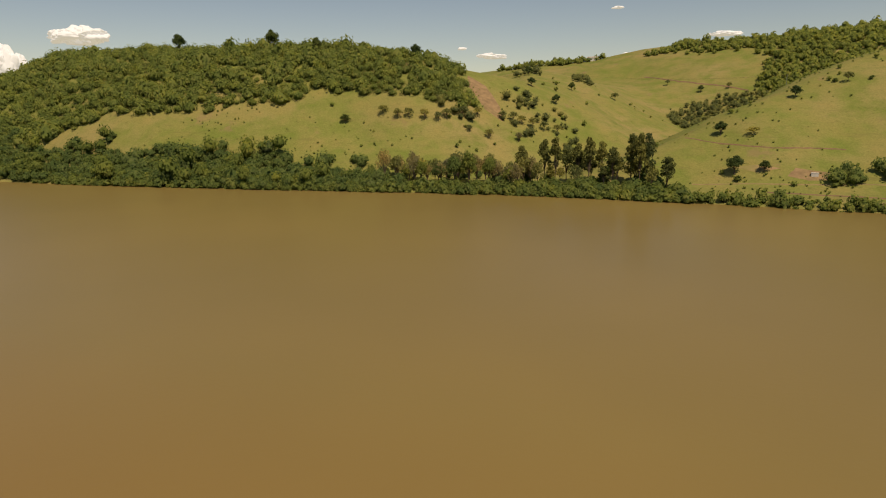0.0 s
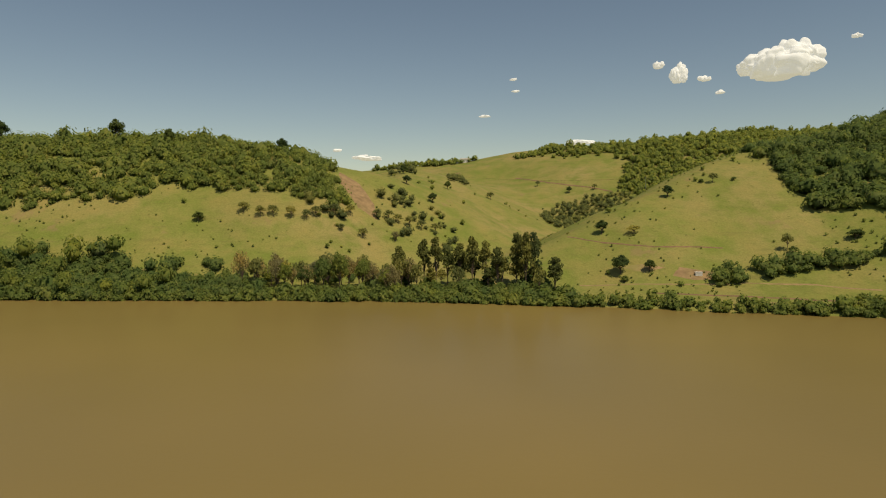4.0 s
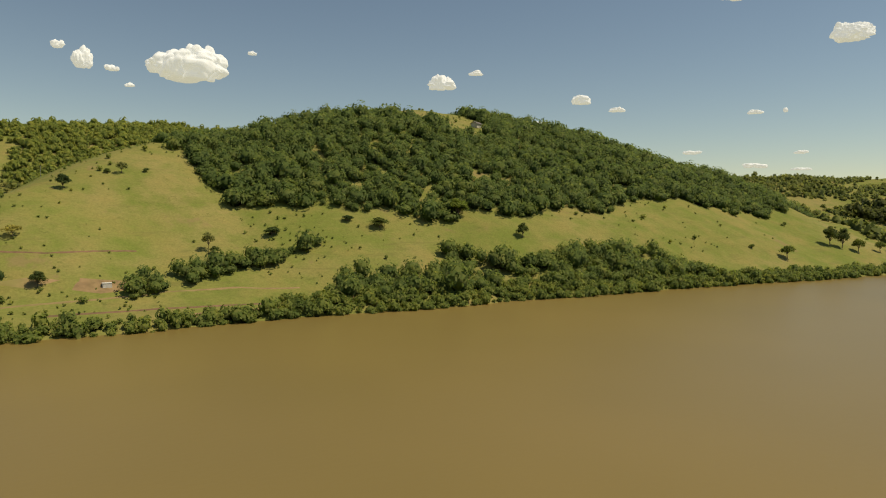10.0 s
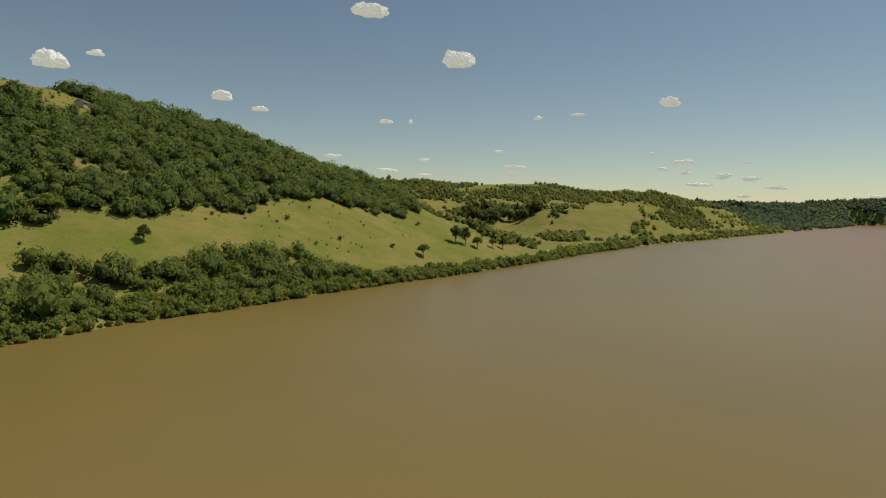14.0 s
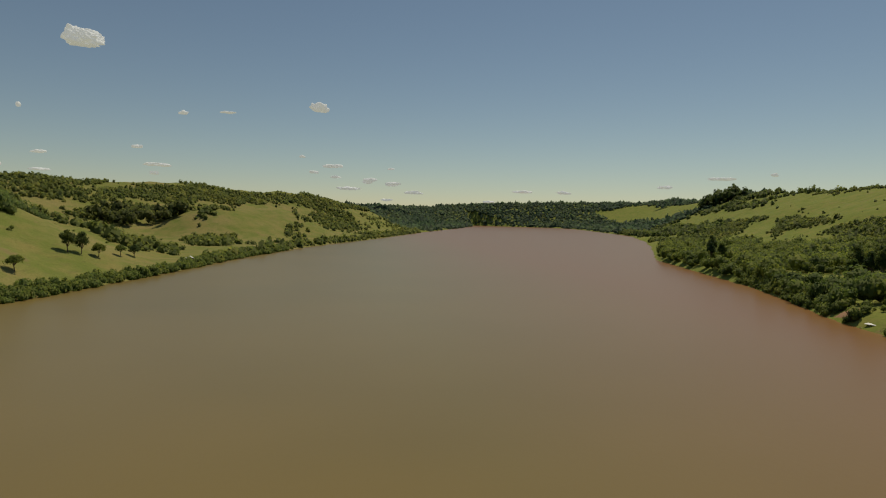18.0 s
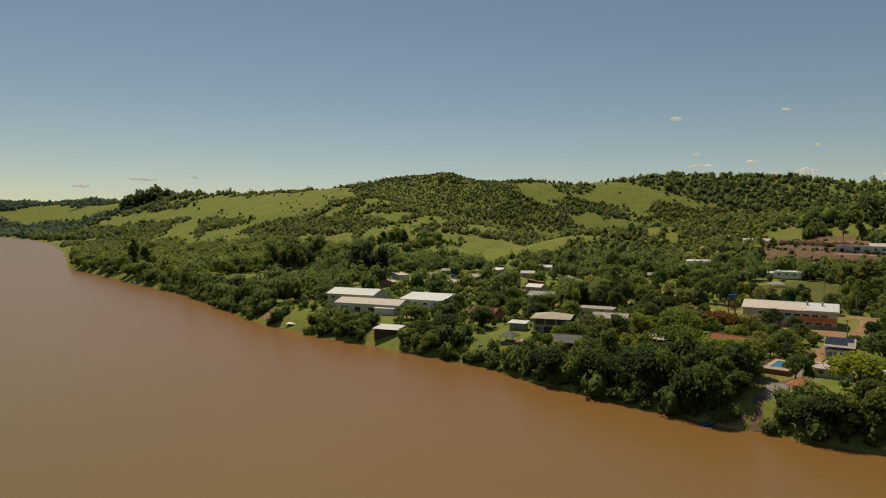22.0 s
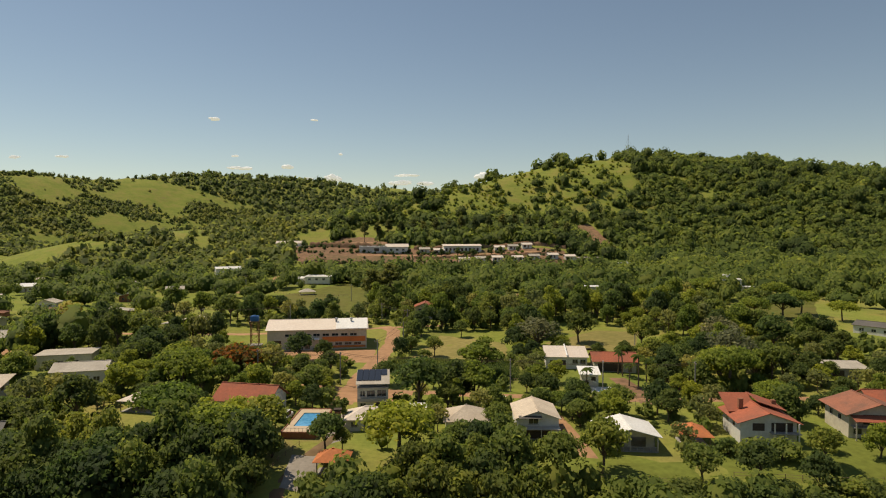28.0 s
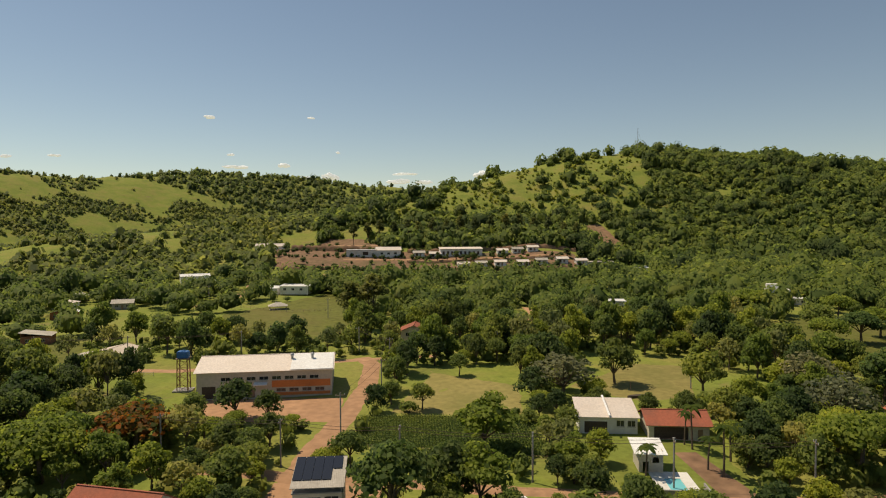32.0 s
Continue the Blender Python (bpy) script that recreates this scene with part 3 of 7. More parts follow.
def wall_bm(bm, length, high, t, holes, place, low=-1.2):
    """A wall along x with openings (along, up, wide, tall) cut through it: one connected shell."""
    xs = sorted({0.0, length, *[a for h in holes for a in (h[0], h[0] + h[2])]})
    zs = sorted({low, high, *[a for h in holes for a in (h[1], h[1] + h[3])]})
    verts = {}

    def at(i, j, k):
        if (i, j, k) not in verts:
            verts[i, j, k] = bm.verts.new(place @ Vector((xs[i], t * k, zs[j])))
        return verts[i, j, k]

    def solid(i, j):
        if not (0 <= i < len(xs) - 1 and 0 <= j < len(zs) - 1):
            return False
        x, z = (xs[i] + xs[i + 1]) / 2, (zs[j] + zs[j + 1]) / 2
        return not any(a < x < a + w and u < z < u + v for a, u, w, v in holes)

    for i in range(len(xs) - 1):
        for j in range(len(zs) - 1):
            if not solid(i, j):
                continue
            bm.faces.new((at(i, j, 0), at(i + 1, j, 0), at(i + 1, j + 1, 0), at(i, j + 1, 0)))
            bm.faces.new((at(i, j, 1), at(i, j + 1, 1), at(i + 1, j + 1, 1), at(i + 1, j, 1)))
            for di, dj, p, q in ((-1, 0, (0, 1), (0, 0)), (1, 0, (1, 0), (1, 1)), (0, -1, (0, 0), (1, 0)), (0, 1, (1, 1), (0, 1))):
                if not solid(i + di, j + dj):
                    bm.faces.new((at(i + p[0], j + p[1], 0), at(i + p[0], j + p[1], 1), at(i + q[0], j + q[1], 1), at(i + q[0], j + q[1], 0)))


def slab(bm, quad, thick):
    """A thick sheet over a quad or triangle of points."""
    p = [Vector(c) for c in quad]
    n = (p[1] - p[0]).cross(p[2] - p[0]).normalized()
    if n.z < 0:
        p.reverse()
        n = -n
    top, low = [bm.verts.new(c) for c in p], [bm.verts.new(c - n * thick) for c in p]
    bm.faces.new(top)
    bm.faces.new(low[::-1])
    for i in range(len(p)):
        j = (i + 1) % len(p)
        bm.faces.new((top[j], top[i], low[i], low[j]))


def window(parent, w, h, at, pane_mat=None):
    """A window set into its opening: a frame of four bars and a mullion, and the panes."""
    bm = bmesh.new()
    t = 0.07
    for x0, z0, x1, z1 in ((0, 0, w, t), (0, h - t, w, h), (0, t, t, h - t), (w - t, t, w, h - t), (w / 2 - t / 2, t, w / 2 + t / 2, h - t)):
        box_bm(bm, x0, 0.04, z0, x1, 0.12, z1)
    win = part("window", bm, FRAME, parent, "", at)
    for x0, x1 in ((t, w / 2 - t / 2), (w / 2 + t / 2, w - t)):
        bm = bmesh.new()
        box_bm(bm, x0, 0.07, t, x1, 0.09, h - t)
        part("pane", bm, pane_mat or GLASS, win)
    bm = bmesh.new()
    box_bm(bm, -0.08, -0.07, -0.09, w + 0.08, 0.03, -0.005)
    part("sill", bm, CONCRETE, win)
    return win


def roof_parts(parent, w, d, h, kind, rise, eave, mat, along="x", wall_mat=None, thick=0.12, label=""):
    """Roof over a plan w x d centred on the origin, eaves at height h."""
    W, D = w / 2 + eave, d / 2 + eave
    if along == "y":
        W, D = D, W
        turn = pose(0, 0, 0, 0, 0, 90)
        inner = d / 2, w / 2
    else:
        turn, inner = Matrix(), (w / 2, d / 2)
    low = h - rise * eave / max(0.1, D - eave) if kind in ("gable", "hip") else h
    bm = bmesh.new()
    if kind == "gable":
        slab(bm, [(-W, -D, low), (W, -D, low), (W, 0, h + rise), (-W, 0, h + rise)], thick)
        slab(bm, [(W, D, low), (-W, D, low), (-W, 0, h + rise), (W, 0, h + rise)], thick)
    elif kind == "hip":
        r = max(0.0, W - D)
        slab(bm, [(-W, -D, low), (W, -D, low), (r, 0, h + rise), (-r, 0, h + rise)], thick)
        slab(bm, [(W, D, low), (-W, D, low), (-r, 0, h + rise), (r, 0, h + rise)], thick)
        slab(bm, [(W, -D, low), (W, D, low), (r, 0, h + rise)], thick)
        slab(bm, [(-W, D, low), (-W, -D, low), (-r, 0, h + rise)], thick)
    elif kind == "shed":
        slab(bm, [(-W, -D, h), (W, -D, h), (W, D, h + rise), (-W, D, h + rise)], thick)
    else:
        box_bm(bm, -W, -D, h, W, D, h + 0.2)
    bmesh.ops.transform(bm, matrix=turn, verts=bm.verts)
    roof = part("roof", bm, mat, parent, label)
    if kind in ("gable", "hip"):
        r = W if kind == "gable" else max(0.2, W - D)
        bm = bmesh.new()
        box_bm(bm, -r, -0.16, h + rise - 0.02, r, 0.16, h + rise + 0.07)
        bmesh.ops.transform(bm, matrix=turn, verts=bm.verts)
        part("ridge_cap", bm, mat, roof)
    if kind == "gable" and wall_mat:
        for sx in (-1, 1):
            bm = bmesh.new()
            x0, x1 = sorted((sx * inner[0], sx * (inner[0] - 0.18)))
            a = [bm.verts.new(c) for c in ((x0, -inner[1], h - 0.02), (x0, inner[1], h - 0.02), (x0, 0, h + rise - 0.14))]
            b = [bm.verts.new(c) for c in ((x1, -inner[1], h - 0.02), (x1, inner[1], h - 0.02), (x1, 0, h + rise - 0.14))]
            bm.faces.new(a)
            bm.faces.new(b[::-1])
            for i in range(3):
                bm.faces.new((a[i], b[i], b[(i + 1) % 3], a[(i + 1) % 3]))
            bmesh.ops.transform(bm, matrix=turn, verts=bm.verts)
            bmesh.ops.recalc_face_normals(bm, faces=bm.faces)
            part("gable_wall", bm, wall_mat, parent)
    if kind == "shed" and wall_mat:
        bm = bmesh.new()
        box_bm(bm, -inner[0], inner[1] - 0.18, h - 0.02, inner[0], inner[1], h + rise - 0.25)
        bmesh.ops.transform(bm, matrix=turn, verts=bm.verts)
        part("clerestory_wall", bm, wall_mat, parent)
    return roof


def building(name, label, x, y, turn, w, d, h, roof=("gable", 1.5, 0.5, None, "x"), wall=None, front=(), back=(), left=(), right=(), z=None, keep=(2, 7), group="", category="house"):
    """A house: walls with real openings, windows and doors in them, and its roof. Openings: (kind, along, up, wide, high)."""
    b = thing(name, label, category, x, y, turn, z, group)
    wall = wall or PLASTER
    t = 0.18
    sides = ((front, pose(-w / 2, -d / 2, 0), w), (right, pose(w / 2, -d / 2 + t, 0, 0, 0, 90), d - 2 * t), (back, pose(w / 2, d / 2, 0, 0, 0, 180), w), (left, pose(-w / 2, d / 2 - t, 0, 0, 0, -90), d - 2 * t))
    for holes, place, length in sides:
        bm = bmesh.new()
        wall_bm(bm, length, h, t, [(o[1], o[2], o[3], o[4]) for o in holes], place)
        part("wall", bm, wall, b)
    bm = bmesh.new()
    box_bm(bm, -w / 2 + t, -d / 2 + t, -0.5, w / 2 - t, d / 2 - t, 0.06)
    part("floor_slab", bm, CONCRETE, b)
    for holes, place, length in sides:
        for kind, along, up, wide, high in holes:
            at = place @ pose(along, 0, up)
            if kind == "window":
                window(b, wide, high, at)
            elif kind == "door":
                bm = bmesh.new()
                box_bm(bm, 0.04, 0.05, 0, wide - 0.04, 0.10, high - 0.04)
                door = part("door", bm, BOARD, b, "", at)
                bm = bmesh.new()
                box_bm(bm, wide - 0.2, 0.0, high * 0.45, wide - 0.12, 0.05, high * 0.45 + 0.12)
                part("handle", bm, STEEL, door)
            elif kind == "shutter":
                bm = bmesh.new()
                box_bm(bm, 0.02, 0.06, 0.01, wide - 0.02, 0.09, high - 0.01)
                panel = part("shutter", bm, DARKWALL, b, "", at)
                for k in range(3):
                    bm = bmesh.new()
                    box_bm(bm, 0.03, 0.035, (k + 0.5) * high / 3 - 0.05, wide - 0.03, 0.058, (k + 0.5) * high / 3 + 0.05)
                    part("rail", bm, DARKWALL, panel)
    kind, rise, eave, mat, along = roof
    roof_parts(b, w, d, h, kind, rise, eave, mat or R_GREY, along, wall)
    c, s = math.cos(radians(turn)), math.sin(radians(turn))
    side, near = keep
    clear(*[(x + u * c - v * s, y + u * s + v * c) for u, v in ((-w / 2 - side, -d / 2 - near), (w / 2 + side, -d / 2 - near), (w / 2 + side, d / 2 + side), (-w / 2 - side, d / 2 + side))])
    return b


def row_of(kind, first, step, count, up, wide, high):
    return [(kind, first + k * step, up, wide, high) for k in range(count)]


def ribbon(name, label, points, width, mat, lift=0.07, category="road"):
    """A track laid over the ground along a line, with ragged edges."""
    pts = []
    for (ax, ay), (bx, by) in zip(points, points[1:]):
        n = max(2, int(math.hypot(bx - ax, by - ay) / 2.5))
        pts += [(ax + (bx - ax) * k / n, ay + (by - ay) * k / n) for k in range(n)]
    pts.append(points[-1])
    verts, faces = [], []
    for i, (px, py) in enumerate(pts):
        a, b = pts[max(0, i - 1)], pts[min(len(pts) - 1, i + 1)]
        dx, dy = b[0] - a[0], b[1] - a[1]
        k = math.hypot(dx, dy) or 1
        for j in range(5):
            u = (j / 2 - 1) * width / 2
            if j in (0, 4):
                u += random.uniform(-0.35, 0.35)
            qx, qy = px - dy / k * u, py + dx / k * u
            verts.append((qx, qy, gz(qx, qy) + lift - (0.15 if j in (0, 4) else 0)))
    for i in range(len(pts) - 1):
        faces += [(i * 5 + j, i * 5 + j + 1, i * 5 + j + 6, i * 5 + j + 5) for j in range(4)]
    ob = new(name, smooth(mesh_of(name, verts, faces, mat)))
    half = width / 2 + 0.8
    for (ax, ay), (bx, by) in zip(points, points[1:]):
        k = math.hypot(bx - ax, by - ay)
        nx, ny = -(by - ay) / k * half, (bx - ax) / k * half
        clear((ax + nx, ay + ny), (bx + nx, by + ny), (bx - nx, by - ny), (ax - nx, ay - ny))
    return tagged(ob, label, category, kind="structure")


def yard(name, label, corners, mat, lift=0.05, step=2.5, category="ground", keep=True):
    """A patch of other ground, draped, with an uneven outline."""
    xs, ys = [c[0] for c in corners], [c[1] for c in corners]
    bm = bmesh.new()
    line = []
    for (ax, ay), (bx, by) in zip(corners, corners[1:] + corners[:1]):
        n = max(1, int(math.hypot(bx - ax, by - ay) / step))
        line += [(ax + (bx - ax) * k / n, ay + (by - ay) * k / n) for k in range(n)]
    cx, cy = sum(xs) / len(xs), sum(ys) / len(ys)
    rings = max(6, int(max(math.hypot(px - cx, py - cy) for px, py in line) / 4))
    verts, faces = [(cx, cy, gz(cx, cy) + lift)], []
    for r in range(1, rings + 1):
        for px, py in line:
            f = r / rings
            wob = 1 + (0.08 * float(vnoise(np.array(px / 4.0), np.array(py / 4.0), 4)) if r == rings else 0)
            qx, qy = cx + (px - cx) * f * wob, cy + (py - cy) * f * wob
            verts.append((qx, qy, gz(qx, qy) + (lift if r < rings else -0.06)))
    n = len(line)
    tris = [(0, 1 + i, 1 + (i + 1) % n) for i in range(n)]
    for r in range(rings - 1):
        for i in range(n):
            a, b = 1 + r * n + i, 1 + r * n + (i + 1) % n
            tris += [(a, a + n, b + n), (a, b + n, b)]
    bm.free()
    ob = new(name, smooth(mesh_of(name, verts, tris, mat)))
    if keep:
        clear(*corners)
    return tagged(ob, label, category, kind="structure")


# ---- streets and yards ----
ribbon("dirt_road", "red dirt street climbing from the riverside houses", [(-116, 122), (-111.5, 148), (-106, 167), (-101.5, 188), (-100, 212), (-103, 222)], 7.0, DIRT)
ribbon("dirt_road", "red dirt cross street beside the school hall", [(-235, 232), (-196, 219), (-156, 212), (-103, 219), (-80, 222)], 4.5, DIRT, 0.09)
ribbon("dirt_road", "narrow dirt street behind the riverside houses", [(-140, 142), (-120, 137), (-101, 131), (-81, 126), (-58, 120), (-40, 116), (-24, 114), (10, 112)], 4.5, DIRT, 0.10)
ribbon("dirt_road", "dirt road winding up to the terraces", [(-185, 345), (-173, 366), (-171, 400), (-172, 425), (-150, 440), (-122, 453), (-80, 459), (-30, 455)], 7.0, DIRT)
ribbon("dirt_road", "short red dirt lane among trees", [(-44, 250), (-40, 262), (-28, 298), (-26, 320)], 5.0, DIRT)
ribbon("dirt_road", "dirt lane through the village", [(-330, 262), (-300, 252), (-262, 236), (-240, 215), (-225, 190)], 4.5, DIRT)
ribbon("dirt_road", "boat landing track down to the river", [(-124, 68), (-125, 78), (-122, 87), (-119, 94), (-114, 104)], 3.4, TERRACE)
ribbon("dirt_road", "worn earth track along the far bank", [(-20, -366), (-60, -362), (-110, -352), (-160, -345)], 3.0, TERRACE)
SCAR = surface("dry_brown_soil", (0.34, 0.225, 0.115), 0.98, 0.3, 0.25, 0.8, dirt=(0.22, 0.205, 0.065), relief=0.6, depth=0.2)
ribbon("erosion_crack", "narrow dark erosion crack across the pasture", [(25, -428), (14, -421), (1, -416), (-11, -411), (-24, -409), (-42, -412), (-60, -415)], 1.3, TERRACE, 0.10)
ribbon("erosion_crack", "erosion line across the distant pasture", [(121, -1015), (68, -969), (11, -941), (-19, -920)], 3.0, TERRACE, 0.3)
ribbon("cattle_track", "pale cattle track below the hedge", [(17, -377), (-6, -377), (-34, -377), (-64, -379), (-92, -376), (-120, -368)], 1.6, SCAR, 0.10)
yard("bare_scar", "reddish eroded slope beside the wood", [(207, -515), (196, -492), (176, -476), (160, -477), (170, -494), (188, -512)], SCAR, 0.25, 5)
yard("bare_scar", "small scar of brown soil above the bank", [(40, -362), (30, -368), (20, -366), (24, -360), (34, -358)], SCAR, 0.2, 4)
yard("bare_scar", "trampled brown soil beside the trough", [(-34, -392), (-50, -390), (-55, -384), (-40, -381), (-30, -385)], SCAR, 0.2, 4, keep=False)
yard("bare_scar", "trampled brown soil in the dry pasture", [(-2, -393), (-16, -394), (-28, -391), (-16, -387)], SCAR, 0.2, 4, keep=False)
yard("bare_scar", "broken brown bank above the river", [(-60, -352), (-84, -350), (-104, -347), (-84, -345), (-62, -347)], SCAR, 0.2, 4, keep=False)
yard("sand_landing", "small sandy landing at the water's edge", [(-133.5, 67.0), (-128, 67.0), (-126, 72), (-131, 73)], SCAR, 0.12, 1.5)
yard("sand_landing", "bare reddish landing beside the floating dock", [(-351, 116.5), (-341, 115.5), (-339, 124), (-348, 127)], DIRT, 0.12, 1.5)
yard("paved_yard", "pale paved yard beside the orange-roofed kiosk", [(-125, 79), (-119, 77), (-118.5, 90), (-124, 91)], PAVING, 0.13)
yard("bare_yard", "bare red earth in front of the school hall", [(-140, 166), (-104, 160), (-106, 180), (-142, 184)], DIRT, 0.05)
yard("dry_field", "dry mown field with yellowed grass", [(-84, 202), (-62, 184), (-66, 159), (-98, 166)], DRYLAWN)
yard("dry_field", "dry open field edged by trees", [(-52, 181), (-24, 204), (-7, 199), (-22, 168), (-38, 165)], DRYLAWN)
yard("garden_lawn", "green lawn around the white cottage", [(-60, 155), (-32, 145), (-38, 116), (-60, 114), (-62, 134)], LAWN)
yard("garden_lawn", "mown lawn between riverside houses", [(-82, 90), (-72, 94), (-67, 88), (-56, 78), (-77, 80)], LAWN)
yard("garden_lawn", "mown green lawn on the river side", [(-77, 81), (-51, 79), (-54, 69), (-74, 72)], LAWN, 0.09)
yard("garden_lawn", "sunlit lawn beside the red-roofed house", [(-50, 90), (-18, 92), (-6, 84), (-8, 68), (-36, 68), (-50, 72)], LAWN)
yard("paved_yard", "paved yard beside the raised pool", [(-118, 115), (-112, 116), (-113, 98), (-119, 93)], PAVING)
yard("dirt_yard", "bare earth drive between two houses", [(-71, 108), (-67, 108), (-68, 80), (-72, 82)], DIRT, 0.11)
yard("dirt_yard", "bare earth court before the cottages", [(-118, 134), (-98, 130), (-99, 122), (-119, 124)], DIRT, 0.10)
yard("dirt_yard", "brown earth drive by the small pool", [(-45, 138), (-40, 138), (-39, 112), (-46, 112)], TERRACE, 0.10)
yard("bare_terrace", "bare brown earth bank below the cabins", [(-165, 470), (-85, 466), (-85, 520), (-105, 590), (-135, 606), (-175, 560)], TERRACE, 0.3, 6)
yard("bare_terrace", "cut earth terraces with thin grass", [(-85, 440), (60, 440), (60, 500), (-85, 515)], TERRACE, 0.2, 6)
yard("bare_terrace", "bare scar of brown soil on the wooded hill", [(100, 520), (135, 530), (125, 620), (105, 625)], TERRACE, 0.3, 6)
yard("village_yard", "bare earth yards of the village", [(-330, 290), (-262, 250), (-255, 225), (-330, 255)], TERRACE, 0.15, 5, keep=False)
yard("meadow", "green meadow behind the school hall", [(-166, 316), (-122, 390), (-106, 330), (-110, 251), (-135, 246), (-159, 275)], MEADOW, 0.06, 5)
yard("meadow", "small green meadow beside the shed", [(-228, 263), (-200, 261), (-186, 226), (-208, 226)], MEADOW, 0.06)
yard("meadow", "open meadow beyond the houses", [(76, 274), (125, 280), (60, 190), (30, 172), (27, 202)], MEADOW, 0.06, 5)
clear((-198, 223), (-159, 220), (-103, 215), (-101, 183), (-107, 160), (-122, 162), (-148, 187), (-187, 200))
clear((-166, 108), (-152, 111), (-156, 130), (-169, 128))
clear((-218, 98), (-222, 123), (-215, 137), (-196, 112))


# ---- school hall and its water tank ----
hall = building("school_hall", "long white school hall with orange band and pale metal roof", -126.3, 190.5, 1.0, 32.0, 17.0, 6.6,
                ("gable", 2.2, 0.6, R_PALE, "x"), CREAM,
                row_of("window", 5.6, 3.0, 8, 4.2, 2.2, 0.9) + row_of("window", 18.6, 3.1, 4, 1.2, 2.3, 0.9) + [("shutter", 1.2, 0.0, 3.2, 3.0), ("door", 12.0, 0.0, 1.6, 2.4)],
                right=row_of("window", 2.0, 3.2, 4, 1.3, 1.8, 1.0), keep=(3, 14))
bm = bmesh.new()
box_bm(bm, 1.6, -8.58, 2.35, 15.6, -8.505, 4.0)
part("painted_band", bm, ORANGE, hall, "orange painted wall band")
bm = bmesh.new()
box_bm(bm, 1.6, -8.58, 0.35, 15.6, -8.505, 1.05)
part("painted_band", bm, ORANGE, hall, "orange painted wall band")
bm = bmesh.new()
slab(bm, [(-2.6, -10.0, 3.3), (0.6, -10.0, 3.3), (0.6, -8.5, 3.7), (-2.6, -8.5, 3.7)], 0.08)
part("canopy", bm, R_WHITE, hall, "white canopy over the entrance")
for vx in (6.0, 11.0):
    bm = bmesh.new()
    bmesh.ops.create_cone(bm, segments=10, radius1=0.35, radius2=0.3, depth=0.9, cap_ends=True, matrix=Matrix.Translation((vx, -3.0, 8.5)))
    bmesh.ops.create_uvsphere(bm, u_segments=10, v_segments=6, radius=0.5, matrix=Matrix.Translation((vx, -3.0, 9.1)))
    part("roof_vent", bm, STEEL, hall, "round metal roof ventilator")
for k in range(2):
    bm = bmesh.new()
    slab(bm, [(6.0 + 10.3 * k, -8.95, 6.65), (16.3 + 0.3 * k, -8.95, 6.65), (16.3 + 0.3 * k, -0.2, 8.86), (6.0 + 10.3 * k, -0.2, 8.86)], 0.03) if k == 0 else box_bm(bm, 16.0, -8.4, 6.2, 16.35, 8.4, 6.5)
    part("new_sheeting" if k == 0 else "gutter", bm, R_WHITE if k == 0 else STEEL, hall, "newer bright white roof sheets" if k == 0 else "")

tower = thing("water_tower", "steel lattice tower carrying a small blue water tank", "water tower", -147.6, 191.0)
for sx in (-1.2, 1.2):
    for sy in (-1.2, 1.2):
        rod("leg", (sx * 1.1, sy * 1.1, -0.3), (sx, sy, 8.2), 0.15, RUST, tower)
for z in (1.6, 3.6, 5.6, 7.6):
    for a, b in (((-1.2, -1.2), (1.2, -1.2)), ((1.2, -1.2), (1.2, 1.2)), ((1.2, 1.2), (-1.2, 1.2)), ((-1.2, 1.2), (-1.2, -1.2))):
        rod("brace", (*a, z), (*b, z), 0.05, RUST, tower, 5)
        rod("diagonal", (*a, z - 1.9), (*b, z), 0.055, RUST, tower, 5)
box_part("platform", (3.2, 3.2, 0.15), BOARD, tower, pose(0, 0, 8.15))
bm = bmesh.new()
box_bm(bm, -1.35, -1.2, 8.32, 1.35, 1.2, 10.0)
bmesh.ops.bevel(bm, geom=bm.edges[:], offset=0.16, segments=2, affect="EDGES")
tank = part("tank", bm, BLUEPAINT, tower, "blue plastic water tank")
bm = bmesh.new()
bmesh.ops.create_cone(bm, segments=16, radius1=0.6, radius2=0.5, depth=0.25, cap_ends=True, matrix=Matrix.Translation((0, 0, 10.1)))
part("lid", bm, BLUEPAINT, tank)
box_part("base_slab", (4.6, 4.0, 0.5), CONCRETE, tower, pose(0, 0, -0.2))

# ---- riverside houses ----
sol = building("terrace_house", "narrow three-storey grey house with solar panels on top", -108.6, 119.5, -2, 8.0, 8.6, 6.0, ("flat", 0, 0.2, CONCRETE, "x"), CREAM,
               [("window", 0.7, 1.0, 1.5, 1.1), ("shutter", 4.4, 0.0, 3.2, 2.2), ("window", 0.7, 3.8, 1.3, 1.5), ("window", 2.4, 3.7, 2.2, 1.7), ("window", 5.1, 3.7, 2.4, 1.8)], keep=(1, 12))
bm = bmesh.new()
slab(bm, [(-4.4, -4.7, 7.1), (4.4, -4.7, 7.1), (4.4, 4.6, 8.9), (-4.4, 4.6, 8.9)], 0.12)
part("roof_frame", bm, R_GREY, sol, "sloping pale roof under the solar panels")
for sx in (-4.2, 4.2):
    rod("post", (sx * 0.93, -4.1, 6.1), (sx * 0.93, -4.1, 7.1), 0.1, CONCRETE, sol)
    rod("post", (sx * 0.93, 4.1, 6.1), (sx * 0.93, 4.1, 8.7), 0.1, CONCRETE, sol)
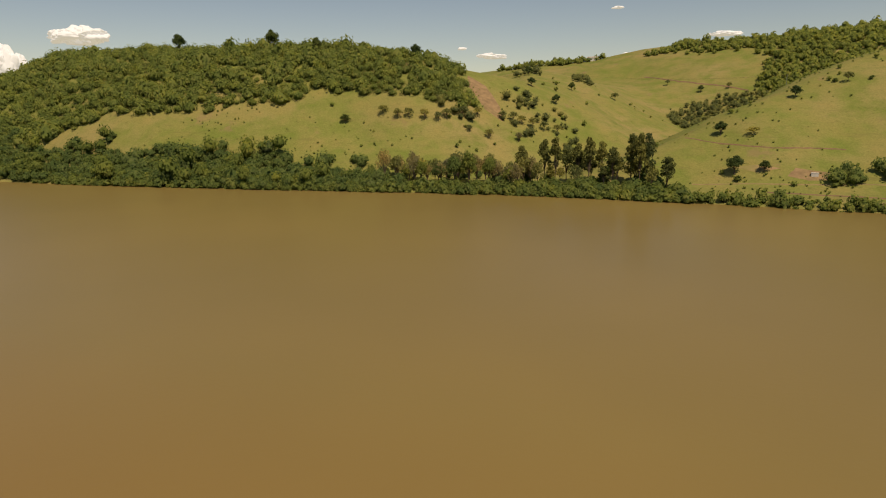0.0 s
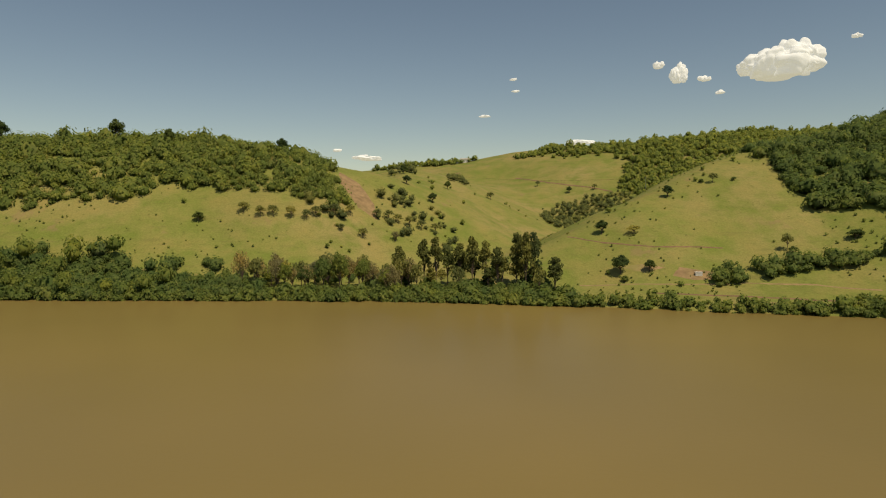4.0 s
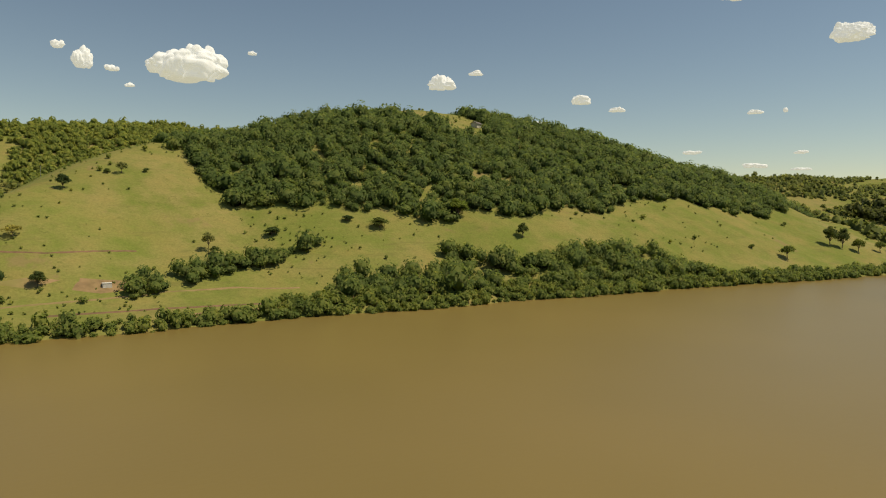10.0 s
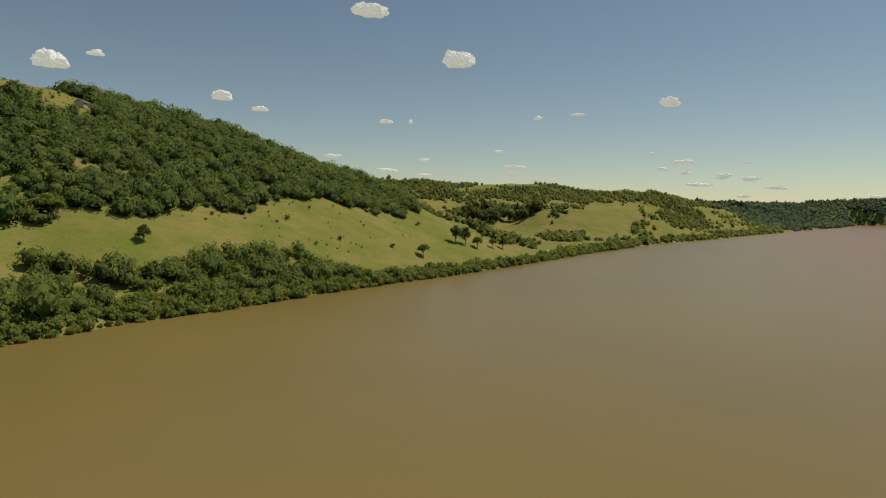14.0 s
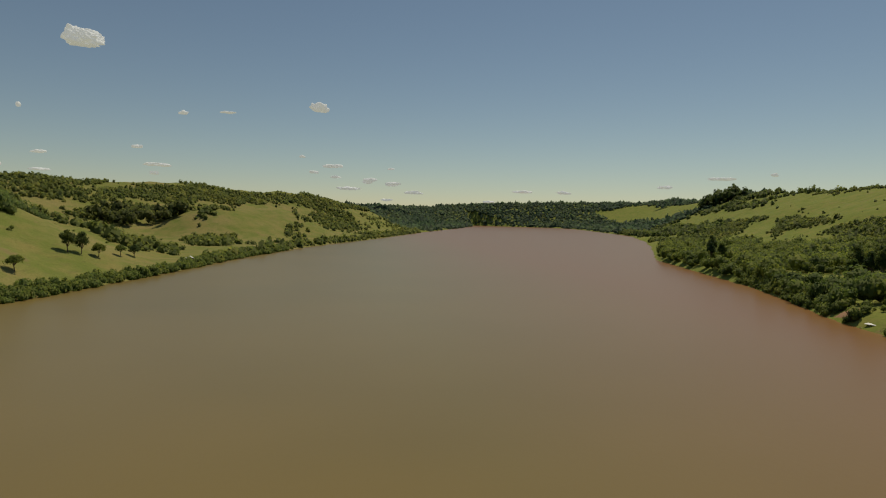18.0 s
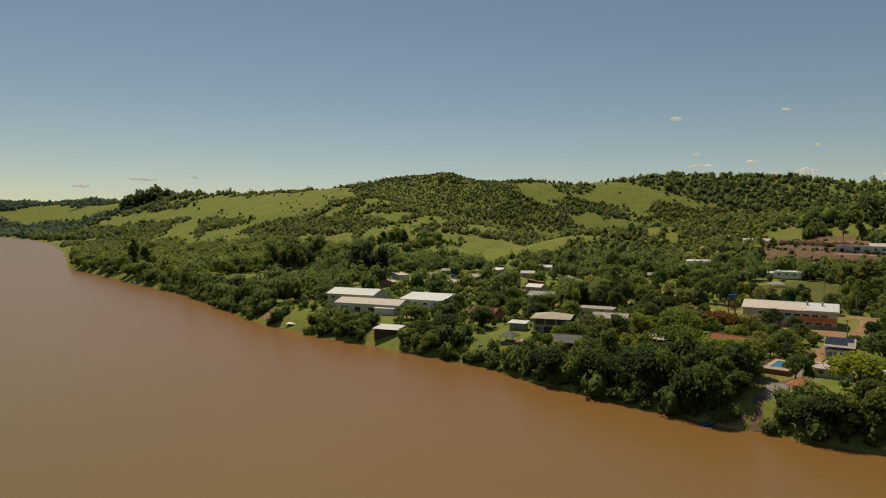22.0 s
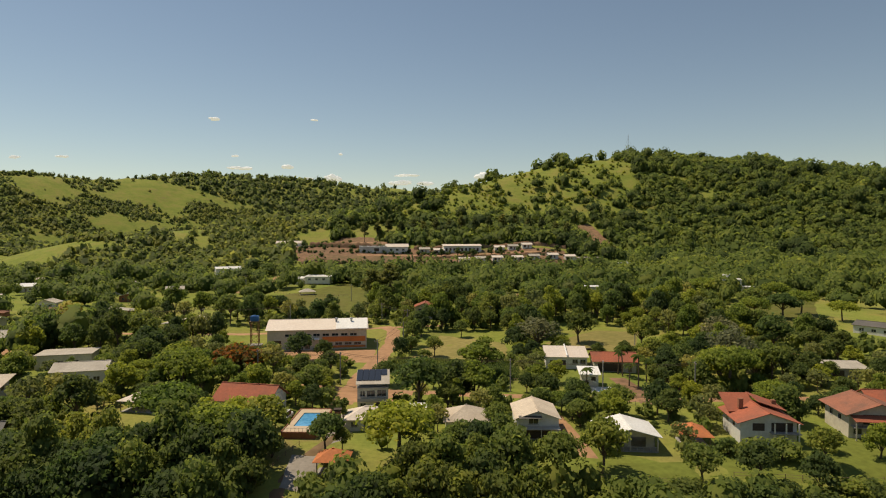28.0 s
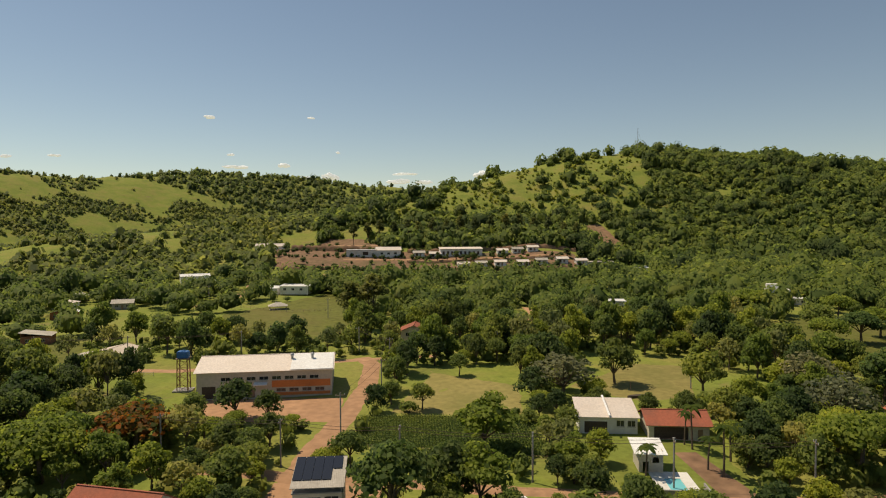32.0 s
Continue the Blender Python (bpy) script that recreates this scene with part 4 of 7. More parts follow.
for k in range(5):
    bm = bmesh.new()
    x0, low = -4.3 + k * 1.62, -2.6 if k < 4 else 0.6
    zl = 7.1 + (low + 4.7) * 0.1935 + 0.18
    slab(bm, [(x0, low, zl), (x0 + 1.52, low, zl), (x0 + 1.52, 4.4, 8.94 + 0.1), (x0, 4.4, 8.94 + 0.1)], 0.05)
    part("solar_panel", bm, SOLAR, sol, "dark solar panel")
bm = bmesh.new()
box_bm(bm, -4.0, -5.3, 2.7, 4.0, -4.31, 2.9)
box_bm(bm, -4.0, -5.3, 2.9, 4.0, -5.2, 3.5)
part("balcony", bm, CONCRETE, sol)

redlong = building("long_house", "white house under a long old red tile roof", -136.0, 117.5, -20, 13.0, 8.5, 4.0, ("gable", 2.6, 0.6, R_RED, "x"), PLASTER,
                   row_of("window", 2, 3.6, 4, 1.0, 1.4, 1.1), right=[("window", 2.4, 1.0, 1.4, 1.2), ("window", 5.6, 1.0, 1.4, 1.2)], keep=(2, 5))

deck = thing("raised_pool", "raised blue swimming pool with tiled deck and red walls", "swimming pool", -122.4, 107.0, -8)
bm = bmesh.new()
for x0, y0, x1, y1 in ((-3.6, -8.6, 3.6, -4.6), (-3.6, 5.6, 3.6, 8.6), (-3.6, -4.6, -2.2, 5.6), (2.2, -4.6, 3.6, 5.6)):
    box_bm(bm, x0, y0, -1.0, x1, y1, 1.4)
part("deck", bm, surface("pool_tiles", (0.62, 0.48, 0.34), 0.7, 0.12, 3), deck, "pale tiled pool deck")
bm = bmesh.new()
box_bm(bm, -2.2, -4.6, -0.5, 2.2, 5.6, 1.22)
part("pool_water", bm, POOL, deck, "bright blue pool water")
bm = bmesh.new()
for x0, y0, x1, y1 in ((3.6, -8.8, 3.85, 8.8), (-3.85, -8.8, -3.6, 8.8), (-3.6, 8.6, 3.6, 8.85), (-3.6, -8.85, 3.6, -8.6)):
    box_bm(bm, x0, y0, -1.0, x1, y1, 1.55 if y0 > 8 or x1 < 0 else 1.36)
part("retaining_wall", bm, BRICK, deck, "red brick retaining wall")
for k in range(9):
    rod("baluster", (-3.4 + k * 0.85, -8.7, 1.3), (-3.4 + k * 0.85, -8.7, 2.2), 0.04, FRAME, deck, 5)
rod("handrail", (-3.5, -8.7, 2.2), (3.5, -8.7, 2.2), 0.05, FRAME, deck)
clear((-128, 95), (-117, 93), (-113, 116), (-128, 118))


def car(name, label, x, y, turn, paint, tall=1.5, long=4.3):
    c = thing(name, label, "car", x, y, turn)
    bm = bmesh.new()
    box_bm(bm, -long / 2, -0.85, 0.3, long / 2, 0.85, 0.3 + tall * 0.42)
    bmesh.ops.bevel(bm, geom=bm.edges[:], offset=0.12, segments=2, affect="EDGES")
    part("body", bm, paint, c)
    bm = bmesh.new()
    v = box_bm(bm, -long * 0.36, -0.78, 0.28 + tall * 0.42, long * 0.24, 0.78, tall)
    for p in v[4:]:
        p.co.x *= 0.78
        p.co.y *= 0.85
    bmesh.ops.bevel(bm, geom=bm.edges[:], offset=0.06, segments=2, affect="EDGES")
    part("cabin", bm, GLASS, c, "dark windows of the cabin")
    bm = bmesh.new()
    box_bm(bm, -long * 0.27, -0.62, tall - 0.02, long * 0.17, 0.62, tall + 0.03)
    part("roof", bm, paint, c)
    for wx in (-long * 0.31, long * 0.31):
        for wy in (-0.8, 0.8):
            bm = bmesh.new()
            bmesh.ops.create_cone(bm, segments=14, radius1=0.33, radius2=0.33, depth=0.2, cap_ends=True, matrix=pose(wx, wy, 0.33, 90))
            wheel = part("wheel", bm, DEEP, c)
            bm = bmesh.new()
            bmesh.ops.create_cone(bm, segments=10, radius1=0.18, radius2=0.18, depth=0.22, cap_ends=True, matrix=pose(wx, wy, 0.33, 90))
            part("rim", bm, STEEL, wheel)
    for wy in (-0.6, 0.6):
        box_part("headlight", (0.08, 0.3, 0.16), FRAME, c, pose(long / 2, wy, 0.62))
    return c


WHITECAR = surface("white_car_paint", (0.78, 0.78, 0.77), 0.3, 0.04, 2, 0.1, relief=0.0)
GREYCAR = surface("grey_car_paint", (0.2, 0.21, 0.22), 0.3, 0.05, 2, 0.1, relief=0.0)
car("van", "white van parked beside the pool wall", -127.4, 111.5, 80, WHITECAR, 2.1, 4.9)
car("parked_car", "grey car parked beside a two-storey house", -82.5, 99.5, 80, GREYCAR)
car("parked_car", "white car parked under trees by the cottage", -78, 119, 10, WHITECAR)

building("cottage", "low white cottage with pale hipped roof and chimney", -109.6, 105.5, -5, 9.0, 7.0, 2.7, ("hip", 1.6, 0.5, R_PALE, "x"), CREAM, row_of("window", 1.0, 2.7, 3, 0.9, 1.4, 1.1), keep=(1, 9))
building("cottage_annex", "low annex with pale sheet roof beside the cottage", -101.0, 105.0, -5, 6.5, 7.0, 2.9, ("shed", 0.9, 0.4, R_WHITE, "x"), CREAM, row_of("window", 1.0, 2.6, 2, 1.0, 1.4, 1.1), keep=(1, 8))
ch = thing("chimney", "dark brick barbecue chimney beside the cottage", "chimney", -116.0, 102.5)
box_part("stack", (1.3, 1.1, 4.6), BRICK, ch, pose(0, 0, -0.3))
box_part("cap", (1.6, 1.4, 0.25), DARKWALL, ch, pose(0, 0, 4.5))
building("grey_cottage", "small cottage with grey hipped fibre-cement roof", -89.5, 101.5, -6, 8.6, 8.2, 2.9, ("hip", 2.0, 0.6, R_BEIGE, "y"), PLASTER, row_of("window", 1.4, 3.2, 2, 1.0, 1.5, 1.2), keep=(1, 7))
gr = building("two_storey_house", "white two-storey house with grey gabled roof", -75.8, 98.0, -8, 9.4, 12.0, 4.9, ("gable", 1.6, 0.6, R_BEIGE, "y"), PLASTER,
              [("window", 2.6, 3.4, 2.2, 1.5), ("shutter", 2.0, 0.0, 5.6, 2.3)], right=row_of("window", 1.5, 3.4, 3, 3.4, 1.4, 1.2), keep=(2, 11))
bm = bmesh.new()
slab(bm, [(-3.6, -7.6, 2.6), (4.9, -7.6, 2.6), (4.9, -6.0, 2.9), (-3.6, -6.0, 2.9)], 0.1)
part("porch_roof", bm, R_GREY, gr)
bm = bmesh.new()
slab(bm, [(-4.4, -7.2, 5.0), (0.8, -7.2, 5.0), (0.8, -6.0, 5.3), (-4.4, -6.0, 5.3)], 0.1)
part("awning", bm, R_DARK, gr)
for k in (-3.4, 0.6, 4.7):
    rod("post", (k, -7.4, -0.4), (k, -7.4, 2.6), 0.09, FRAME, gr)

wr = thing("open_pavilion", "open-sided house with a broad white hipped metal roof", "pavilion", -60.4, 88.5, -10)
roof_parts(wr, 11.6, 10.0, 3.4, "gable", 1.5, 0.8, R_WHITE, "y", CREAM)
for px in (-5.8, 0, 5.8):
    for py in (-4.8, 4.8):
        rod("post", (px, py, -0.8), (px, py, 3.4), 0.16, CREAM, wr, 8)
bm = bmesh.new()
wall_bm(bm, 11.6, 3.0, 0.18, [(2, 0, 2.6, 2.3), (6.5, 0, 3.2, 2.3)], pose(-5.8, -2.4, 0))
part("wall", bm, CREAM, wr)
bm = bmesh.new()
wall_bm(bm, 7.2, 3.0, 0.18, [], pose(5.8, -2.4, 0, 0, 0, 90))
part("wall", bm, CREAM, wr)
bm = bmesh.new()
wall_bm(bm, 7.2, 3.0, 0.18, [(3, 1, 2, 1)], pose(-5.62, -2.4, 0, 0, 0, 90))
part("wall", bm, CREAM, wr)
box_part("floor_slab", (11.8, 10.2, 0.7), CONCRETE, wr, pose(0, 0, -0.6))
for k in range(9):
    rod("rail_post", (-5.6 + k * 1.4, -5.0, 0), (-5.6 + k * 1.4, -5.0, 0.9), 0.04, FRAME, wr, 5)
rod("handrail", (-5.8, -5.0, 0.9), (5.8, -5.0, 0.9), 0.05, FRAME, wr)
clear((-70, 70), (-53, 70), (-50, 95), (-69, 97))


def shelter(name, label, x, y, turn, w, d, h, rise, mat, keep=6, category="shelter", kind="hip"):
    """A roof on posts."""
    s = thing(name, label, category, x, y, turn)
    roof_parts(s, w, d, h, kind, rise, 0.5, mat, "x" if w >= d else "y")
    for px in (-w / 2 + 0.2, w / 2 - 0.2):
        for py in (-d / 2 + 0.2, d / 2 - 0.2):
            rod("post", (px, py, -0.6), (px, py, h), 0.12, BOARD, s)
    box_part("floor_slab", (w, d, 0.55), CONCRETE, s, pose(0, 0, -0.45))
    clear((x - w / 2 - 1, y - d / 2 - keep), (x + w / 2 + 1, y - d / 2 - keep), (x + w / 2 + 1, y + d / 2 + 1), (x - w / 2 - 1, y + d / 2 + 1))
    return s


shelter("garden_shelter", "open shelter with orange tile roof beside the lawn", -47.2, 87.5, -12, 5.2, 6.6, 2.5, 1.3, R_ORANGE)
shelter("boat_kiosk", "small kiosk with bright orange hipped roof at the landing", -116.0, 84.0, -8, 5.2, 4.8, 2.5, 1.3, R_ORANGE)
shelter("garden_shelter", "pale-roofed shelter under spreading trees", -161.0, 124.0, -15, 8.0, 6.5, 2.8, 1.2, R_PALE, 9)
red = building("red_roof_house", "white hillside house with layered red tile roofs", -32.4, 89.0, -12, 12.0, 11.0, 5.2, ("gable", 2.0, 1.0, R_RED, "y"), PLASTER,
               [("shutter", 2.6, 3.0, 2.6, 1.7), ("shutter", 6.6, 2.9, 4.6, 2.0), ("window", 1.5, 0.6, 1.6, 1.0)], left=row_of("window", 2, 4, 2, 3.0, 1.5, 1.3), keep=(2, 11))
bm = bmesh.new()
slab(bm, [(-6.5, 0.5, 5.6), (0.2, 0.5, 5.6), (0.2, 7.5, 8.3), (-6.5, 7.5, 8.3)], 0.12)
slab(bm, [(6.5, 0.5, 5.9), (0.2, 0.5, 7.9), (0.2, 8.5, 8.3), (6.5, 8.5, 6.2)], 0.12)
part("upper_roof", bm, R_RED, red, "higher red tile roof behind")
box_part("chimney", (1.0, 0.9, 2.2), BRICK, red, pose(-3.5, 1.5, 6.2))
box_part("chimney", (1.0, 0.9, 1.6), BRICK, red, pose(5.0, 4.5, 5.8))
bm = bmesh.new()
for px in (0.8, 3.2, 5.9):
    box_bm(bm, px - 0.12, -7.0, -1.2, px + 0.12, -6.75, 5.1)
part("veranda_post", bm, PLASTER, red)
box_part("veranda_floor", (6.2, 1.6, 0.2), CONCRETE, red, pose(3.3, -6.3, 2.7))
re2 = building("river_villa", "large two-storey villa with old red tile roofs and balcony", -8.5, 89.5, -14, 12.5, 11.0, 5.6, ("gable", 2.2, 1.1, R_OLD, "y"), CREAM,
               [("shutter", 3.0, 3.0, 7.0, 2.2), ("window", 1.0, 0.8, 1.8, 1.4), ("shutter", 7.0, 0.0, 2.6, 2.3)], left=row_of("window", 2, 4, 2, 3.0, 1.5, 1.3), keep=(2, 11))
bm = bmesh.new()
slab(bm, [(-6.0, -8.2, 4.3), (6.4, -8.2, 4.3), (6.4, -5.5, 5.1), (-6.0, -5.5, 5.1)], 0.12)
part("balcony_roof", bm, R_RED, re2, "red tile canopy over the balcony")
box_part("balcony", (12.2, 1.8, 0.2), CONCRETE, re2, pose(0.2, -6.5, 2.6))
for px in (-5.6, 6.0):
    rod("post", (px, -7.6, -0.5), (px, -7.6, 4.4), 0.14, CREAM, re2)
for k in range(10):
    rod("baluster", (-5.5 + k * 1.25, -7.3, 2.8), (-5.5 + k * 1.25, -7.3, 3.6), 0.04, DARKWALL, re2, 5)
building("villa_annex", "long annex with weathered tile roof behind the villa", 8.0, 99.0, -14, 15.0, 9.0, 3.4, ("gable", 2.1, 0.7, R_RED, "x"), CREAM, row_of("window", 2, 3.6, 3, 1.0, 1.6, 1.2), keep=(1, 7))
tarp = thing("garden_pool", "small round blue garden pool on the lawn", "pool", -7.5, 73.5)
bm = bmesh.new()
bmesh.ops.create_cone(bm, segments=20, radius1=2.5, radius2=2.5, depth=0.9, cap_ends=True, matrix=Matrix.Translation((0, 0, 0.3)))
part("liner", bm, BLUEPAINT, tarp)
bm = bmesh.new()
bmesh.ops.create_cone(bm, segments=20, radius1=2.35, radius2=2.35, depth=0.04, cap_ends=True, matrix=Matrix.Translation((0, 0, 0.775)))
part("water", bm, POOL, tarp)
par = thing("parasol", "white parasol standing by the garden pool", "parasol", -5.0, 76.5)
rod("pole", (0, 0, -0.2), (0, 0, 2.4), 0.04, FRAME, par)
bm = bmesh.new()
bmesh.ops.create_cone(bm, segments=8, radius1=1.5, radius2=0.05, depth=0.5, cap_ends=False, matrix=Matrix.Translation((0, 0, 2.3)))
part("canopy", bm, PLASTER, par)

for own, size in ((gr, 0.87), (red, 0.87), (wr, 0.88), (re2, 0.9), (sol, 0.87), (deck, 0.92)):
    shrink(own, size)

# ---- cottage with the small pool ----
whs = building("white_cottage", "white cottage with pale two-part sheet roof", -52.0, 152.0, -12, 11.6, 8.4, 3.4, ("shed", 1.6, 0.5, R_PALE, "x"), PLASTER,
               [("window", 7.4, 1.4, 1.6, 1.3), ("window", 9.6, 1.4, 1.6, 1.3), ("shutter", 1.0, 0.0, 4.6, 2.4)], keep=(2, 9))
bm = bmesh.new()
box_bm(bm, -0.2, -5.0, 3.84, 0.2, 5.0, 4.02)
bmesh.ops.transform(bm, matrix=Matrix.Translation((0, 0, 0.9)) @ Matrix.Rotation(math.atan2(1.6, 10), 4, "X"), verts=bm.verts)
part("roof_seam", bm, R_WHITE, whs)
building("red_roof_annex", "low house with orange-red tile roof and open veranda", -39.6, 146.5, -12, 11.6, 8.0, 3.2, ("gable", 1.7, 0.7, R_RED, "x"), CREAM,
         [("shutter", 1.0, 0.0, 6.6, 2.5), ("door", 9.4, 0, 1.0, 2.1)], keep=(2, 9))
bath = thing("pool_house", "tall narrow pool house with slanted pale roof", "pool house", -52.3, 131.0, -12)
bm = bmesh.new()
wall_bm(bm, 5.0, 4.0, 0.18, [(0.8, 0, 1.2, 2.2), (2.8, 2.0, 1.4, 1.2)], pose(-2.5, -3, 0))
part("wall", bm, CREAM, bath)
bm = bmesh.new()
wall_bm(bm, 5.6, 4.6, 0.18, [(1.5, 1.2, 1.2, 1.0)], pose(2.5, -2.8, 0, 0, 0, 90))
part("wall", bm, CREAM, bath)
bm = bmesh.new()
wall_bm(bm, 5.0, 4.6, 0.18, [], pose(-2.5, 2.82, 0))
part("wall", bm, CREAM, bath)
bm = bmesh.new()
wall_bm(bm, 5.6, 4.2, 0.18, [], pose(-2.32, -2.8, 0, 0, 0, 90))
part("wall", bm, CREAM, bath)
bm = bmesh.new()
slab(bm, [(-3.6, -4.2, 4.2), (3.2, -4.2, 4.2), (3.2, 3.4, 5.3), (-3.6, 3.4, 5.3)], 0.14)
part("roof", bm, R_WHITE, bath)
shrink(bath, 0.82)
pool2 = thing("small_pool", "small turquoise pool set in a white paved deck", "swimming pool", -51.2, 123.0, -12)
bm = bmesh.new()
for x0, y0, x1, y1 in ((-3.2, -4.5, 3.4, -2.6), (-3.2, 2.6, 3.4, 5.5), (-3.2, -2.6, -1.3, 2.6), (1.5, -2.6, 3.4, 2.6)):
    box_bm(bm, x0, y0, -0.8, x1, y1, 0.4)
part("deck", bm, PLASTER, pool2, "white paved pool edge")
bm = bmesh.new()
box_bm(bm, -1.3, -2.6, -0.6, 1.5, 2.6, 0.28)
tp, tnt, tb = material("turquoise_pool_water", 0.05, 0.0, 0.5)
tb.inputs["Base Color"].default_value = (0.16, 0.55, 0.58, 1)
part("pool_water", bm, tp, pool2)
bm = bmesh.new()
box_bm(bm, -3.8, -5.2, -0.8, 4.2, -4.9, 1.5)
box_bm(bm, 4.2, -5.2, -0.8, 4.45, -1.0, 1.2)
part("garden_wall", bm, CONCRETE, pool2, "grey block wall before the pool")
clear((-61, 112), (-42, 112), (-42, 142), (-62, 142))

# ---- buildings further back ----
shed = building("farm_shed", "long low shed with weathered grey sheet roof", -177.5, 229.0, -12, 13.5, 10.0, 2.7, ("gable", 1.5, 0.7, R_BEIGE, "y"), DARKWALL, [("shutter", 1.5, 0.0, 3.6, 2.1)], keep=(2, 16))
bm = bmesh.new()
slab(bm, [(-11.5, -6.0, 2.0), (-6.5, -6.0, 2.4), (-6.5, 2.0, 2.4), (-11.5, 2.0, 2.0)], 0.08)
part("lean_to", bm, R_GREY, shed)
building("red_gable_house", "tall cream house with bright red gabled roof", -85.2, 242.5, -8, 8.6, 9.0, 5.0, ("gable", 1.7, 0.6, R_RED, "y"), CREAM, [("window", 1.6, 3.0, 1.4, 1.2), ("window", 5.4, 3.0, 1.4, 1.2), ("door", 4.0, 0, 1.0, 2.1)], keep=(2, 12))
for bx, by, bw, st in ((-158.0, 390.0, 16.5, 0), (-140.5, 385.0, 16.0, 1)):
    b = building("plain_house", "plain white rendered house with flat grey roof", bx, by, -12, bw, 8.0, 3.4, ("shed", 0.7, 0.4, R_WHITE, "x"), PLASTER, row_of("window", 2.0, 4.6, 3, 1.1, 1.6, 1.2), z=gz(bx, by) + (1.6 if st else 0.3), keep=(2, 16))
    bm = bmesh.new()
    for px in (-bw / 2 + 0.4, 0, bw / 2 - 0.4):
        box_bm(bm, px - 0.15, -3.9, -2.6, px + 0.15, -3.6, 0)
    part("stilt", bm, CONCRETE, b)
shelter("meadow_shelter", "low shelter with pale grey roof in the meadow", -143.0, 330.0, 10, 8.0, 6.0, 2.0, 1.4, R_GREY, 8)
building("white_house", "long white house with pale roof below the trees", -208.0, 436.0, 20, 17.0, 8.0, 4.4, ("gable", 1.2, 0.4, R_WHITE, "x"), PLASTER, row_of("window", 2, 5, 3, 1.2, 1.6, 1.3), keep=(3, 18))
building("white_house", "low white annex with rounded pale roof", -194.0, 424.0, 20, 9.0, 6.0, 2.8, ("hip", 1.2, 0.4, R_WHITE, "x"), PLASTER, row_of("window", 1.5, 4, 2, 0.9, 1.4, 1.1), keep=(2, 14))
wh3 = building("cubic_house", "modern white cubic house with flat roof", 97.0, 311.0, -25, 10.0, 9.0, 7.6, ("flat", 0, 0.15, PLASTER, "x"), PLASTER, [("window", 1.2, 3.8, 1.6, 1.4), ("window", 6.0, 3.8, 2.2, 1.6), ("door", 4.4, 0, 1.1, 2.2)], keep=(3, 20))
box_part("roof_block", (5.0, 5.0, 2.4), PLASTER, wh3, pose(-2.0, 1.0, 7.8))
building("low_wing", "low white wing with flat roof beside the cubic house", 111.0, 312.0, -25, 13.0, 7.0, 3.0, ("flat", 0, 0.4, R_WHITE, "x"), PLASTER, row_of("window", 1.5, 4, 3, 1.0, 1.8, 1.3), keep=(3, 18))
building("tower_house", "unfinished white box house rising from the trees", 1.0, 281.0, -15, 10.0, 8.0, 8.0, ("flat", 0, 0.6, R_WHITE, "x"), PLASTER, [("shutter", 2.0, 3.4, 8.0, 2.8)], keep=(2, 16))
building("tile_cottage", "small cottage with orange tile roof among trees", 13.5, 146.0, -20, 8.0, 6.0, 2.9, ("hip", 1.5, 0.6, R_RED, "x"), CREAM, row_of("window", 1.2, 2.6, 2, 1.0, 1.3, 1.1), keep=(1, 9))
building("corner_shed", "open shed of grey boards at the field edge", 20.0, 131.0, -15, 10.0, 7.0, 3.0, ("shed", 0.7, 0.5, R_GREY, "x"), CONCRETE, [("shutter", 1.0, 0.0, 3.0, 2.3)], keep=(1, 8))
building("long_barn", "long low white barn with row of windows", 80.0, 178.0, -62, 26.0, 8.0, 3.4, ("gable", 1.3, 0.5, R_DARK, "x"), PLASTER, row_of("window", 2.0, 4.0, 6, 1.2, 1.6, 1.1), keep=(3, 12))
building("hill_house", "pale house with dark roof high above the terraces", -180.0, 560.0, 0, 22.0, 9.0, 4.0, ("gable", 2.0, 0.6, R_PALE, "x"), PLASTER, row_of("window", 2, 6, 3, 1.2, 1.8, 1.3), keep=(3, 20))

# ---- cabins on the terraces ----
cabins = "white cabins on the terraces"
building("reception_hall", "long white building with gabled end on the terrace", -105.0, 500.0, 0, 22.0, 9.0, 4.4, ("flat", 0, 0.3, R_WHITE, "x"), PLASTER, [("shutter", 12, 0.4, 4.0, 2.6)], keep=(3, 25), group=cabins)
building("reception_hall", "white gabled building at the end of the terrace", -85.0, 501.0, 0, 18.0, 10.0, 4.6, ("gable", 2.2, 0.6, R_PALE, "x"), PLASTER, row_of("window", 3, 5, 3, 1.2, 2.0, 1.5), keep=(3, 25), group=cabins)
building("lodge", "long white lodge with a row of dark doors", -30.0, 503.0, 0, 32.0, 9.0, 4.6, ("shed", 1.2, 0.6, R_PALE, "x"), PLASTER, row_of("shutter", 1.6, 3.3, 9, 0.2, 1.7, 2.5), keep=(3, 25), group=cabins)
for k, (cx_, cy_) in enumerate(((-62, 502), (-50, 500), (2, 502), (14, 503), (26, 503), (-33, 470), (-20, 471), (-6, 472), (10, 470), (24, 471), (40, 473), (54, 472))):
    building("cabin", "small white cabin with a low gabled roof", cx_, cy_, 0, 8.0, 6.5, 3.0, ("gable", 1.3, 0.7, R_PALE if k % 3 else R_GREY, "x"), PLASTER, [("shutter", 1.2, 0.4, 1.8, 1.9), ("door", 4.4, 0, 1.2, 2.2)], keep=(2, 12), group=cabins)
building("terrace_wall_house", "long pale low building at the end of the terraces", 66.0, 472.0, 0, 26.0, 6.0, 2.6, ("flat", 0, 0.3, R_PALE, "x"), CREAM, keep=(2, 14), group=cabins)
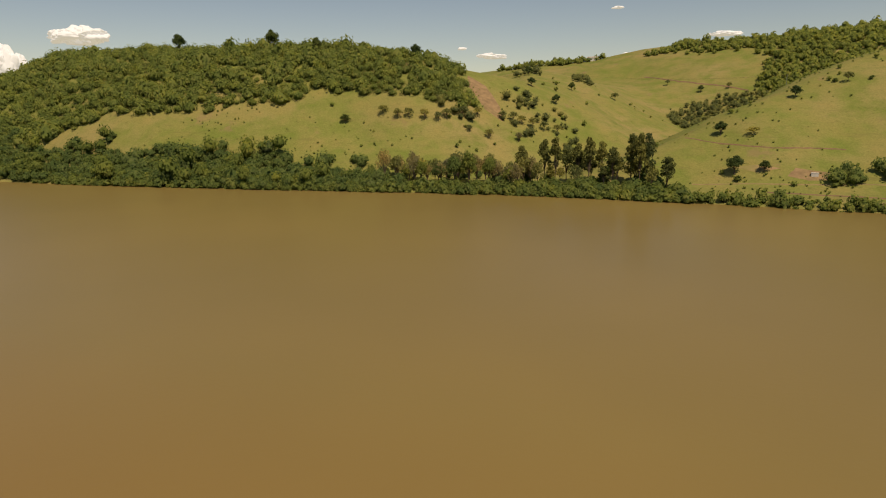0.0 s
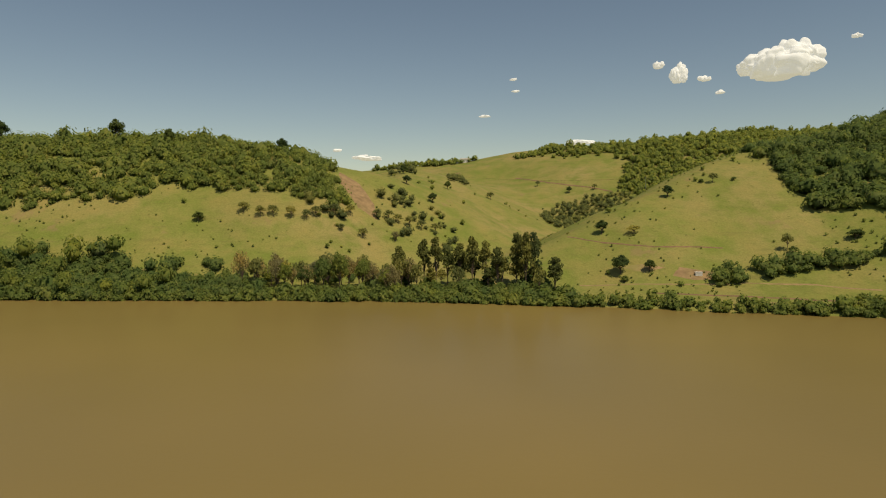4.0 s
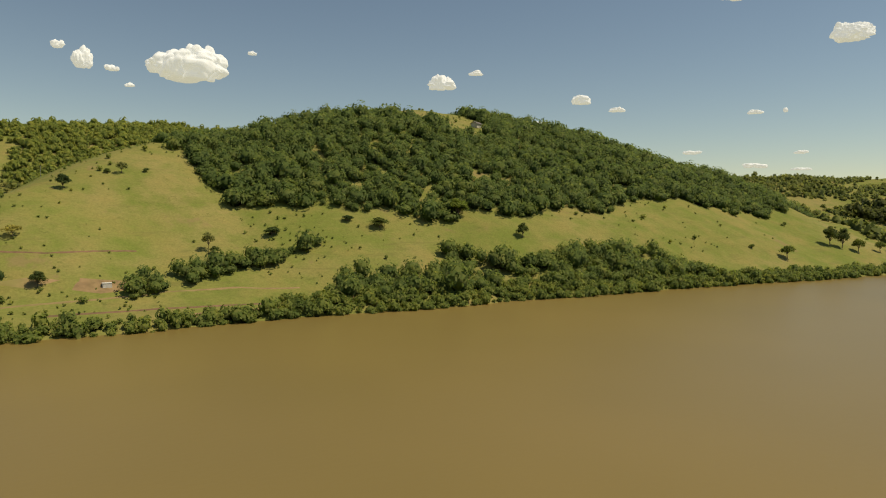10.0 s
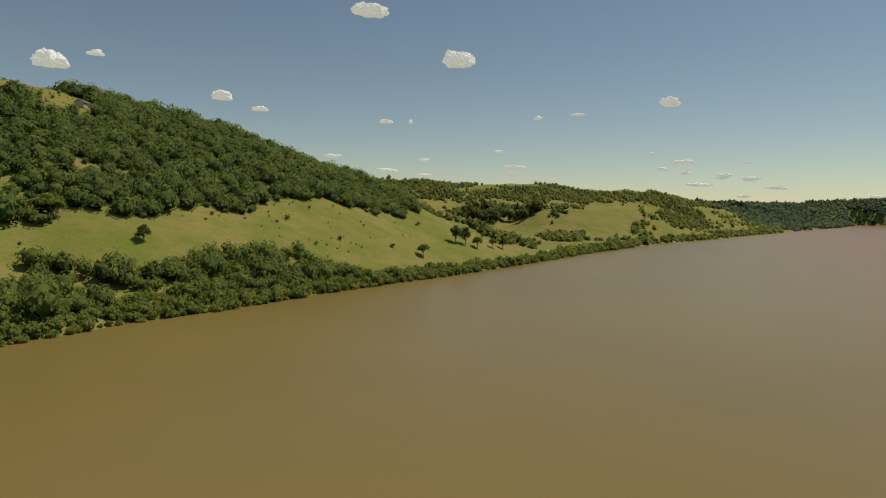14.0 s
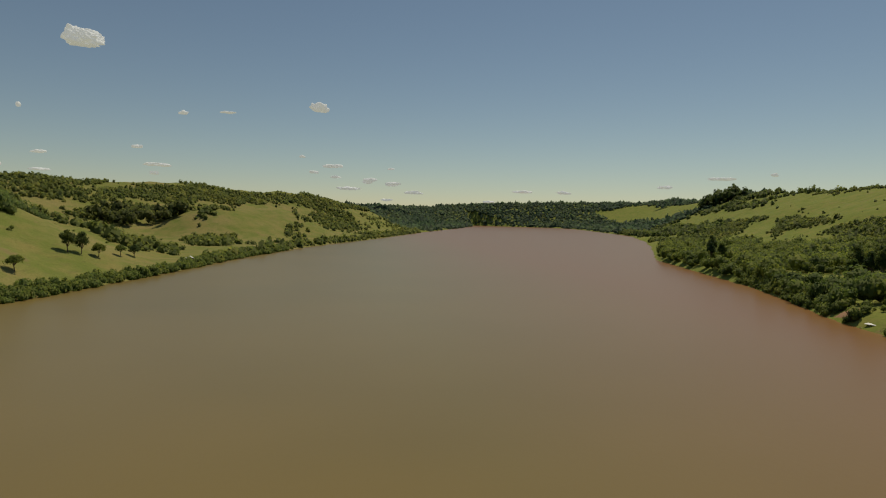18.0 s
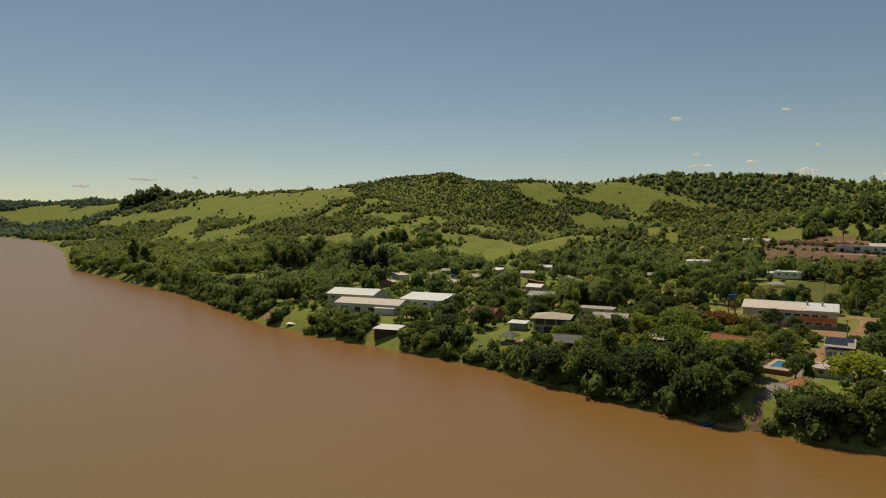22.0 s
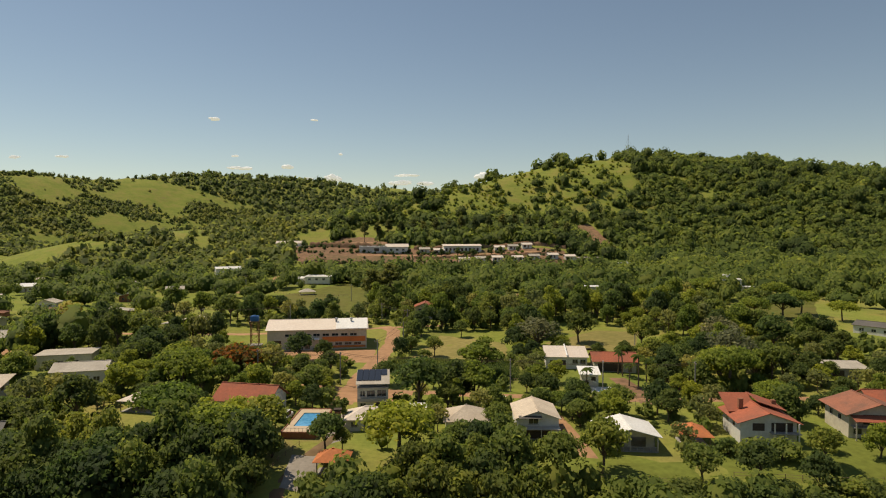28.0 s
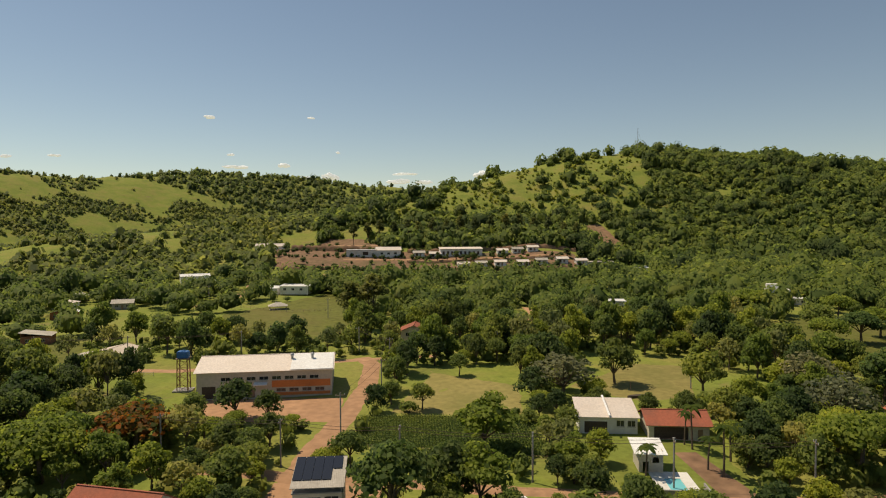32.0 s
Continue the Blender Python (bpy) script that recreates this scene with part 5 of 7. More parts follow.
building("terrace_wall_house", "white box house at the foot of the scar", 93.0, 458.0, 0, 13.0, 8.0, 4.2, ("shed", 1.0, 0.5, R_WHITE, "x"), PLASTER, row_of("window", 2, 5, 2, 1.2, 2.0, 1.4), keep=(2, 16), group=cabins)
building("roadside_shed", "low shed with pale roof below the cabins", -18.0, 425.0, 0, 17.0, 7.0, 3.0, ("shed", 0.8, 0.5, R_PALE, "x"), BRICK, keep=(2, 14))

# ---- riverside warehouses and village ----
building("warehouse", "big warehouse with bright white gabled sheet roof", -315.0, 150.0, 12, 25.0, 17.0, 6.0, ("gable", 2.2, 0.7, R_WHITE, "x"), CREAM, row_of("window", 2, 4.6, 5, 3.6, 2.0, 1.0), keep=(2, 10))
building("warehouse", "lower warehouse wing with grey sheet roof", -293.0, 135.0, 12, 32.0, 14.0, 4.4, ("gable", 1.8, 0.6, R_PALE, "x"), PLASTER, row_of("shutter", 3, 7, 4, 0.0, 3.0, 2.6), keep=(2, 10))
building("warehouse", "white store with sloped bright roof", -279.0, 159.0, 10, 22.0, 14.0, 4.6, ("shed", 2.0, 0.5, R_WHITE, "x"), PLASTER, row_of("window", 2, 5, 4, 2.2, 1.8, 1.0), keep=(2, 8))
building("warehouse_porch", "small white-roofed porch beside the warehouse", -282.0, 131.0, 12, 9.0, 6.0, 3.0, ("shed", 0.7, 0.4, R_WHITE, "x"), PLASTER, keep=(1, 6))
building("tile_house", "small brick house with old red tile roof", -236.0, 140.5, -6, 11.5, 8.5, 3.4, ("gable", 2.2, 0.8, R_OLD, "x"), BRICK, row_of("window", 1.5, 3.4, 3, 1.0, 1.5, 1.2), keep=(2, 8))
two = building("frame_house", "unfinished two-storey concrete house with broad beige roof", -202.0, 131.0, 16, 12.5, 13.0, 5.8, ("hip", 1.4, 1.3, R_BEIGE, "y"), CONCRETE,
               [("window", 0.8, 0.8, 1.6, 1.4), ("shutter", 4.0, 0.0, 3.0, 2.3), ("window", 9.0, 0.8, 1.8, 1.4), ("shutter", 0.6, 3.2, 3.4, 2.3), ("shutter", 4.6, 3.2, 3.4, 2.3), ("shutter", 8.6, 3.2, 3.4, 2.3)],
               right=[("shutter", 1.0, 3.2, 3.0, 2.3), ("shutter", 5.0, 3.2, 3.0, 2.3), ("window", 2.0, 0.8, 1.6, 1.4)], keep=(2, 12))
building("garden_hut", "small hut with flat pale roof on the lawn", -214.5, 127.5, 10, 6.0, 5.0, 2.8, ("shed", 0.4, 0.7, R_WHITE, "x"), CONCRETE, [("door", 2.0, 0, 1.0, 2.1)], keep=(2, 8))
thatch = shelter("thatched_hut", "round thatched hut on posts by the river", -208.0, 106.5, 0, 5.2, 5.2, 2.4, 1.5, R_DARK, 6)
pd = thing("pool_terrace", "raised stone terrace with a small blue pool", "terrace", -199.5, 105.0, 10)
bm = bmesh.new()
box_bm(bm, -4.5, -3.0, -1.6, 4.5, 3.0, 0.8)
part("terrace_wall", bm, BRICK, pd)
bm = bmesh.new()
box_bm(bm, -3.0, -1.6, 0.7, 1.6, 1.6, 1.0)
part("pool_rim", bm, PLASTER, pd)
bm = bmesh.new()
box_bm(bm, -2.6, -1.3, 0.75, 1.2, 1.3, 1.02)
part("pool_water", bm, POOL, pd)
building("river_house", "pale house with two-part roof behind the concrete house", -186.0, 152.0, 8, 13.0, 9.0, 4.0, ("gable", 1.5, 0.5, R_GREY, "x"), PLASTER, row_of("window", 2, 4, 3, 1.0, 1.6, 1.2), keep=(1, 8))
building("river_house", "unfinished pale house with open roof frame", -199.0, 173.0, 8, 15.0, 10.0, 3.8, ("flat", 0, 0.3, R_GREY, "x"), CREAM, row_of("window", 2, 4, 3, 1.0, 1.6, 1.2), keep=(1, 8))
building("village_house", "white village house with grey gabled roof", -238.0, 203.0, 10, 12.0, 9.0, 3.6, ("gable", 1.7, 0.6, R_GREY, "x"), PLASTER, row_of("window", 1.6, 3.6, 3, 1.0, 1.5, 1.2), keep=(1, 8))
VILLAGE = ((-372, 262, R_PALE), (-352, 276, R_GREY), (-333, 284, R_RED), (-318, 272, R_GREY), (-304, 292, R_WHITE), (-288, 268, R_GREY), (-268, 262, R_OLD), (-300, 318, R_PALE), (-262, 296, R_GREY), (-244, 262, R_OLD),
           (-232, 318, R_WHITE), (-218, 346, R_GREY), (-246, 350, R_PALE), (-334, 232, R_GREY), (-352, 222, R_PALE), (-312, 236, R_BEIGE), (-276, 222, R_GREY), (-258, 240, R_WHITE), (-216, 262, R_GREY),
           (-330, 332, R_WHITE), (-345, 396, R_GREY), (-309, 370, R_WHITE), (-286, 402, R_PALE), (-362, 310, R_GREY), (-268, 330, R_OLD), (-322, 412, R_BEIGE), (-252, 376, R_GREY))
for k, (hx, hy, rm) in enumerate(VILLAGE):
    building("village_house", "small village house with weathered low roof", hx, hy, (17 * k) % 40 - 15, 9 + (k * 5) % 5, 7.5, 3.1, ("gable" if k % 3 else "shed", 1.4, 0.6, rm, "x" if k % 2 else "y"), (PLASTER, CREAM, BRICK, CONCRETE)[k % 4],
             [("window", 1.4, 1.0, 1.4, 1.1), ("door", 4.0, 0, 1.0, 2.1), ("window", 6.0, 1.0, 1.4, 1.1)], keep=(1, 9), group="village houses")
box = thing("water_tank", "blue plastic water tank on a village roof stand", "water tank", -322, 252)
for sx in (-0.9, 0.9):
    for sy in (-0.9, 0.9):
        rod("leg", (sx, sy, -0.3), (sx, sy, 4.0), 0.09, CONCRETE, box)
bm = bmesh.new()
bmesh.ops.create_cone(bm, segments=14, radius1=1.2, radius2=1.4, depth=1.8, cap_ends=True, matrix=Matrix.Translation((0, 0, 4.9)))
part("tank", bm, BLUEPAINT, box)

# ---- at the water's edge ----
dock = thing("floating_dock", "small floating dock with a white roofed raft", "dock", -321.0, 111.5, 20, z=0.0)
bm = bmesh.new()
box_bm(bm, -4.5, -2.0, -0.3, 4.5, 2.0, 0.45)
part("raft", bm, BOARD, dock)
bm = bmesh.new()
slab(bm, [(-3.0, -1.8, 2.3), (2.0, -1.8, 2.3), (2.0, 1.8, 2.6), (-3.0, 1.8, 2.6)], 0.1)
part("roof", bm, R_WHITE, dock)
for px in (-2.8, 1.8):
    for py in (-1.6, 1.6):
        rod("post", (px, py, 0.4), (px, py, 2.4), 0.06, FRAME, dock)
building("boathouse", "dark boathouse on stilts over the bank", -262.0, 107.0, 12, 10.0, 7.0, 3.2, ("shed", 0.8, 0.6, R_WHITE, "x"), DARKWALL, [("shutter", 1.0, 0.4, 7.0, 2.2)], z=3.2, keep=(1, 10))
building("boathouse", "dark roofed boat shelter among riverside bushes", -309.0, 116.0, 15, 8.0, 6.0, 2.8, ("shed", 0.6, 0.5, R_DARK, "x"), DARKWALL, z=2.6, keep=(1, 8))
building("bank_house", "brown wooden house half hidden by bank trees", -184.0, 101.0, 10, 9.0, 7.0, 3.4, ("gable", 1.8, 0.7, R_DARK, "x"), DARKWALL, [("window", 2, 1, 1.4, 1.1)], keep=(1, 9))


def rowboat(x, y, turn, label):
    b = thing("rowboat", label, "boat", x, y, turn, z=0.0)
    bm = bmesh.new()
    ring = []
    for k in range(9):
        u = k / 8
        w = 0.75 * math.sin(math.pi * min(1, u * 0.85 + 0.15)) ** 0.6
        ring.append([bm.verts.new((u * 5 - 2.5, s * w * f, z)) for s, f, z in ((-1, 1, 0.55), (-1, 0.6, -0.1), (1, 0.6, -0.1), (1, 1, 0.55))])
    for a, c in zip(ring, ring[1:]):
        for i in range(3):
            bm.faces.new((a[i], a[i + 1], c[i + 1], c[i]))
    bmesh.ops.solidify(bm, geom=bm.faces[:], thickness=0.05)
    part("hull", bm, BLUEPAINT if turn > 50 else BOARD, b)
    for px in (-1.2, 0.3):
        box_part("thwart", (0.28, 1.2, 0.05), BOARD, b, pose(px, 0, 0.32))
    return b


rowboat(-134.5, 67.0, 60, "blue wooden rowboat moored beside the landing")
rowboat(-74.0, 61.0, 8, "narrow wooden rowboat moored along the bank")
rowboat(-243.0, 95.5, 5, "brown wooden rowboat under the bank trees")

# ---- far bank ----
building("river_hut", "tiny pale riverside hut with light roof", -668.0, -262.0, 10, 8.0, 6.0, 3.0, ("gable", 1.3, 0.6, R_WHITE, "x"), DARKWALL, [("door", 3, 0, 1.2, 2.1)], keep=(4, 8))
building("hilltop_house", "dark farmhouse on the hilltop clearing", -350.0, -520.0, 20, 9.0, 6.0, 2.6, ("gable", 1.8, 0.8, R_DARK, "x"), CREAM, row_of("window", 1.2, 2.6, 3, 0.9, 1.2, 1.1), keep=(8, 14))
building("trough_shelter", "small white concrete trough shelter in the pasture", -43.0, -386.0, 0, 3.4, 2.4, 1.4, ("flat", 0, 0.1, PLASTER, "x"), PLASTER, keep=(3, 3))
building("far_farmhouse", "distant white farmhouse on the far ridge", 229.0, -1170.0, 180, 18.0, 10.0, 5.0, ("gable", 2.0, 0.6, R_GREY, "x"), PLASTER, row_of("window", 2, 5, 3, 1.0, 2.0, 1.4), keep=(4, 10))


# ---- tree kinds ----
# farthest woods: aerial haze put into the leaf colour, paler and bluer
L_HAZE = foliage("hazed_distant_leaves", (0.115, 0.155, 0.092), (0.135, 0.175, 0.105), (0.155, 0.19, 0.112), 0.004)
L_HILL = foliage("hill_leaves", (0.095, 0.13, 0.046), (0.135, 0.175, 0.062), (0.185, 0.215, 0.081), 0.03)
L_MID = foliage("tree_leaves", (0.094, 0.136, 0.038), (0.14, 0.188, 0.051), (0.2, 0.238, 0.070), 0.05)
L_DARK = foliage("dark_leaves", (0.06, 0.092, 0.030), (0.09, 0.128, 0.042), (0.128, 0.166, 0.054), 0.05)
L_BRIGHT = foliage("bright_leaves", (0.12, 0.165, 0.030), (0.19, 0.24, 0.043), (0.27, 0.31, 0.068), 0.05)
L_BARE = foliage("brown_twigs", (0.16, 0.15, 0.075), (0.24, 0.222, 0.115), (0.33, 0.3, 0.165), 0.05)
L_OLIVE = foliage("eucalyptus_leaves", (0.075, 0.09, 0.03), (0.125, 0.145, 0.048), (0.19, 0.205, 0.07), 0.05)
L_THIN = foliage("thin_olive_leaves", (0.14, 0.155, 0.055), (0.2, 0.215, 0.078), (0.27, 0.275, 0.1), 0.05)
L_FLAME = foliage("flame_tree_leaves", (0.085, 0.11, 0.02), (0.19, 0.10, 0.022), (0.5, 0.14, 0.025), 0.3)
L_PALM = foliage("palm_fronds", (0.035, 0.06, 0.012), (0.065, 0.10, 0.02), (0.11, 0.14, 0.035), 0.3)


def lobed_crown(rng, lobes, clumps, size, wide, tall, lobe, low=0.0, core=True):
    """Leaf clumps gathered in lobes at the ends of limbs, with gaps between. Returns vertices, triangles, lobe centres."""
    vs, fs, count = [], [], 0
    turn = rng.uniform(0, 6.28)
    centres = []
    cv, cf = ico(1)
    for k in range(lobes):
        a = turn + k * 2.399963
        f = math.sqrt((k + 0.6) / lobes)
        h = (1 - f * f) ** 0.5 if f < 1 else 0
        c = np.array([math.cos(a) * f * wide * 0.68, math.sin(a) * f * wide * 0.68, low + tall * (0.25 + 0.55 * h * rng.uniform(0.75, 1.1) + rng.uniform(-0.12, 0.12))])
        r = lobe * rng.uniform(0.75, 1.25)
        centres.append(c)
        if core:
            vs.append(cv * r * 0.5 * rng.uniform(0.8, 1.15, (len(cv), 1)) * (1, 1, 0.75) + c)
            fs.append(cf + count)
            count += len(cv)
        d = rng.normal(size=(clumps, 3))
        d[:, 2] = d[:, 2] * 0.8 + 0.25
        d /= np.linalg.norm(d, axis=1)[:, None]
        p = c + d * (r * rng.uniform(0.66, 1.08, (clumps, 1))) * (1, 1, 0.75)
        u = np.cross(d, rng.normal(size=(clumps, 3)))
        u /= np.linalg.norm(u, axis=1)[:, None]
        v = np.cross(u, d + 0.7 * rng.normal(size=(clumps, 3)))
        v /= np.linalg.norm(v, axis=1)[:, None]
        s = size * rng.uniform(0.6, 1.35, (clumps, 1))
        q = np.stack([p - u * s * 0.9 - v * s * 0.35, p + u * s * 0.2 - v * s * 0.9, p + u * s + v * s * 0.3, p - u * s * 0.3 + v * s * 0.85], 1).reshape(-1, 3)
        n = np.arange(clumps)[:, None] * 4 + count
        vs.append(q)
        fs += [n + (0, 1, 2), n + (0, 2, 3)]
        count += clumps * 4
    return np.concatenate(vs), np.concatenate(fs), centres


def limb_bm(bm, points, radii, sides=6):
    rings = []
    for i, (p, r) in enumerate(zip(points, radii)):
        d = Vector(points[min(i + 1, len(points) - 1)]) - Vector(points[max(i - 1, 0)])
        q = d.to_track_quat("Z", "Y").to_matrix()
        rings.append([bm.verts.new(Vector(p) + q @ Vector((r * math.cos(k * 6.2832 / sides), r * math.sin(k * 6.2832 / sides), 0))) for k in range(sides)])
    for a, b in zip(rings, rings[1:]):
        for k in range(sides):
            bm.faces.new((a[k], a[(k + 1) % sides], b[(k + 1) % sides], b[k]))


def make_tree(name, label, seed, radius, height, lobes, clumps, size, lobe, leaf, trunk=0.28, low=0.3, core=True, category="tree"):
    rng = np.random.default_rng(seed)
    t = thing(name, label, category, 0, 0, 0, -60)
    base = height * low
    v, f, centres = lobed_crown(rng, lobes, clumps, size, radius, height - base, lobe, base, core)
    ob = new("crown", mesh_of("crown", v, f, leaf))
    ob.parent = t
    bm = bmesh.new()
    fork = (rng.uniform(-0.3, 0.3), rng.uniform(-0.3, 0.3), base * 1.05)
    limb_bm(bm, [(0, 0, -0.8), (0.05, 0, 0.3), (fork[0] * 0.5, fork[1] * 0.5, base * 0.5), fork], [trunk * 1.5, trunk * 1.1, trunk, trunk * 0.8], 7)
    for c in centres[:: max(1, len(centres) // 8)]:
        m = [(fork[i] + c[i]) / 2 + (0.15 * height if i == 2 else 0) * 0.1 for i in range(3)]
        limb_bm(bm, [fork, m, tuple(c)], [trunk * 0.6, trunk * 0.4, trunk * 0.15], 5)
    part("trunk", bm, BARK, t)
    return t


def make_palm(seed, height):
    rng = np.random.default_rng(seed)
    t = thing("palm_tree", "slender palm with drooping feathered fronds", "palm", 0, 0, 0, -60)
    bm = bmesh.new()
    limb_bm(bm, [(0, 0, -0.6), (0.1, 0, height * 0.4), (0.25, 0.1, height * 0.75), (0.3, 0.1, height)], [0.22, 0.17, 0.14, 0.12], 7)
    part("trunk", bm, BARK, t)
    for k in range(13):
        a, up = k * 2.4, rng.uniform(0.1, 0.9)
        verts, faces = [], []
        for i in range(8):
            u = i / 7
            r, z = 2.6 * u * (1 - 0.15 * u), height + up * 1.7 * u - 2.0 * u * u * (1.2 - up * 0.5)
            w = 0.42 * math.sin(math.pi * min(1, 0.12 + u * 0.88)) + 0.03
            for s in (-1, 0, 1):
                verts.append((0.3 + math.cos(a) * r - math.sin(a) * w * s, 0.1 + math.sin(a) * r + math.cos(a) * w * s, z - abs(s) * w * 0.55))
        for i in range(7):
            for j in range(2):
                if (i + j + k) % 7 != 3:
                    faces.append((i * 3 + j, i * 3 + j + 1, i * 3 + j + 4, i * 3 + j + 3))
        ob = new("frond", mesh_of("frond", verts, faces, L_PALM))
        ob.parent = t
    return t


KINDS = {
    "broad": [make_tree("broadleaf_tree", "round green broadleaf tree with leafy lobes", s, 5.0, 10.0, 16, 105, 0.33, 2.0, L_MID) for s in (1, 2, 3)],
    "dark": [make_tree("mango_tree", "dense dark green round-crowned tree", s, 4.6, 9.6, 16, 105, 0.32, 2.0, L_DARK, low=0.2) for s in (4, 5)],
    "bright": [make_tree("broadleaf_tree", "bright yellow-green leafy tree", s, 4.6, 9.4, 16, 105, 0.32, 1.9, L_BRIGHT, low=0.2) for s in (6, 7)],
    "umbrella": [make_tree("umbrella_tree", "spreading flat-topped tree with feathery light green crown", s, 7.5, 9.0, 24, 88, 0.32, 2.1, L_BRIGHT, 0.32, 0.55) for s in (8, 9)],
    "bare": [make_tree("grey_tree", "half-bare tree with grey-brown twigs", s, 4.6, 9.5, 14, 60, 0.28, 2.0, L_BARE, low=0.25, core=False) for s in (10,)],
    "flame": [make_tree("flame_tree", "flat flame tree in orange-red bloom", s, 6.5, 7.5, 20, 75, 0.36, 2.0, L_FLAME, 0.3, 0.4) for s in (11,)],
    "tall": [make_tree("eucalyptus_tree", "tall slender eucalyptus with open crown", s, 3.2, 18.0, 18, 80, 0.40, 1.9, L_OLIVE, 0.26, 0.22, False) for s in (12, 13)],
    "column": [make_tree("cypress_tree", "narrow columnar dark evergreen tree", s, 1.0, 7.0, 7, 60, 0.25, 0.95, L_DARK, 0.12, 0.05) for s in (14,)],
    "bush": [make_tree("bush", "rounded green garden bush", s, 2.4, 3.2, 8, 60, 0.26, 1.25, L_MID, 0.08, 0.0, category="bush") for s in (15, 16)],
    "palm": [make_palm(17, 6.5), make_palm(18, 8.0)],
}
KINDS["bank"] = [make_tree("riverside_tree", "leafy riverside tree with low branches over the water", s, 4.6, 8.8, 16, 100, 0.34, 2.1, L_MID if s % 2 else L_DARK, 0.2, 0.02) for s in (31, 32, 33, 34)]
KINDS["thin"] = [make_tree("young_tree", "thin olive-green pasture tree with open crown", s, 3.2, 6.4, 11, 34, 0.32, 1.4, L_THIN, 0.12, 0.34, False) for s in (41, 42)]
KINDS["pine"] = [make_tree("tall_dark_tree", "tall dark evergreen rising over the woods", s, 5.0, 19.0, 26, 90, 0.5, 2.5, L_MID if s % 2 else L_DARK, 0.35, 0.1) for s in (43, 44)]
SIZE = {"thin": 3.2, "pine": 5.0, "bank": 4.6, "broad": 5.0, "dark": 4.6, "bright": 4.6, "umbrella": 7.5, "bare": 4.6, "flame": 6.5, "tall": 3.4, "column": 1.0, "bush": 2.6, "palm": 2.6}
USED = {}
PLACED = []


def tree(kind, x, y, r, tall=1.0, sink=0.0):
    """One tree of that kind with a crown of radius r."""
    k = USED.get(kind, 0)
    USED[kind] = k + 1
    own = KINDS[kind][k % len(KINDS[kind])]
    s = r / SIZE[kind]
    tall *= min(1.0, 1.2 * SIZE[kind] / r) if tall == 1.0 else 1.0
    h = s * tall * (0.92 + 0.16 * ((k * 0.618) % 1))
    m = Matrix.LocRotScale((x, y, gz(x, y) - sink), Euler((0, 0, (k * 2.3999) % 6.28)), (s, s, h))
    PLACED.append((x, y, r))
    if k < len(KINDS[kind]):
        own.matrix_basis = m
        return own
    return copy_thing(own, m @ Matrix.Diagonal((*[1 / v for v in own.scale], 1)))


# ---- trees told apart: by the houses ----
LAWN_TREES = (("broad", -78.5, 74.0, 4.6), ("bush", -66.0, 84.0, 2.2), ("bush", -44.0, 81.0, 2.6), ("thin", -51.0, 84.0, 2.8), ("broad", -29.0, 74.5, 3.4), ("bush", -24.0, 80.0, 2.4), ("bright", -17.0, 76.0, 3.0), ("dark", -45.0, 70.0, 3.6), ("broad", -11.0, 68.5, 3.6), ("broad", -20.0, 66.5, 3.2), ("dark", -36.0, 66.5, 3.2))
tree("dark", -130.5, 167.4, 4.6)
tree("dark", -123.0, 165.7, 3.1)
tree("broad", -121.1, 137.6, 3.0)
tree("flame", -145.3, 149.8, 9.3)
tree("dark", -176.4, 173.5, 5.9)
tree("dark", -170.0, 182.0, 4.1)
tree("umbrella", -156.0, 137.8, 8.3)
tree("bright", -84.2, 119.7, 5.2)
tree("broad", -98.2, 116.2, 6.2)
tree("dark", -87.1, 121.2, 3.3)
tree("broad", -96.0, 172.2, 2.8)
tree("broad", -89.1, 167.8, 3.0)
tree("bush", -92.2, 166.0, 2.5)
tree("broad", -76.5, 195.5, 3.1)
tree("bare", -54.9, 172.1, 8.5)
tree("dark", -62.7, 170.2, 4.1)
tree("broad", -21.0, 168.2, 5.8)
tree("dark", -37.4, 182.7, 5.5)
tree("bush", -67.2, 155.9, 2.5)
tree("bright", -60.0, 133.6, 2.9)
tree("palm", -54.5, 127.0, 2.4)
tree("palm", -40.3, 137.7, 2.7)
tree("palm", -42.4, 128.5, 2.5)
tree("palm", -41.2, 125.5, 2.7)
tree("palm", -36.1, 131.8, 2.6)
tree("palm", -40.6, 140.2, 2.2)
tree("bare", -6.1, 142.3, 7.8)
tree("broad", 20.3, 197.5, 6.3)
tree("tall", -107.8, 273.2, 5.0)
tree("tall", -99.7, 271.3, 6.0)
tree("broad", -153.5, 256.5, 4.0)
tree("bush", -143.1, 247.5, 4.8)
tree("broad", -106.4, 231.3, 3.7)
tree("broad", 56.9, 231.5, 6.5)
tree("broad", 65.4, 220.7, 7.7)
tree("broad", 17.5, 157.6, 5.9)
tree("umbrella", 66.8, 283.2, 11.2)
tree("umbrella", -150.5, 106.0, 8.2)
tree("umbrella", -157.2, 139.5, 8.0)
tree("umbrella", -104.4, 85.1, 8.6)
tree("broad", -123.9, 128.3, 4.2)
tree("dark", -46.1, 99.5, 3.4)
tree("broad", -65.6, 99.6, 3.3)
tree("broad", -69.5, 76.4, 4.7)
tree("dark", -89.5, 120.9, 4.6)
tree("bright", -79.4, 141.6, 6.8)
tree("column", -115.1, 107.0, 1.0)
tree("dark", -172.0, 115.3, 4.9)
tree("broad", -129.7, 94.0, 5.2)
tree("umbrella", -137.4, 89.1, 8.6)
tree("broad", -117.6, 89.7, 3.9)
tree("broad", -2.4, 128.6, 4.9)
tree("umbrella", -18.9, 121.7, 8.6)
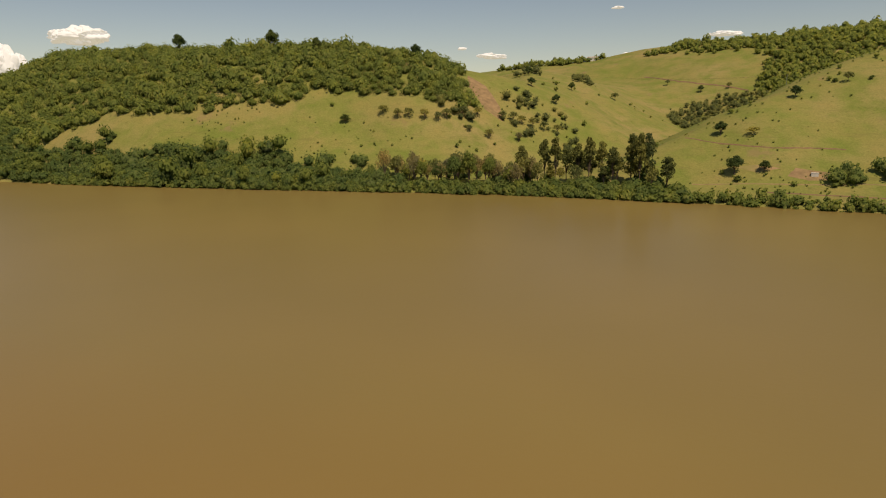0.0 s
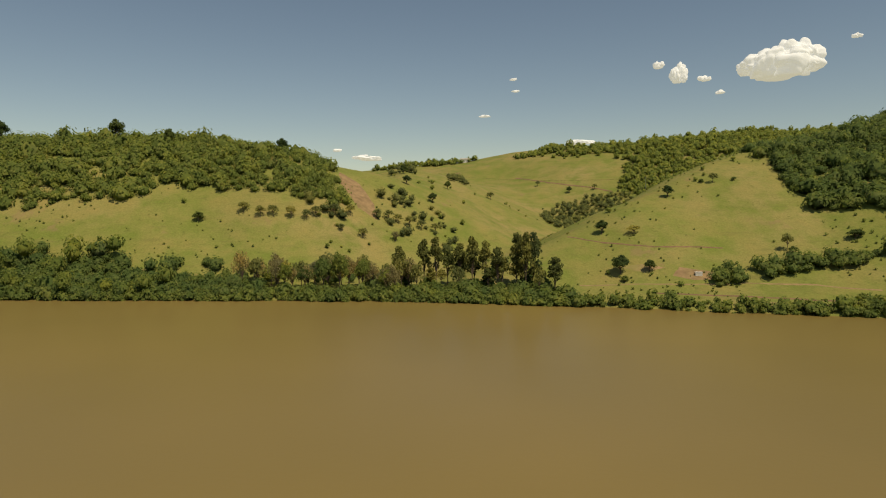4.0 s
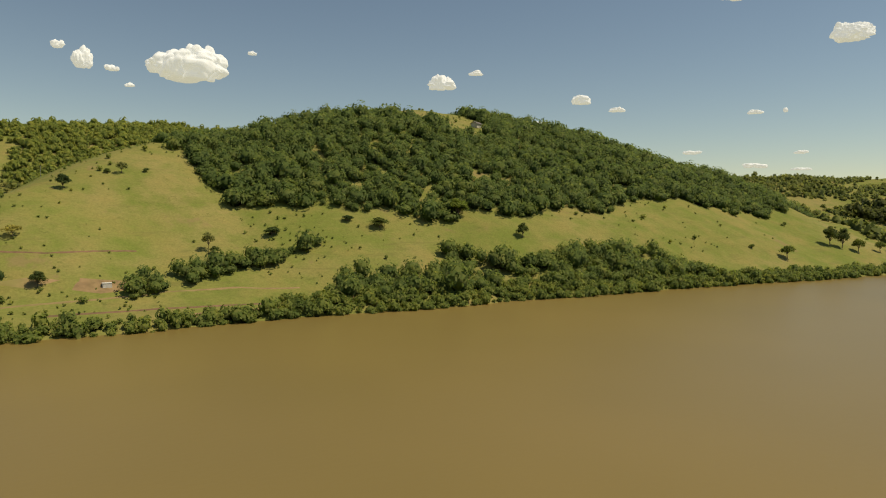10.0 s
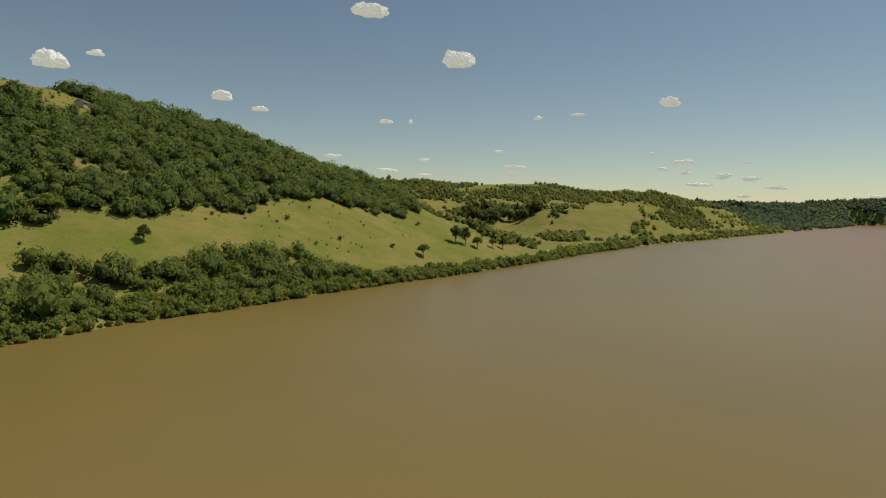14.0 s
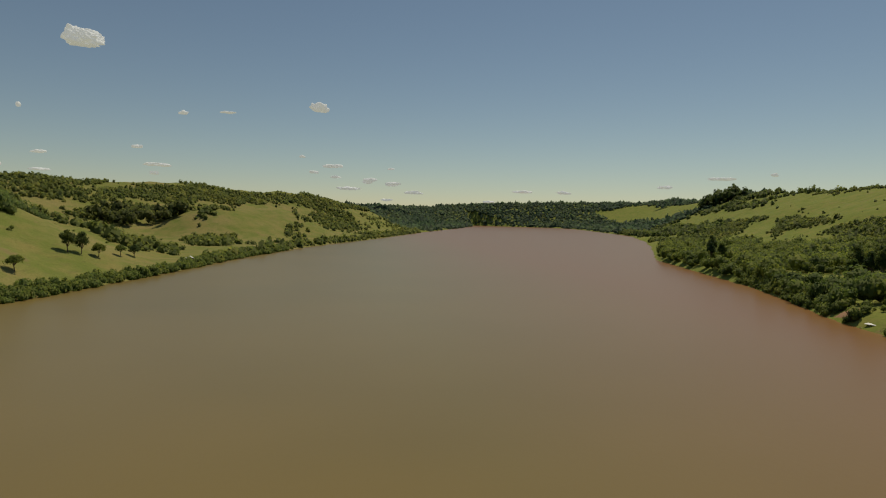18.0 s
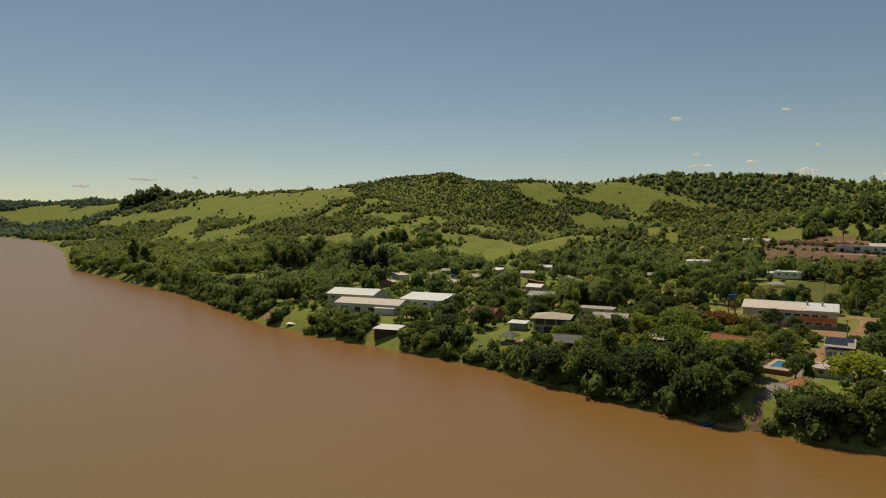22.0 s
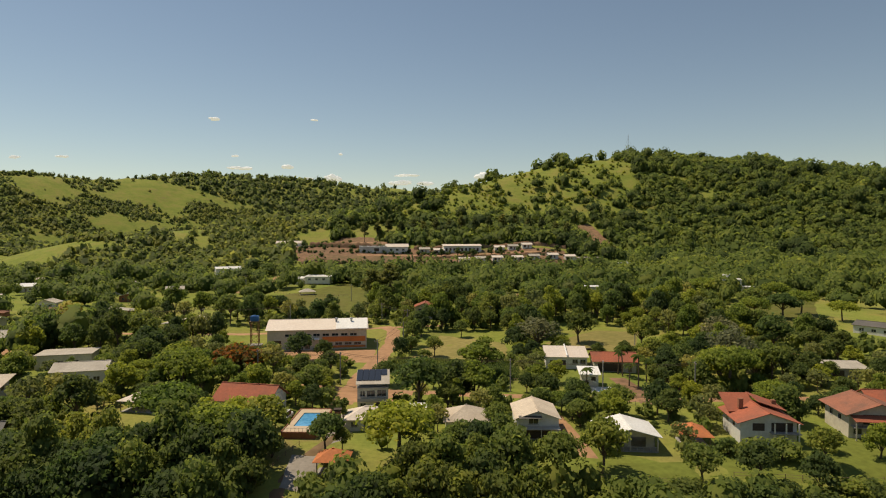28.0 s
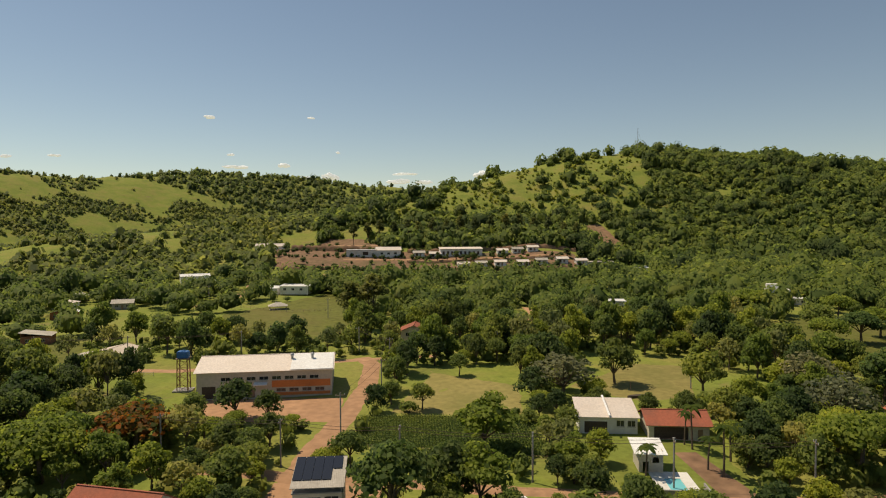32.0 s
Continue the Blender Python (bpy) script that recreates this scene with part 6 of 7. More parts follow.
tree("umbrella", -18.1, 105.3, 5.3)
tree("broad", -54.5, 70.3, 3.7)
tree("bush", -40.3, 77.6, 3.7)
tree("bush", -35.5, 77.1, 3.7)
tree("palm", -230.7, 99.0, 4.8)
tree("bush", -75.2, 137.7, 2.8)
for kind, tx, ty, tr in LAWN_TREES:
    tree(kind, tx, ty, tr)


# ---- trees told apart: pastures of the far bank ----
tree("dark", -4, -387, 5)
tree("bush", -6, -380, 2.6)
tree("dark", -19, -388, 3.2)
tree("dark", 5, -426, 4)
tree("thin", -13, -421, 4.2, 0.6)
tree("dark", -37, -470, 3.6)
tree("thin", -67, -487, 3.4)
tree("bush", -80, -489, 2)
tree("bush", -60, -489, 2)
tree("thin", -92, -413, 3.6, 1.2)
tree("dark", -94, -410, 2.6, 0.7)
tree("dark", -130, -423, 3.2, 0.6)
tree("thin", 176, -443, 2.6)
tree("thin", 163, -449, 3.6)
tree("bare", 145, -466, 3.6)
tree("dark", 164, -563, 4)
tree("dark", 148, -652, 3.6)
tree("thin", 112, -696, 4.4)
tree("thin", 83, -958, 4.2)
tree("dark", 38, -930, 4.4)
tree("thin", 4, -931, 4)
tree("dark", 264, -412, 4, 0.7)
tree("dark", 139, -553, 4)
tree("dark", 199, -674, 4.4)
tree("dark", -128, -422, 4.4, 0.5)
tree("dark", -186, -407, 5.5, 0.5)
tree("dark", -172, -419, 3.6, 0.5)
tree("dark", -262, -369, 3.6, 1.1)
tree("bright", -239, -402, 7, 0.8)
tree("dark", -555, -318, 6, 1.3)
tree("dark", -563, -312, 5, 1.4)
tree("broad", -573, -304, 5.4)
tree("broad", -604, -299, 4.4)
tree("dark", -626, -296, 5)
tree("broad", -464, -309, 5.5, 0.9)
tree("bush", -443, -324, 2.4)
for k, (tx, ty, th) in enumerate(((44, -364, 1.75), (40, -367, 1.5), (49, -369, 1.6), (66, -370, 1.4), (72, -366, 1.5), (80, -372, 1.3), (58, -362, 1.2), (92, -368, 1.5), (100, -372, 1.55), (112, -366, 1.2))):
    tree("tall", tx, ty, 3.6, th)
r = random.Random(77)
for k in range(34):
    tree(("broad", "bare", "thin", "bare")[k % 4], 104 + k * 2.9 + r.uniform(-2, 2), r.uniform(-372, -350), r.uniform(4.2, 5.8), r.uniform(1.2, 1.8))
for k in range(9):
    tree("tall", 30 + k * 8 + r.uniform(-3, 3), r.uniform(-378, -358), r.uniform(2.8, 4.2), r.uniform(0.7, 1.0))
    tree("thin", 34 + k * 9 + r.uniform(-4, 4), r.uniform(-376, -354), r.uniform(3.4, 4.6), r.uniform(1.4, 1.9))
for k, (tx, ty) in enumerate(((-479, 239), (-470, 246), (-462, 254), (-486, 250), (-476, 260), (-466, 268), (-490, 262), (-458, 244), (-482, 272), (-698, 262), (-690, 270), (-706, 268), (-560, 476), (-552, 484), (-544, 478), (-536, 488), (-548, 496), (-528, 480), (-566, 490), (-402, 264), (-394, 258), (-408, 256))):
    tree("pine", tx, ty, 4.6 + 0.3 * (k % 3), 0.95 + 0.1 * (k % 4))
for tx, ty, tr in ((238, -424, 3.6), (225, -423, 3.0), (218, -427, 3.3), (207, -431, 3.2), (198, -436, 2.8), (194, -442, 3.4), (185, -452, 3.6), (177, -463, 3.2), (163, -480, 3.0), (156, -486, 3.4), (150, -489, 3.0), (142, -492, 3.2), (134, -497, 3.0), (125, -503, 3.2)):
    tree("thin", tx, ty, tr * 1.25)
for tx, ty, tr in ((176, -444, 1.8), (163, -453, 2.4), (145, -468, 2.6)):
    tree("bare", tx, ty, tr)
for tx, ty, tr in ((456, -446, 6.0), (372, -470, 6.6), (330, -476, 4.4), (243, -492, 5.0), (408, -456, 4.0), (290, -486, 4.0)):
    tree("dark", tx, ty, tr, 1.25)
for tx, ty in ((-90, 560), (-100, 562), (-78, 566), (-66, 560), (-112, 556), (-58, 556), (-46, 558), (-34, 554), (-22, 558), (-10, 553), (4, 556), (16, 552), (28, 556), (40, 551), (54, 555), (66, 550), (78, 553)):
    tree("tall", tx, ty, 3.6, 1.05)
for tx, ty, tr in ((48, 214, 7.5), (80, 229, 8.5), (85, 211, 7.0), (94, 267, 8.0), (26, 226, 7.0), (24, 250, 7.0)):
    tree("umbrella", tx, ty, tr)
tree("bare", 4, 165, 7.5)


# ---- trees among the houses ----
def strewn(seed, box, gap, chance, kinds, radius, group, tall=lambda x, y: 1.0, near=0.75):
    """Trees strewn over a stretch of the plan, outside yards, streets and houses."""
    r = random.Random(seed)
    ny = int((box[3] - box[1]) / gap)
    nx = int((box[2] - box[0]) / gap)
    for j in range(ny):
        for i in range(nx):
            x, y = box[0] + (i + r.random()) * gap, box[1] + (j + r.random()) * gap
            u, k, s = r.random(), r.choice(kinds), r.uniform(0.75, 1.3) * radius
            ys, yn = shores(np.array(x))
            if y < yn + 1.5 or u > chance(x, y) or is_clear(x, y):
                continue
            if any(is_clear(x + dx * s, y + dy * s) for dx, dy in ((0.7, 0), (-0.7, 0), (0, 0.7), (0, -0.7))):
                s *= 0.72
            elif is_clear(x - 0.2 * s, y + 2 * s):
                s *= 0.88
            if any((x - px) ** 2 + (y - py) ** 2 < (near * (pr + s)) ** 2 for px, py, pr in PLACED):
                continue
            tagged(tree(k, x, y, s * (0.5 if k == "bush" else 1), tall(x, y)), group=group)


def bank_tall(x, y):
    return 1.2 if x < -128 or -112 < x < -84 else 0.75


clear((-127, 62), (-122, 62), (-120, 92), (-126, 92))
clear((30, 232), (56, 262), (118, 262), (108, 160), (62, 168), (40, 178), (32, 200))
clear((-333, 98), (-308, 98), (-308, 124), (-333, 124))
clear((-273, 90), (-251, 90), (-251, 114), (-273, 114))
clear((-354, 112), (-336, 112), (-336, 132), (-354, 132))
clear((-46, 162), (-36, 216), (0, 206), (-4, 172), (-20, 160))
clear((-84, 160), (-92, 206), (-62, 208), (-58, 166))
clear((-169, 101), (-153, 100), (-151, 124), (-168, 124))
clear((-165, 424), (60, 430), (66, 512), (-90, 522), (-165, 556))
clear((-222, 88), (-194, 86), (-193, 114), (-222, 124))
clear((-155, 166), (-140, 164), (-140, 192), (-155, 192))
clear((-106, 146), (-99, 166), (-66, 158), (-69, 134))
clear((-103, 139), (-70, 132), (-70, 137), (-104, 147))
clear((-120, 76), (-108, 76), (-108, 90), (-120, 90))
clear((-80, 68), (-8, 66), (-8, 80), (-80, 82))
strewn(21, (-215, 58, 40, 96), 4.2, lambda x, y: 1.0 if y < float(shores(np.array(x))[1]) + (20 if x < -84 else 9) else 0.0, ["bank"], 4.2, "riverbank trees", bank_tall, 0.42)
strewn(22, (-210, 80, 30, 170), 5.0, lambda x, y: 0.8, ["broad", "bank", "bright", "umbrella", "bush", "bright", "dark", "thin"], 3.6, "village trees", lambda x, y: 1.02, 0.5)
strewn(23, (-215, 165, 90, 262), 6.8, lambda x, y: 0.9 if x < -195 or x > -100 else 0.4, ["broad", "bank", "bright", "bright", "umbrella", "dark", "thin", "broad"], 4.2, "village trees", lambda x, y: 1.3, 0.5)
strewn(24, (-340, 95, -205, 180), 7.5, lambda x, y: 0.75 if y < 128 else 0.4, ["broad", "bank", "bank", "bush"], 4.2, "riverside trees", lambda x, y: 0.7 if x < -255 else 0.95, 0.5)

# ---- woods too many to count ----
def in_ellipse(x, y, *ovals):
    v = np.zeros_like(x)
    for ox, oy, a, b in ovals:
        v = np.maximum(v, np.clip(2.5 * (1 - np.hypot((x - ox) / a, (y - oy) / b)), 0, 1))
    return v


def open_ground(x, y):
    """1 outside the yards, fields and streets, 0 inside."""
    free = np.ones(len(x))
    for poly in CLEAR:
        c = np.array(poly, float)
        near = np.nonzero((x > c[:, 0].min()) & (x < c[:, 0].max()) & (y > c[:, 1].min()) & (y < c[:, 1].max()))[0]
        if not len(near):
            continue
        px, py, inside = x[near], y[near], np.zeros(len(near), bool)
        for (ax, ay), (bx, by) in zip(c, np.roll(c, -1, 0)):
            if ay != by:
                inside ^= ((ay > py) != (by > py)) & (px < (bx - ax) * (py - ay) / (by - ay) + ax)
        free[near[inside]] = 0
    return free


def south_strip(x, y):
    ys, yn = shores(x)
    d = ys - y
    wide = np.interp(x, [-1500, -700, -640, -370, -350, -150, -125, -90, 20, 40, 150, 700], [26, 18, 9, 10, 34, 46, 22, 7, 8, 34, 42, 44])
    gap = np.hypot((x - 236) / 9, (y + 362) / 10) < 1
    return ((d > -2.4) & (d < wide * (1 + 0.3 * vnoise(x / 18, y / 18, 21))) & ~gap) * np.where((x > -125) & (x < 25), 0.8, 0.97)


BUSHLET = [crown(rng, 34, 0.27, 1, 0.85) for _ in range(4)]
BANKLET = [crown(rng, 90, 0.15, 1, 0.9) for _ in range(5)]
SPRIG = [crown(rng, 12, 0.42, 1, 0.9) for _ in range(4)]
TUFT = [crown(rng, 9, 0.5, 1, 0.7) for _ in range(3)]
SMALL = [crown(rng, 60, 0.2, 1, 0.85) for _ in range(4)]
woods("bank_thicket", "low green bushes crowding the far river bank", lambda x, y: south_strip(x, y) * (shores(x)[0] - y < np.where(x < 30, 16, 5)), (-1000, -352, 460, -200), 3.0, 2.1, SMALL, 31, None, 0.35, -1.2)
woods("bank_thicket", "green bushes hanging over the near river bank", lambda x, y: ((y - shores(x)[1] > -0.9) & (y - shores(x)[1] < np.where(x > -84, 8, 12))) * 0.92 * ~((x > -129) & (x < -122)) * ~((x > -224) & (x < -193) & (y - shores(x)[1] > 4)) * ~((x > -352) & (x < -338)) * ~((x > -332) & (x < -309)) * ~((x > -272) & (x < -252)), (-520, 50, 60, 200), 2.5, 2.1, BANKLET, 30, L_MID, 0.35, -0.4)
woods("bank_wood", "tall green trees behind the far bank", lambda x, y: south_strip(x, y) * ((x < -120) & (x > -360) & (shores(x)[0] - y > 9) & (vnoise(x / 22, y / 22, 5) > -0.62)), (-365, -392, -120, -310), 4.7, 3.9, MID, 32)
woods("bank_wood", "thick riverside trees along the far bank", lambda x, y: south_strip(x, y) * ((x > 205) | ((x > 18) & (vnoise(x / 11, y / 11, 25) > 0.25))), (18, -400, 640, -240), 4.6, 3.3, MID, 33, None, 0.3, 0.1)
woods("bank_thicket", "low leafy bushes below the tall bank trees", lambda x, y: south_strip(x, y) * (x > 18) * (shores(x)[0] - y < np.where((x > 100) & (x < 205), 11, 20)), (18, -380, 420, -290), 3.1, 2.2, SMALL, 59, None, 0.35, -1.2)
woods("bank_wood", "tall trees rising over the far bank thicket", lambda x, y: south_strip(x, y) * (x > 205) * np.clip(1.2 * vnoise(x / 26, y / 26, 26), 0, 0.5), (205, -400, 640, -240), 7.0, 4.4, MID, 60, L_MID, -0.3, 0.1)
woods("gully_wood", "scattered trees in the side valley gullies", lambda x, y: in_ellipse(x, y, (146, -515, 26, 22), (128, -520, 18, 28), (160, -528, 14, 16), (190, -452, 26, 8), (150, -480, 26, 7), (112, -480, 10, 26), (20, -850, 56, 52), (-14, -885, 40, 36), (45, -800, 28, 36), (205, -690, 20, 16), (150, -720, 14, 24), (170, -800, 12, 30)) * np.where(y > -560, 0.42, 0.85), (-120, -960, 270, -410), 5.4, 2.7, MID, 34, L_THIN, 0.2)
woods("ridge_wood", "dark woods on the ridge behind the valley", lambda x, y: np.clip(in_ellipse(x, y, (-110, -985, 84, 66), (-60, -930, 44, 46), (-170, -1060, 150, 84), (-60, -1100, 150, 46), (80, -1130, 70, 26), (300, -1170, 110, 22), (-330, -1020, 160, 90)), 0, 1) * 0.95, (-480, -1220, 420, -880), 6.4, 3.9, FAR, 35, None, 0.4)
woods("hedge_wood", "hedge of trees across the far pasture", lambda x, y: 1.0 * (np.abs(y + 381 - 0.27 * (x + 56)) < 5 + 3 * vnoise(x / 9, y / 9, 4)) * (np.abs(x + 68) > 4), (-150, -400, -48, -345), 3.8, 3.0, MID, 50)
woods("pasture_tufts", "low tufts and weeds over the far pastures", lambda x, y: np.clip(0.06 + 0.3 * vnoise(x / 45, y / 45, 29), 0.01, 0.4) * (shores(x)[0] - y > 12), (-520, -560, 420, -330), 3.2, 0.55, TUFT, 51)
woods("undergrowth", "weeds and low bushes between the houses", lambda x, y: 0.55 * open_ground(x, y) * (y - shores(x)[1] > 6), (-340, 70, 100, 262), 3.8, 1.35, BUSHLET, 52, L_MID)
woods("pasture_shrubs", "scattered low shrubs dotting the far pastures", lambda x, y: (np.maximum(0, vnoise(x / 60, y / 60, 9)) * 0.05 + 0.008) * (shores(x)[0] - y > 24), (-700, -760, 420, -330), 5.0, 1.3, SMALL, 36)


def west_south(x, y):
    z = ground(x, y)
    ys, yn = shores(x)
    w = np.clip(in_ellipse(x, y, (-1195, -541, 60, 70), (-1315, -462, 60, 80), (-735, -343, 40, 60), (-800, -330, 60, 30), (-1246, -215, 80, 22), (-1194, -360, 60, 16), (-1791, -159, 150, 80), (-1080, -330, 90, 40), (-950, -300, 60, 30)), 0, 1)
    w = np.maximum(w, (z > 68 + 8 * vnoise(x / 90, y / 90, 12)) * (x < -1050) * (z < 106 + 6 * vnoise(x / 70, y / 70, 13)))
    w = np.maximum(w, np.clip(0.9 * vnoise(x / 70, y / 70, 23) - 0.25, 0, 1) * (x < -780))
    w = np.where(in_field(x, y), w * 0.05, w)
    w = np.maximum(w, (ys - y < 16) & (ys - y > 1))
    return w * 0.92 * (ys - y > 1)


woods("river_hill_wood", "woods and thickets on the hills down the river", west_south, (-2250, -820, -690, 100), 7.0, 3.9, SPRIG, 37, L_HILL, 0.8)
woods("plantation", "grey-green conifer plots on the hills down the river", lambda x, y: np.clip(in_ellipse(x, y, (-1190, -500, 60, 42), (-1240, -430, 60, 36)), 0, 1), (-1330, -570, -1110, -370), 9.0, 6.0, FAR, 55, L_OLIVE, -0.4)
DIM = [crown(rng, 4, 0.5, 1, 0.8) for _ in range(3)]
# these crowns carry the haze of distance in their base colour
woods("far_wood", "distant woods in painted haze where the river bends", lambda x, y: (ground(x, y) > 0.5) * ~in_field(x, y) * np.clip(np.where(x < -3800, 1.7, np.where(x < -2900, 1.0, 0.4)) + 0.9 * vnoise(x / 260, y / 260, 15), 0.05, 0.97), (-4950, -500, -2250, 2100), 17.0, 11.0, DIM, 38, L_HAZE, 0.95)


def village(x, y):
    """The stretch of small houses behind the warehouses, where trees are few."""
    return ((x + 318) / 76) ** 2 + ((y - 272 + 0.35 * (x + 318)) / 116) ** 2 < 1


def north_hills(x, y):
    ys, yn = shores(x)
    z = ground(x, y)
    d = y - yn
    lumps = vnoise(x / 75, y / 75, 16) + 0.55 * vnoise(x / 27, y / 27, 17)
    w = np.clip(0.62 + 2.6 * (lumps + np.where((x > -350) & (y < 720), 0.42, np.where(y > 480, 0.04, 0.22))), 0.02, 1)
    w = np.where(z > 100, np.clip(w - 0.35 + 0.5 * vnoise(x / 80, y / 80, 18), 0.02, 1), w)
    shrubby = ((x + 790) / 130) ** 2 + ((y - 960) / 170) ** 2 < 1
    w = np.where(shrubby, w * 0.22, w)
    w = np.where(d < 30, 0.95, w)
    w = np.where(village(x, y), 0.2, w)
    hedge = np.clip(0.35 * vnoise(x / 22, y / 22, 19) - 0.13, 0, 1)
    return np.where(in_field(x, y), hedge * 0.3, w) * (d > 2) * 0.95


def near_things(x, y):
    return (x > -345) & (x < 90) & (y < 262) & ~((x < -205) & (y > 180))


woods("village_wood", "thick trees between the village houses", lambda x, y: np.where(near_things(x, y), 0, north_hills(x, y) * (0.8 + 0.2 * (y > 330))) * open_ground(x, y), (-460, 120, 160, 440), 6.6, 4.4, MID, 41, L_MID)
woods("river_wood", "dense green woods along the river bend", lambda x, y: north_hills(x, y) * 1.0, (-1000, 160, -460, 520), 7.2, 4.6, MID, 42, L_MID)
woods("hill_wood", "patchy woods over rolling green hills", lambda x, y: north_hills(x, y) * open_ground(x, y) * ~((x > -460) & (y < 440)) * ~((x < -460) & (y < 520)), (-1450, 440, -140, 1300), 5.4, 3.0, SPRIG, 43, L_HILL, 0.8)
woods("pasture_shrubs", "low shrubs scattered over the northern pastures", lambda x, y: (y - shores(x)[1] > 60) * np.where(((x + 790) / 150) ** 2 + ((y - 950) / 190) ** 2 < 1, 0.85, np.clip(0.5 * vnoise(x / 35, y / 35, 61) - 0.2, 0, 0.4)), (-1100, 440, -140, 1140), 4.4, 1.7, TUFT, 53, L_HILL, 0.85)
woods("far_hill_wood", "distant woods along the ridge lines", lambda x, y: north_hills(x, y) * 0.8, (-2250, 700, -1450, 1500), 11.5, 6.0, SPRIG, 44, L_HILL, 0.7)
woods("far_hill_wood", "distant dark woods on the high ridges", lambda x, y: np.clip(0.6 + vnoise(x / 150, y / 150, 19), 0.1, 0.95), (-650, 1300, 500, 1720), 9.5, 5.0, SPRIG, 45, L_HILL, 0.7)


def north_right(x, y):
    z = ground(x, y)
    bare = in_ellipse(x, y, (64, 738, 34, 26), (200, 765, 60, 26), (255, 735, 70, 12), (300, 690, 60, 9), (118, 572, 22, 50), (-101, 607, 34, 14), (-100, 585, 40, 20))
    thin = np.where((z > 62) & (x < 235 + 30 * vnoise(x / 60, y / 60, 62)), np.clip(0.12 + 0.3 * vnoise(x / 45, y / 45, 63), 0.03, 1), 0.97)
    return (1 - bare) * thin * ((y > 440) | (x > 120)) * (z < 160)


woods("hill_wood", "forest over the big hill behind the village", lambda x, y: north_right(x, y) * open_ground(x, y), (-140, 440, 620, 860), 6.6, 5.2, FAR, 46, L_MID, 0.6)
woods("hill_wood", "larger dark crowns standing out of the hill forest", lambda x, y: north_right(x, y) * open_ground(x, y) * np.clip(0.35 + 0.6 * vnoise(x / 50, y / 50, 65), 0, 1), (-140, 440, 620, 860), 14.0, 6.0, MID, 61, L_DARK, 0.1)
woods("hill_shrubs", "low green shrubs over the grassy hilltop", lambda x, y: 0.34 * (ground(x, y) > 55) * open_ground(x, y) * (vnoise(x / 30, y / 30, 64) > -0.5), (-120, 520, 260, 800), 4.4, 1.5, SMALL, 54, L_BRIGHT, 0.45)
woods("meadow_wood", "woods beyond the open meadow", lambda x, y: north_hills(x, y) * (~in_ellipse(x, y, (80, 235, 70, 70)).astype(bool)) * open_ground(x, y), (90, 90, 420, 440), 9.0, 5.6, MID, 47, L_MID)
dense = [crown(rng, 26, 0.3, 1, 1.0) for _ in range(3)]
woods("plantation", "dark square plantation on the distant ridge", lambda x, y: 1.0 * (np.abs(x + 2301) < 70) * (np.abs(y - 1275) < 60), (-2390, 1200, -2210, 1350), 12.0, 10.0, dense, 48, L_DARK, -0.7)
woods("plantation", "dark conifer block in the village woods", lambda x, y: 1.0 * (np.abs(x + 400) < 16) * (np.abs(y - 262) < 10), (-420, 250, -380, 275), 5.0, 3.8, MID, 58, L_DARK, -1.4)
woods("plantation", "tall dark plantation behind the village", lambda x, y: 1.0 * (np.abs(x + 495) < 22) * (np.abs(y - 280) < 16), (-520, 260, -470, 300), 5.5, 4.2, MID, 49, L_DARK, -1.6)


# ---- crops ----
def crop_rows(seed):
    r = np.random.default_rng(seed)
    pv, pf = crown(r, 10, 0.35, 1, 1.1)
    keep = np.arange(len(pf)) >= 20
    pf = pf[keep]
    xs, ys, zs = [], [], []
    for j in range(15):
        for i in range(60):
            u, v = i / 59, j / 14
            ax, ay = -104 + 36 * u + 1.5 * v, 149 - 11 * u + v * (15 + 6 * u)
            xs.append(ax + r.uniform(-0.15, 0.15)), ys.append(ay + r.uniform(-0.15, 0.15))
    xs, ys = np.array(xs), np.array(ys)
    zs = np.array([gz(a, b) for a, b in zip(xs, ys)])
    s = r.uniform(0.5, 0.85, len(xs))
    v = pv[None] * s[:, None, None] + np.stack([xs, ys, zs + 0.45], -1)[:, None]
    f = pf[None] + (np.arange(len(xs)) * len(pv))[:, None, None]
    ob = new("crop_rows", mesh_of("crop_rows", v.reshape(-1, 3), f.reshape(-1, 3), L_MID))
    return tagged(ob, "rows of young green maize in a small field", "crop", kind="stuff")


crop_rows(3)


# ---- clouds ----
def billow(r, v, octaves):
    """Rounded heaps over the unit sphere, from coarse to fine."""
    n = np.zeros(len(v))
    for q, amount in octaves:
        for _ in range(8):
            n += amount / 6 * (np.sin(v @ r.normal(size=3) * q + r.uniform(0, 6)) ** 2 - 0.5)
    return n


